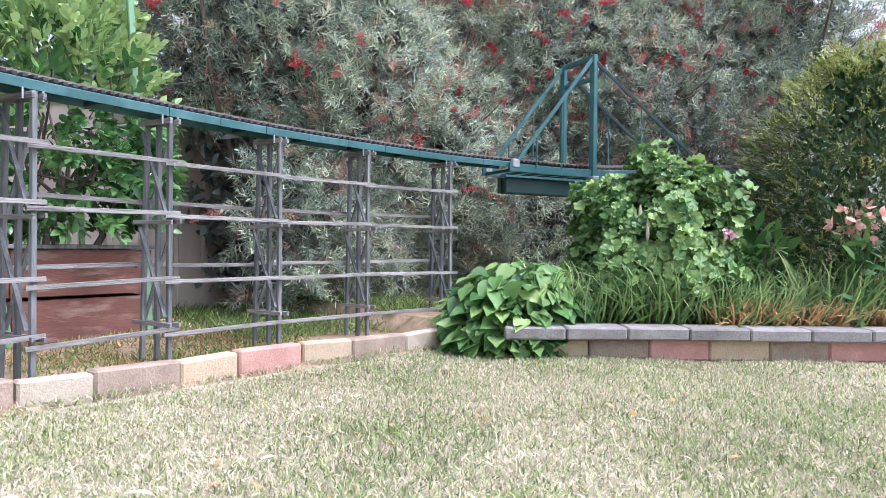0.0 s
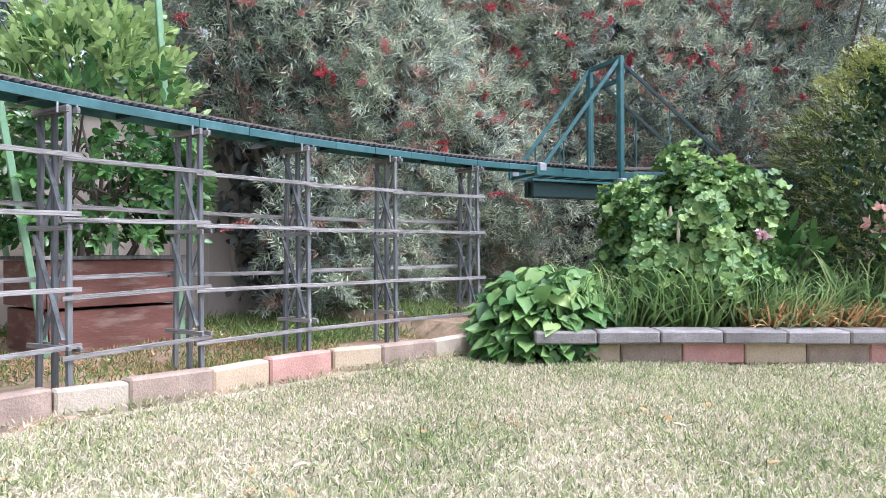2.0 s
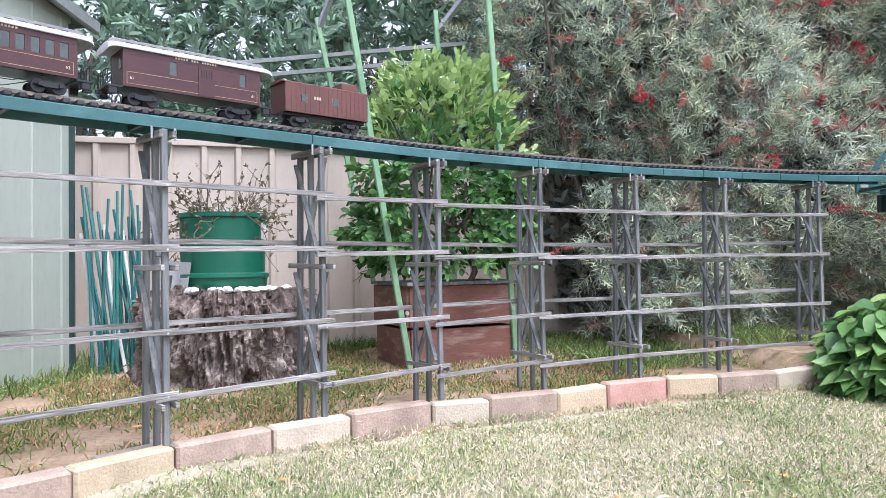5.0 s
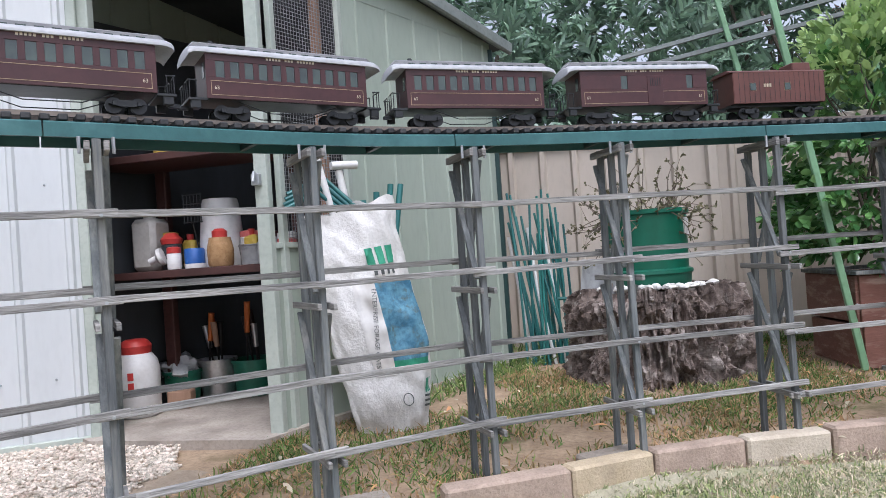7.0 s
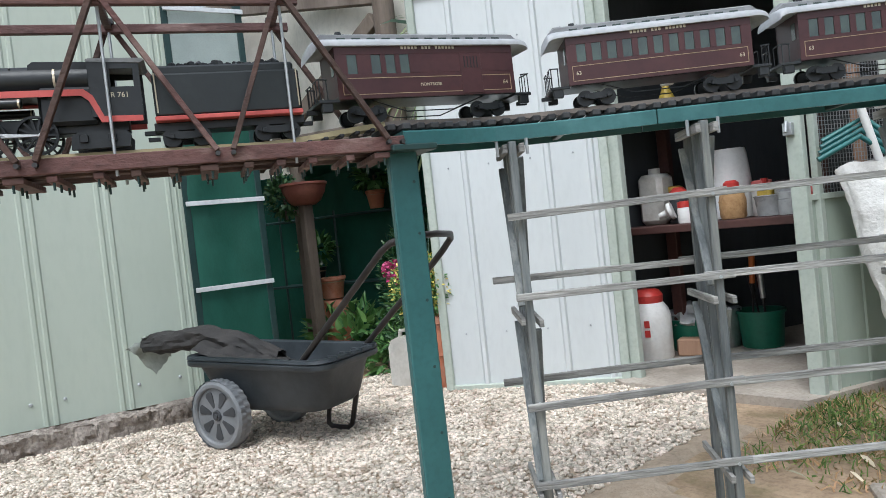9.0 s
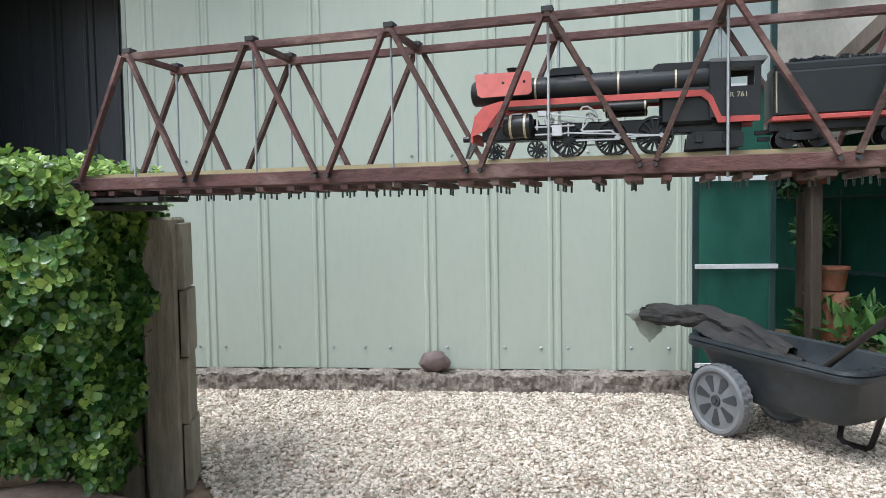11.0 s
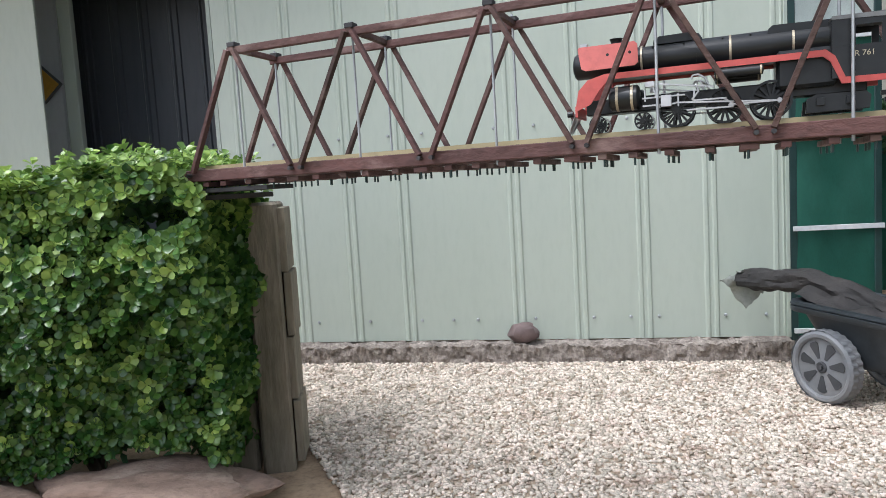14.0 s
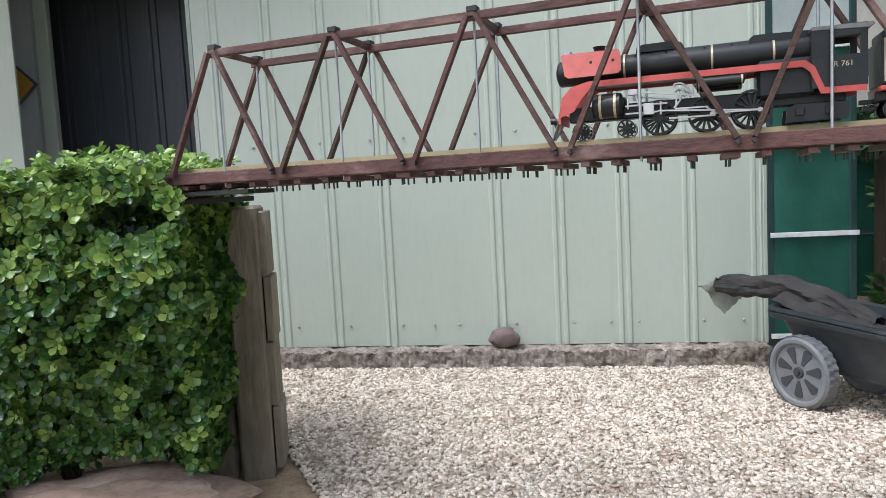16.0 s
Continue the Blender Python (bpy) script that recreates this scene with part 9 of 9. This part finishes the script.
def fernery_plants():
    def bush(name, c, s3, n, size, wid, mats, label, shape=OVAL, which=None, cat="plant"):
        root = thing(name, (c[0], c[1], max(0.0, c[2] - s3[2])), label, cat)
        d = rdir(n)
        pos = np.array(c) + d * np.array(s3) * (R.uniform(0.3, 1, n) ** 0.5)[:, None]
        pos[:, 2] = np.maximum(pos[:, 2], 0.01)
        way = unit(d + R.normal(0, 0.5, (n, 3)) + np.array([0, 0, 0.3]))
        cloud_part("leaves", shape, root, leaves(shape, pos, way, unit(d + np.array([0, 0, 1.0])), R.uniform(0.7, 1.1, n) * size, wid), mats, which)
        part("stem", Geo().tube([(c[0], c[1], max(0.0, c[2] - s3[2])), (c[0], c[1], c[2])], 0.008, 6), BARK, root, world=True)
        return root
    bush("dark_shrub", (-2.85, 3.0, 0.40), (0.27, 0.26, 0.42), 4200, 0.05, 0.007, [L_DARK], "dense dark green rounded shrub in the fernery")
    bush("fern", (-2.52, 2.72, 0.14), (0.30, 0.2, 0.15), 400, 0.14, 0.006, [L_GRASS, L_DARK], "ferny green ground plants", STRAP, (R.uniform(size=400) < 0.8).astype(int))
    bush("low_plant", (-3.30, 2.75, 0.12), (0.40, 0.2, 0.20), 420, 0.09, 0.02, [L_SQUASH], "low broad-leaved green plants", HEART)
    bush("low_plant", (-2.75, 2.62, 0.05), (0.2, 0.12, 0.09), 120, 0.08, 0.016, [L_SQUASH], "low broad-leaved green plants", HEART)
    bush("trailing_plant", (-3.44, 2.50, 0.98), (0.12, 0.1, 0.13), 500, 0.035, 0.009, [L_DARK], "trailing plant spilling from the bowl")
    for x, z in ((-3.45, 1.04), (-2.95, 1.03), (-3.0, 0.6), (-2.62, 0.58), (-3.9, 0.6)):
        bush("potted_plant", (x, 2.80 + (x + 4.2) * 0.47, z + 0.05), (0.11, 0.09, 0.08), 110, 0.09, 0.016, [L_LEMON], "small leafy pot plant on the wire stand")
    k = 2600
    flower = (R.uniform(size=k) < 0.42).astype(int)
    bush("yellow_flowers", (-2.20, 2.46, 0.45), (0.18, 0.13, 0.16), k, 0.022, 0.0055, [L_SQUASH, L_YELLOW], "pale yellow flowering plant in a terracotta pot", OVAL, flower, "flowers")
    k = 420
    bush("pink_flowers", (-2.46, 2.50, 0.525), (0.062, 0.05, 0.05), k, 0.020, 0.008, [L_MAGENTA, L_SQUASH], "magenta geranium flowers beside the pot", OVAL, (R.uniform(size=k) < 0.12).astype(int), "flowers")
    bush("leafy_plant", (-2.42, 2.55, 0.30), (0.13, 0.1, 0.24), 420, 0.05, 0.009, [L_SQUASH, L_DARK], "green leaves beside the terracotta pot", OVAL, (R.uniform(size=420) < 0.6).astype(int))
    # yucca with arching strap leaves above the open door
    root = thing("cabbage_palm", (-2.35, 3.1, 0.0), "spiky palm with long arching strap leaves", "palm")
    part("trunk", Geo().tube([(-2.35, 3.1, -0.05), (-2.33, 3.1, 0.7), (-2.3, 3.08, 1.5)], [0.06, 0.05, 0.045], 10), BARK, root, smooth=True, world=True)
    n = 240
    d = unit(R.normal(0, 1, (n, 3)) + np.array([0, 0, 0.25]))
    b = np.array([-2.3, 3.08, 1.55]) + d * 0.04
    cloud_part("fronds", STRAP, root, leaves(STRAP, b, d, rdir(n) + np.array([0, 0, 1]), R.uniform(0.45, 0.75, n), 0.011, 0.45), [L_LAWN, L_OLEANDER], (R.uniform(size=n) < 0.5).astype(int))
    for x, y, w, h in ((-3.6, 5.2, 1.0, 2.4), (-2.2, 4.9, 0.8, 2.2), (-5.4, 4.8, 1.2, 2.6)):
        r_ = thing("backdrop_tree", (x, y, 0), "leafy green tree behind the fernery", "tree", "trees behind the fernery")
        limbs(r_, (x, y, 0), [(x + R.normal(0, 0.3), y + R.normal(0, 0.2), R.uniform(1.4, h)) for _ in range(6)], 0.05, BARK)
        n = 4200
        dd = rdir(n)
        pos = np.array([x, y, h * 0.62]) + dd * np.array([w, 0.7, h * 0.45]) * (R.uniform(0.2, 1, n) ** 0.5)[:, None]
        cloud_part("crown", OVAL, r_, leaves(OVAL, pos, rdir(n), rdir(n), R.uniform(0.07, 0.12, n), 0.022), [L_OLEANDER, L_LEMON], (R.uniform(size=n) < 0.3).astype(int))


fernery_plants()


# ---------------------------------------------------------------- grass
def lawn_blades():
    def lay(n, x0, x1, y0, y1, keep, h, wid, share_straw, name, label, mats=(L_LAWN, L_STRAW)):
        x, y = R.uniform(x0, x1, n), R.uniform(y0, y1, n)
        k = keep(x, y)
        x, y = x[k], y[k]
        n = len(x)
        z = ground_z(x, y) + 0.004
        patch = np.array([noise.noise((a * 2.3, b * 2.3, 0.5)) for a, b in zip(x, y)]) + 0.6 * np.array([noise.noise((a * 9, b * 9, 2.5)) for a, b in zip(x, y)])
        a = R.uniform(0, 6.28, n)
        lean = np.abs(R.normal(0.75, 0.55, n))
        way = np.stack([np.cos(a) * lean, np.sin(a) * lean, np.ones(n)], -1)
        hh = h * R.uniform(0.45, 1.15, n) * (1 + 0.35 * np.clip(patch, -0.6, 1))
        v = leaves(BLADE, np.stack([x, y, z], -1), way, rdir(n), hh, wid * R.uniform(0.7, 1.3, n), 0.25)
        which = (R.uniform(size=n) < np.clip(share_straw + 0.04 - 0.36 * patch, 0.12, 0.88)).astype(int)
        tagged(new(name, cloud_mesh(name, v, BLADE[1], list(mats), which)), label, "grass", kind="stuff")

    def on_lawn(x, y):
        return np.where(x < 2.95, y < edge_y(x) - 0.002, wall_side(x, y) < 0.0) & (x > -0.38 + 0.1 * np.sin(y * 9))
    lay(150000, 0.8, 3.5, 1.05, 3.2, on_lawn, 0.032, 0.0018, 0.50, "lawn_grass", "short mown lawn grass, part green and part straw")
    lay(60000, -0.4, 0.85, 1.5, 3.0, on_lawn, 0.032, 0.0018, 0.50, "lawn_grass_edge", "short mown lawn grass along the block edging")
    lay(52000, 3.4, 5.4, -0.2, 2.8, on_lawn, 0.034, 0.0024, 0.50, "lawn_grass_far", "short mown lawn grass, part green and part straw")

    lay(20000, -0.4, 6.2, -3.2, 1.15, on_lawn, 0.036, 0.0045, 0.52, "lawn_grass_near", "short mown lawn grass, part green and part straw")

    def behind(x, y):
        f = np.array([noise.noise((a * 1.7, b * 1.7, 7)) for a, b in zip(x, y)])
        return (y > edge_y(x) + 0.07) & (x < 2.9) & ~inside_poly(x, y, GRAVEL_EDGE) & (f + 0.35 * np.array([noise.noise((a * 8, b * 8, 3)) for a, b in zip(x, y)]) + R.uniform(-0.3, 0.3, len(x)) > 0.0) & ((y - 2.905) * 0.55 - (x + 0.75) * 1.45 < 0.0)
    lay(120000, -0.75, 2.9, 2.15, 5.0, behind, 0.042, 0.0022, 0.46, "rough_grass", "thin rough grass and dry stalks behind the edging", (L_ROUGH, L_DRY))

    def strip(x, y):
        return (np.abs(y - 4.93) < 0.12) | ((np.abs(x + 0.15 - (y - 4.35) * 0.38) < 0.14) & (y > 3.2)) | ((x > 2.2) & (y > 3.6))
    lay(26000, -0.6, 3.4, 3.2, 5.05, strip, 0.10, 0.0026, 0.15, "long_grass", "long green grass along the fence and shed foot", (L_ROUGH, L_LAWN))
    # dry fallen leaves
    n = 320
    x, y = R.uniform(-0.6, 2.9, n), R.uniform(1.4, 4.6, n)
    b = np.stack([x, y, ground_z(x, y) + 0.018], -1)
    a = R.uniform(0, 6.28, n)
    v = leaves(OVAL, b, np.stack([np.cos(a), np.sin(a), R.normal(0, 0.2, n)], -1), np.tile([0.0, 0, 1], (n, 1)) + R.normal(0, 0.2, (n, 3)), R.uniform(0.02, 0.06, n), R.uniform(0.003, 0.008, n))
    tagged(new("fallen_leaves", cloud_mesh("fallen_leaves", v, OVAL[1], [L_STRAW, L_SEDGE], (R.uniform(size=n) < 0.5).astype(int))), "scattered dry fallen leaves", "leaves", kind="stuff")


lawn_blades()
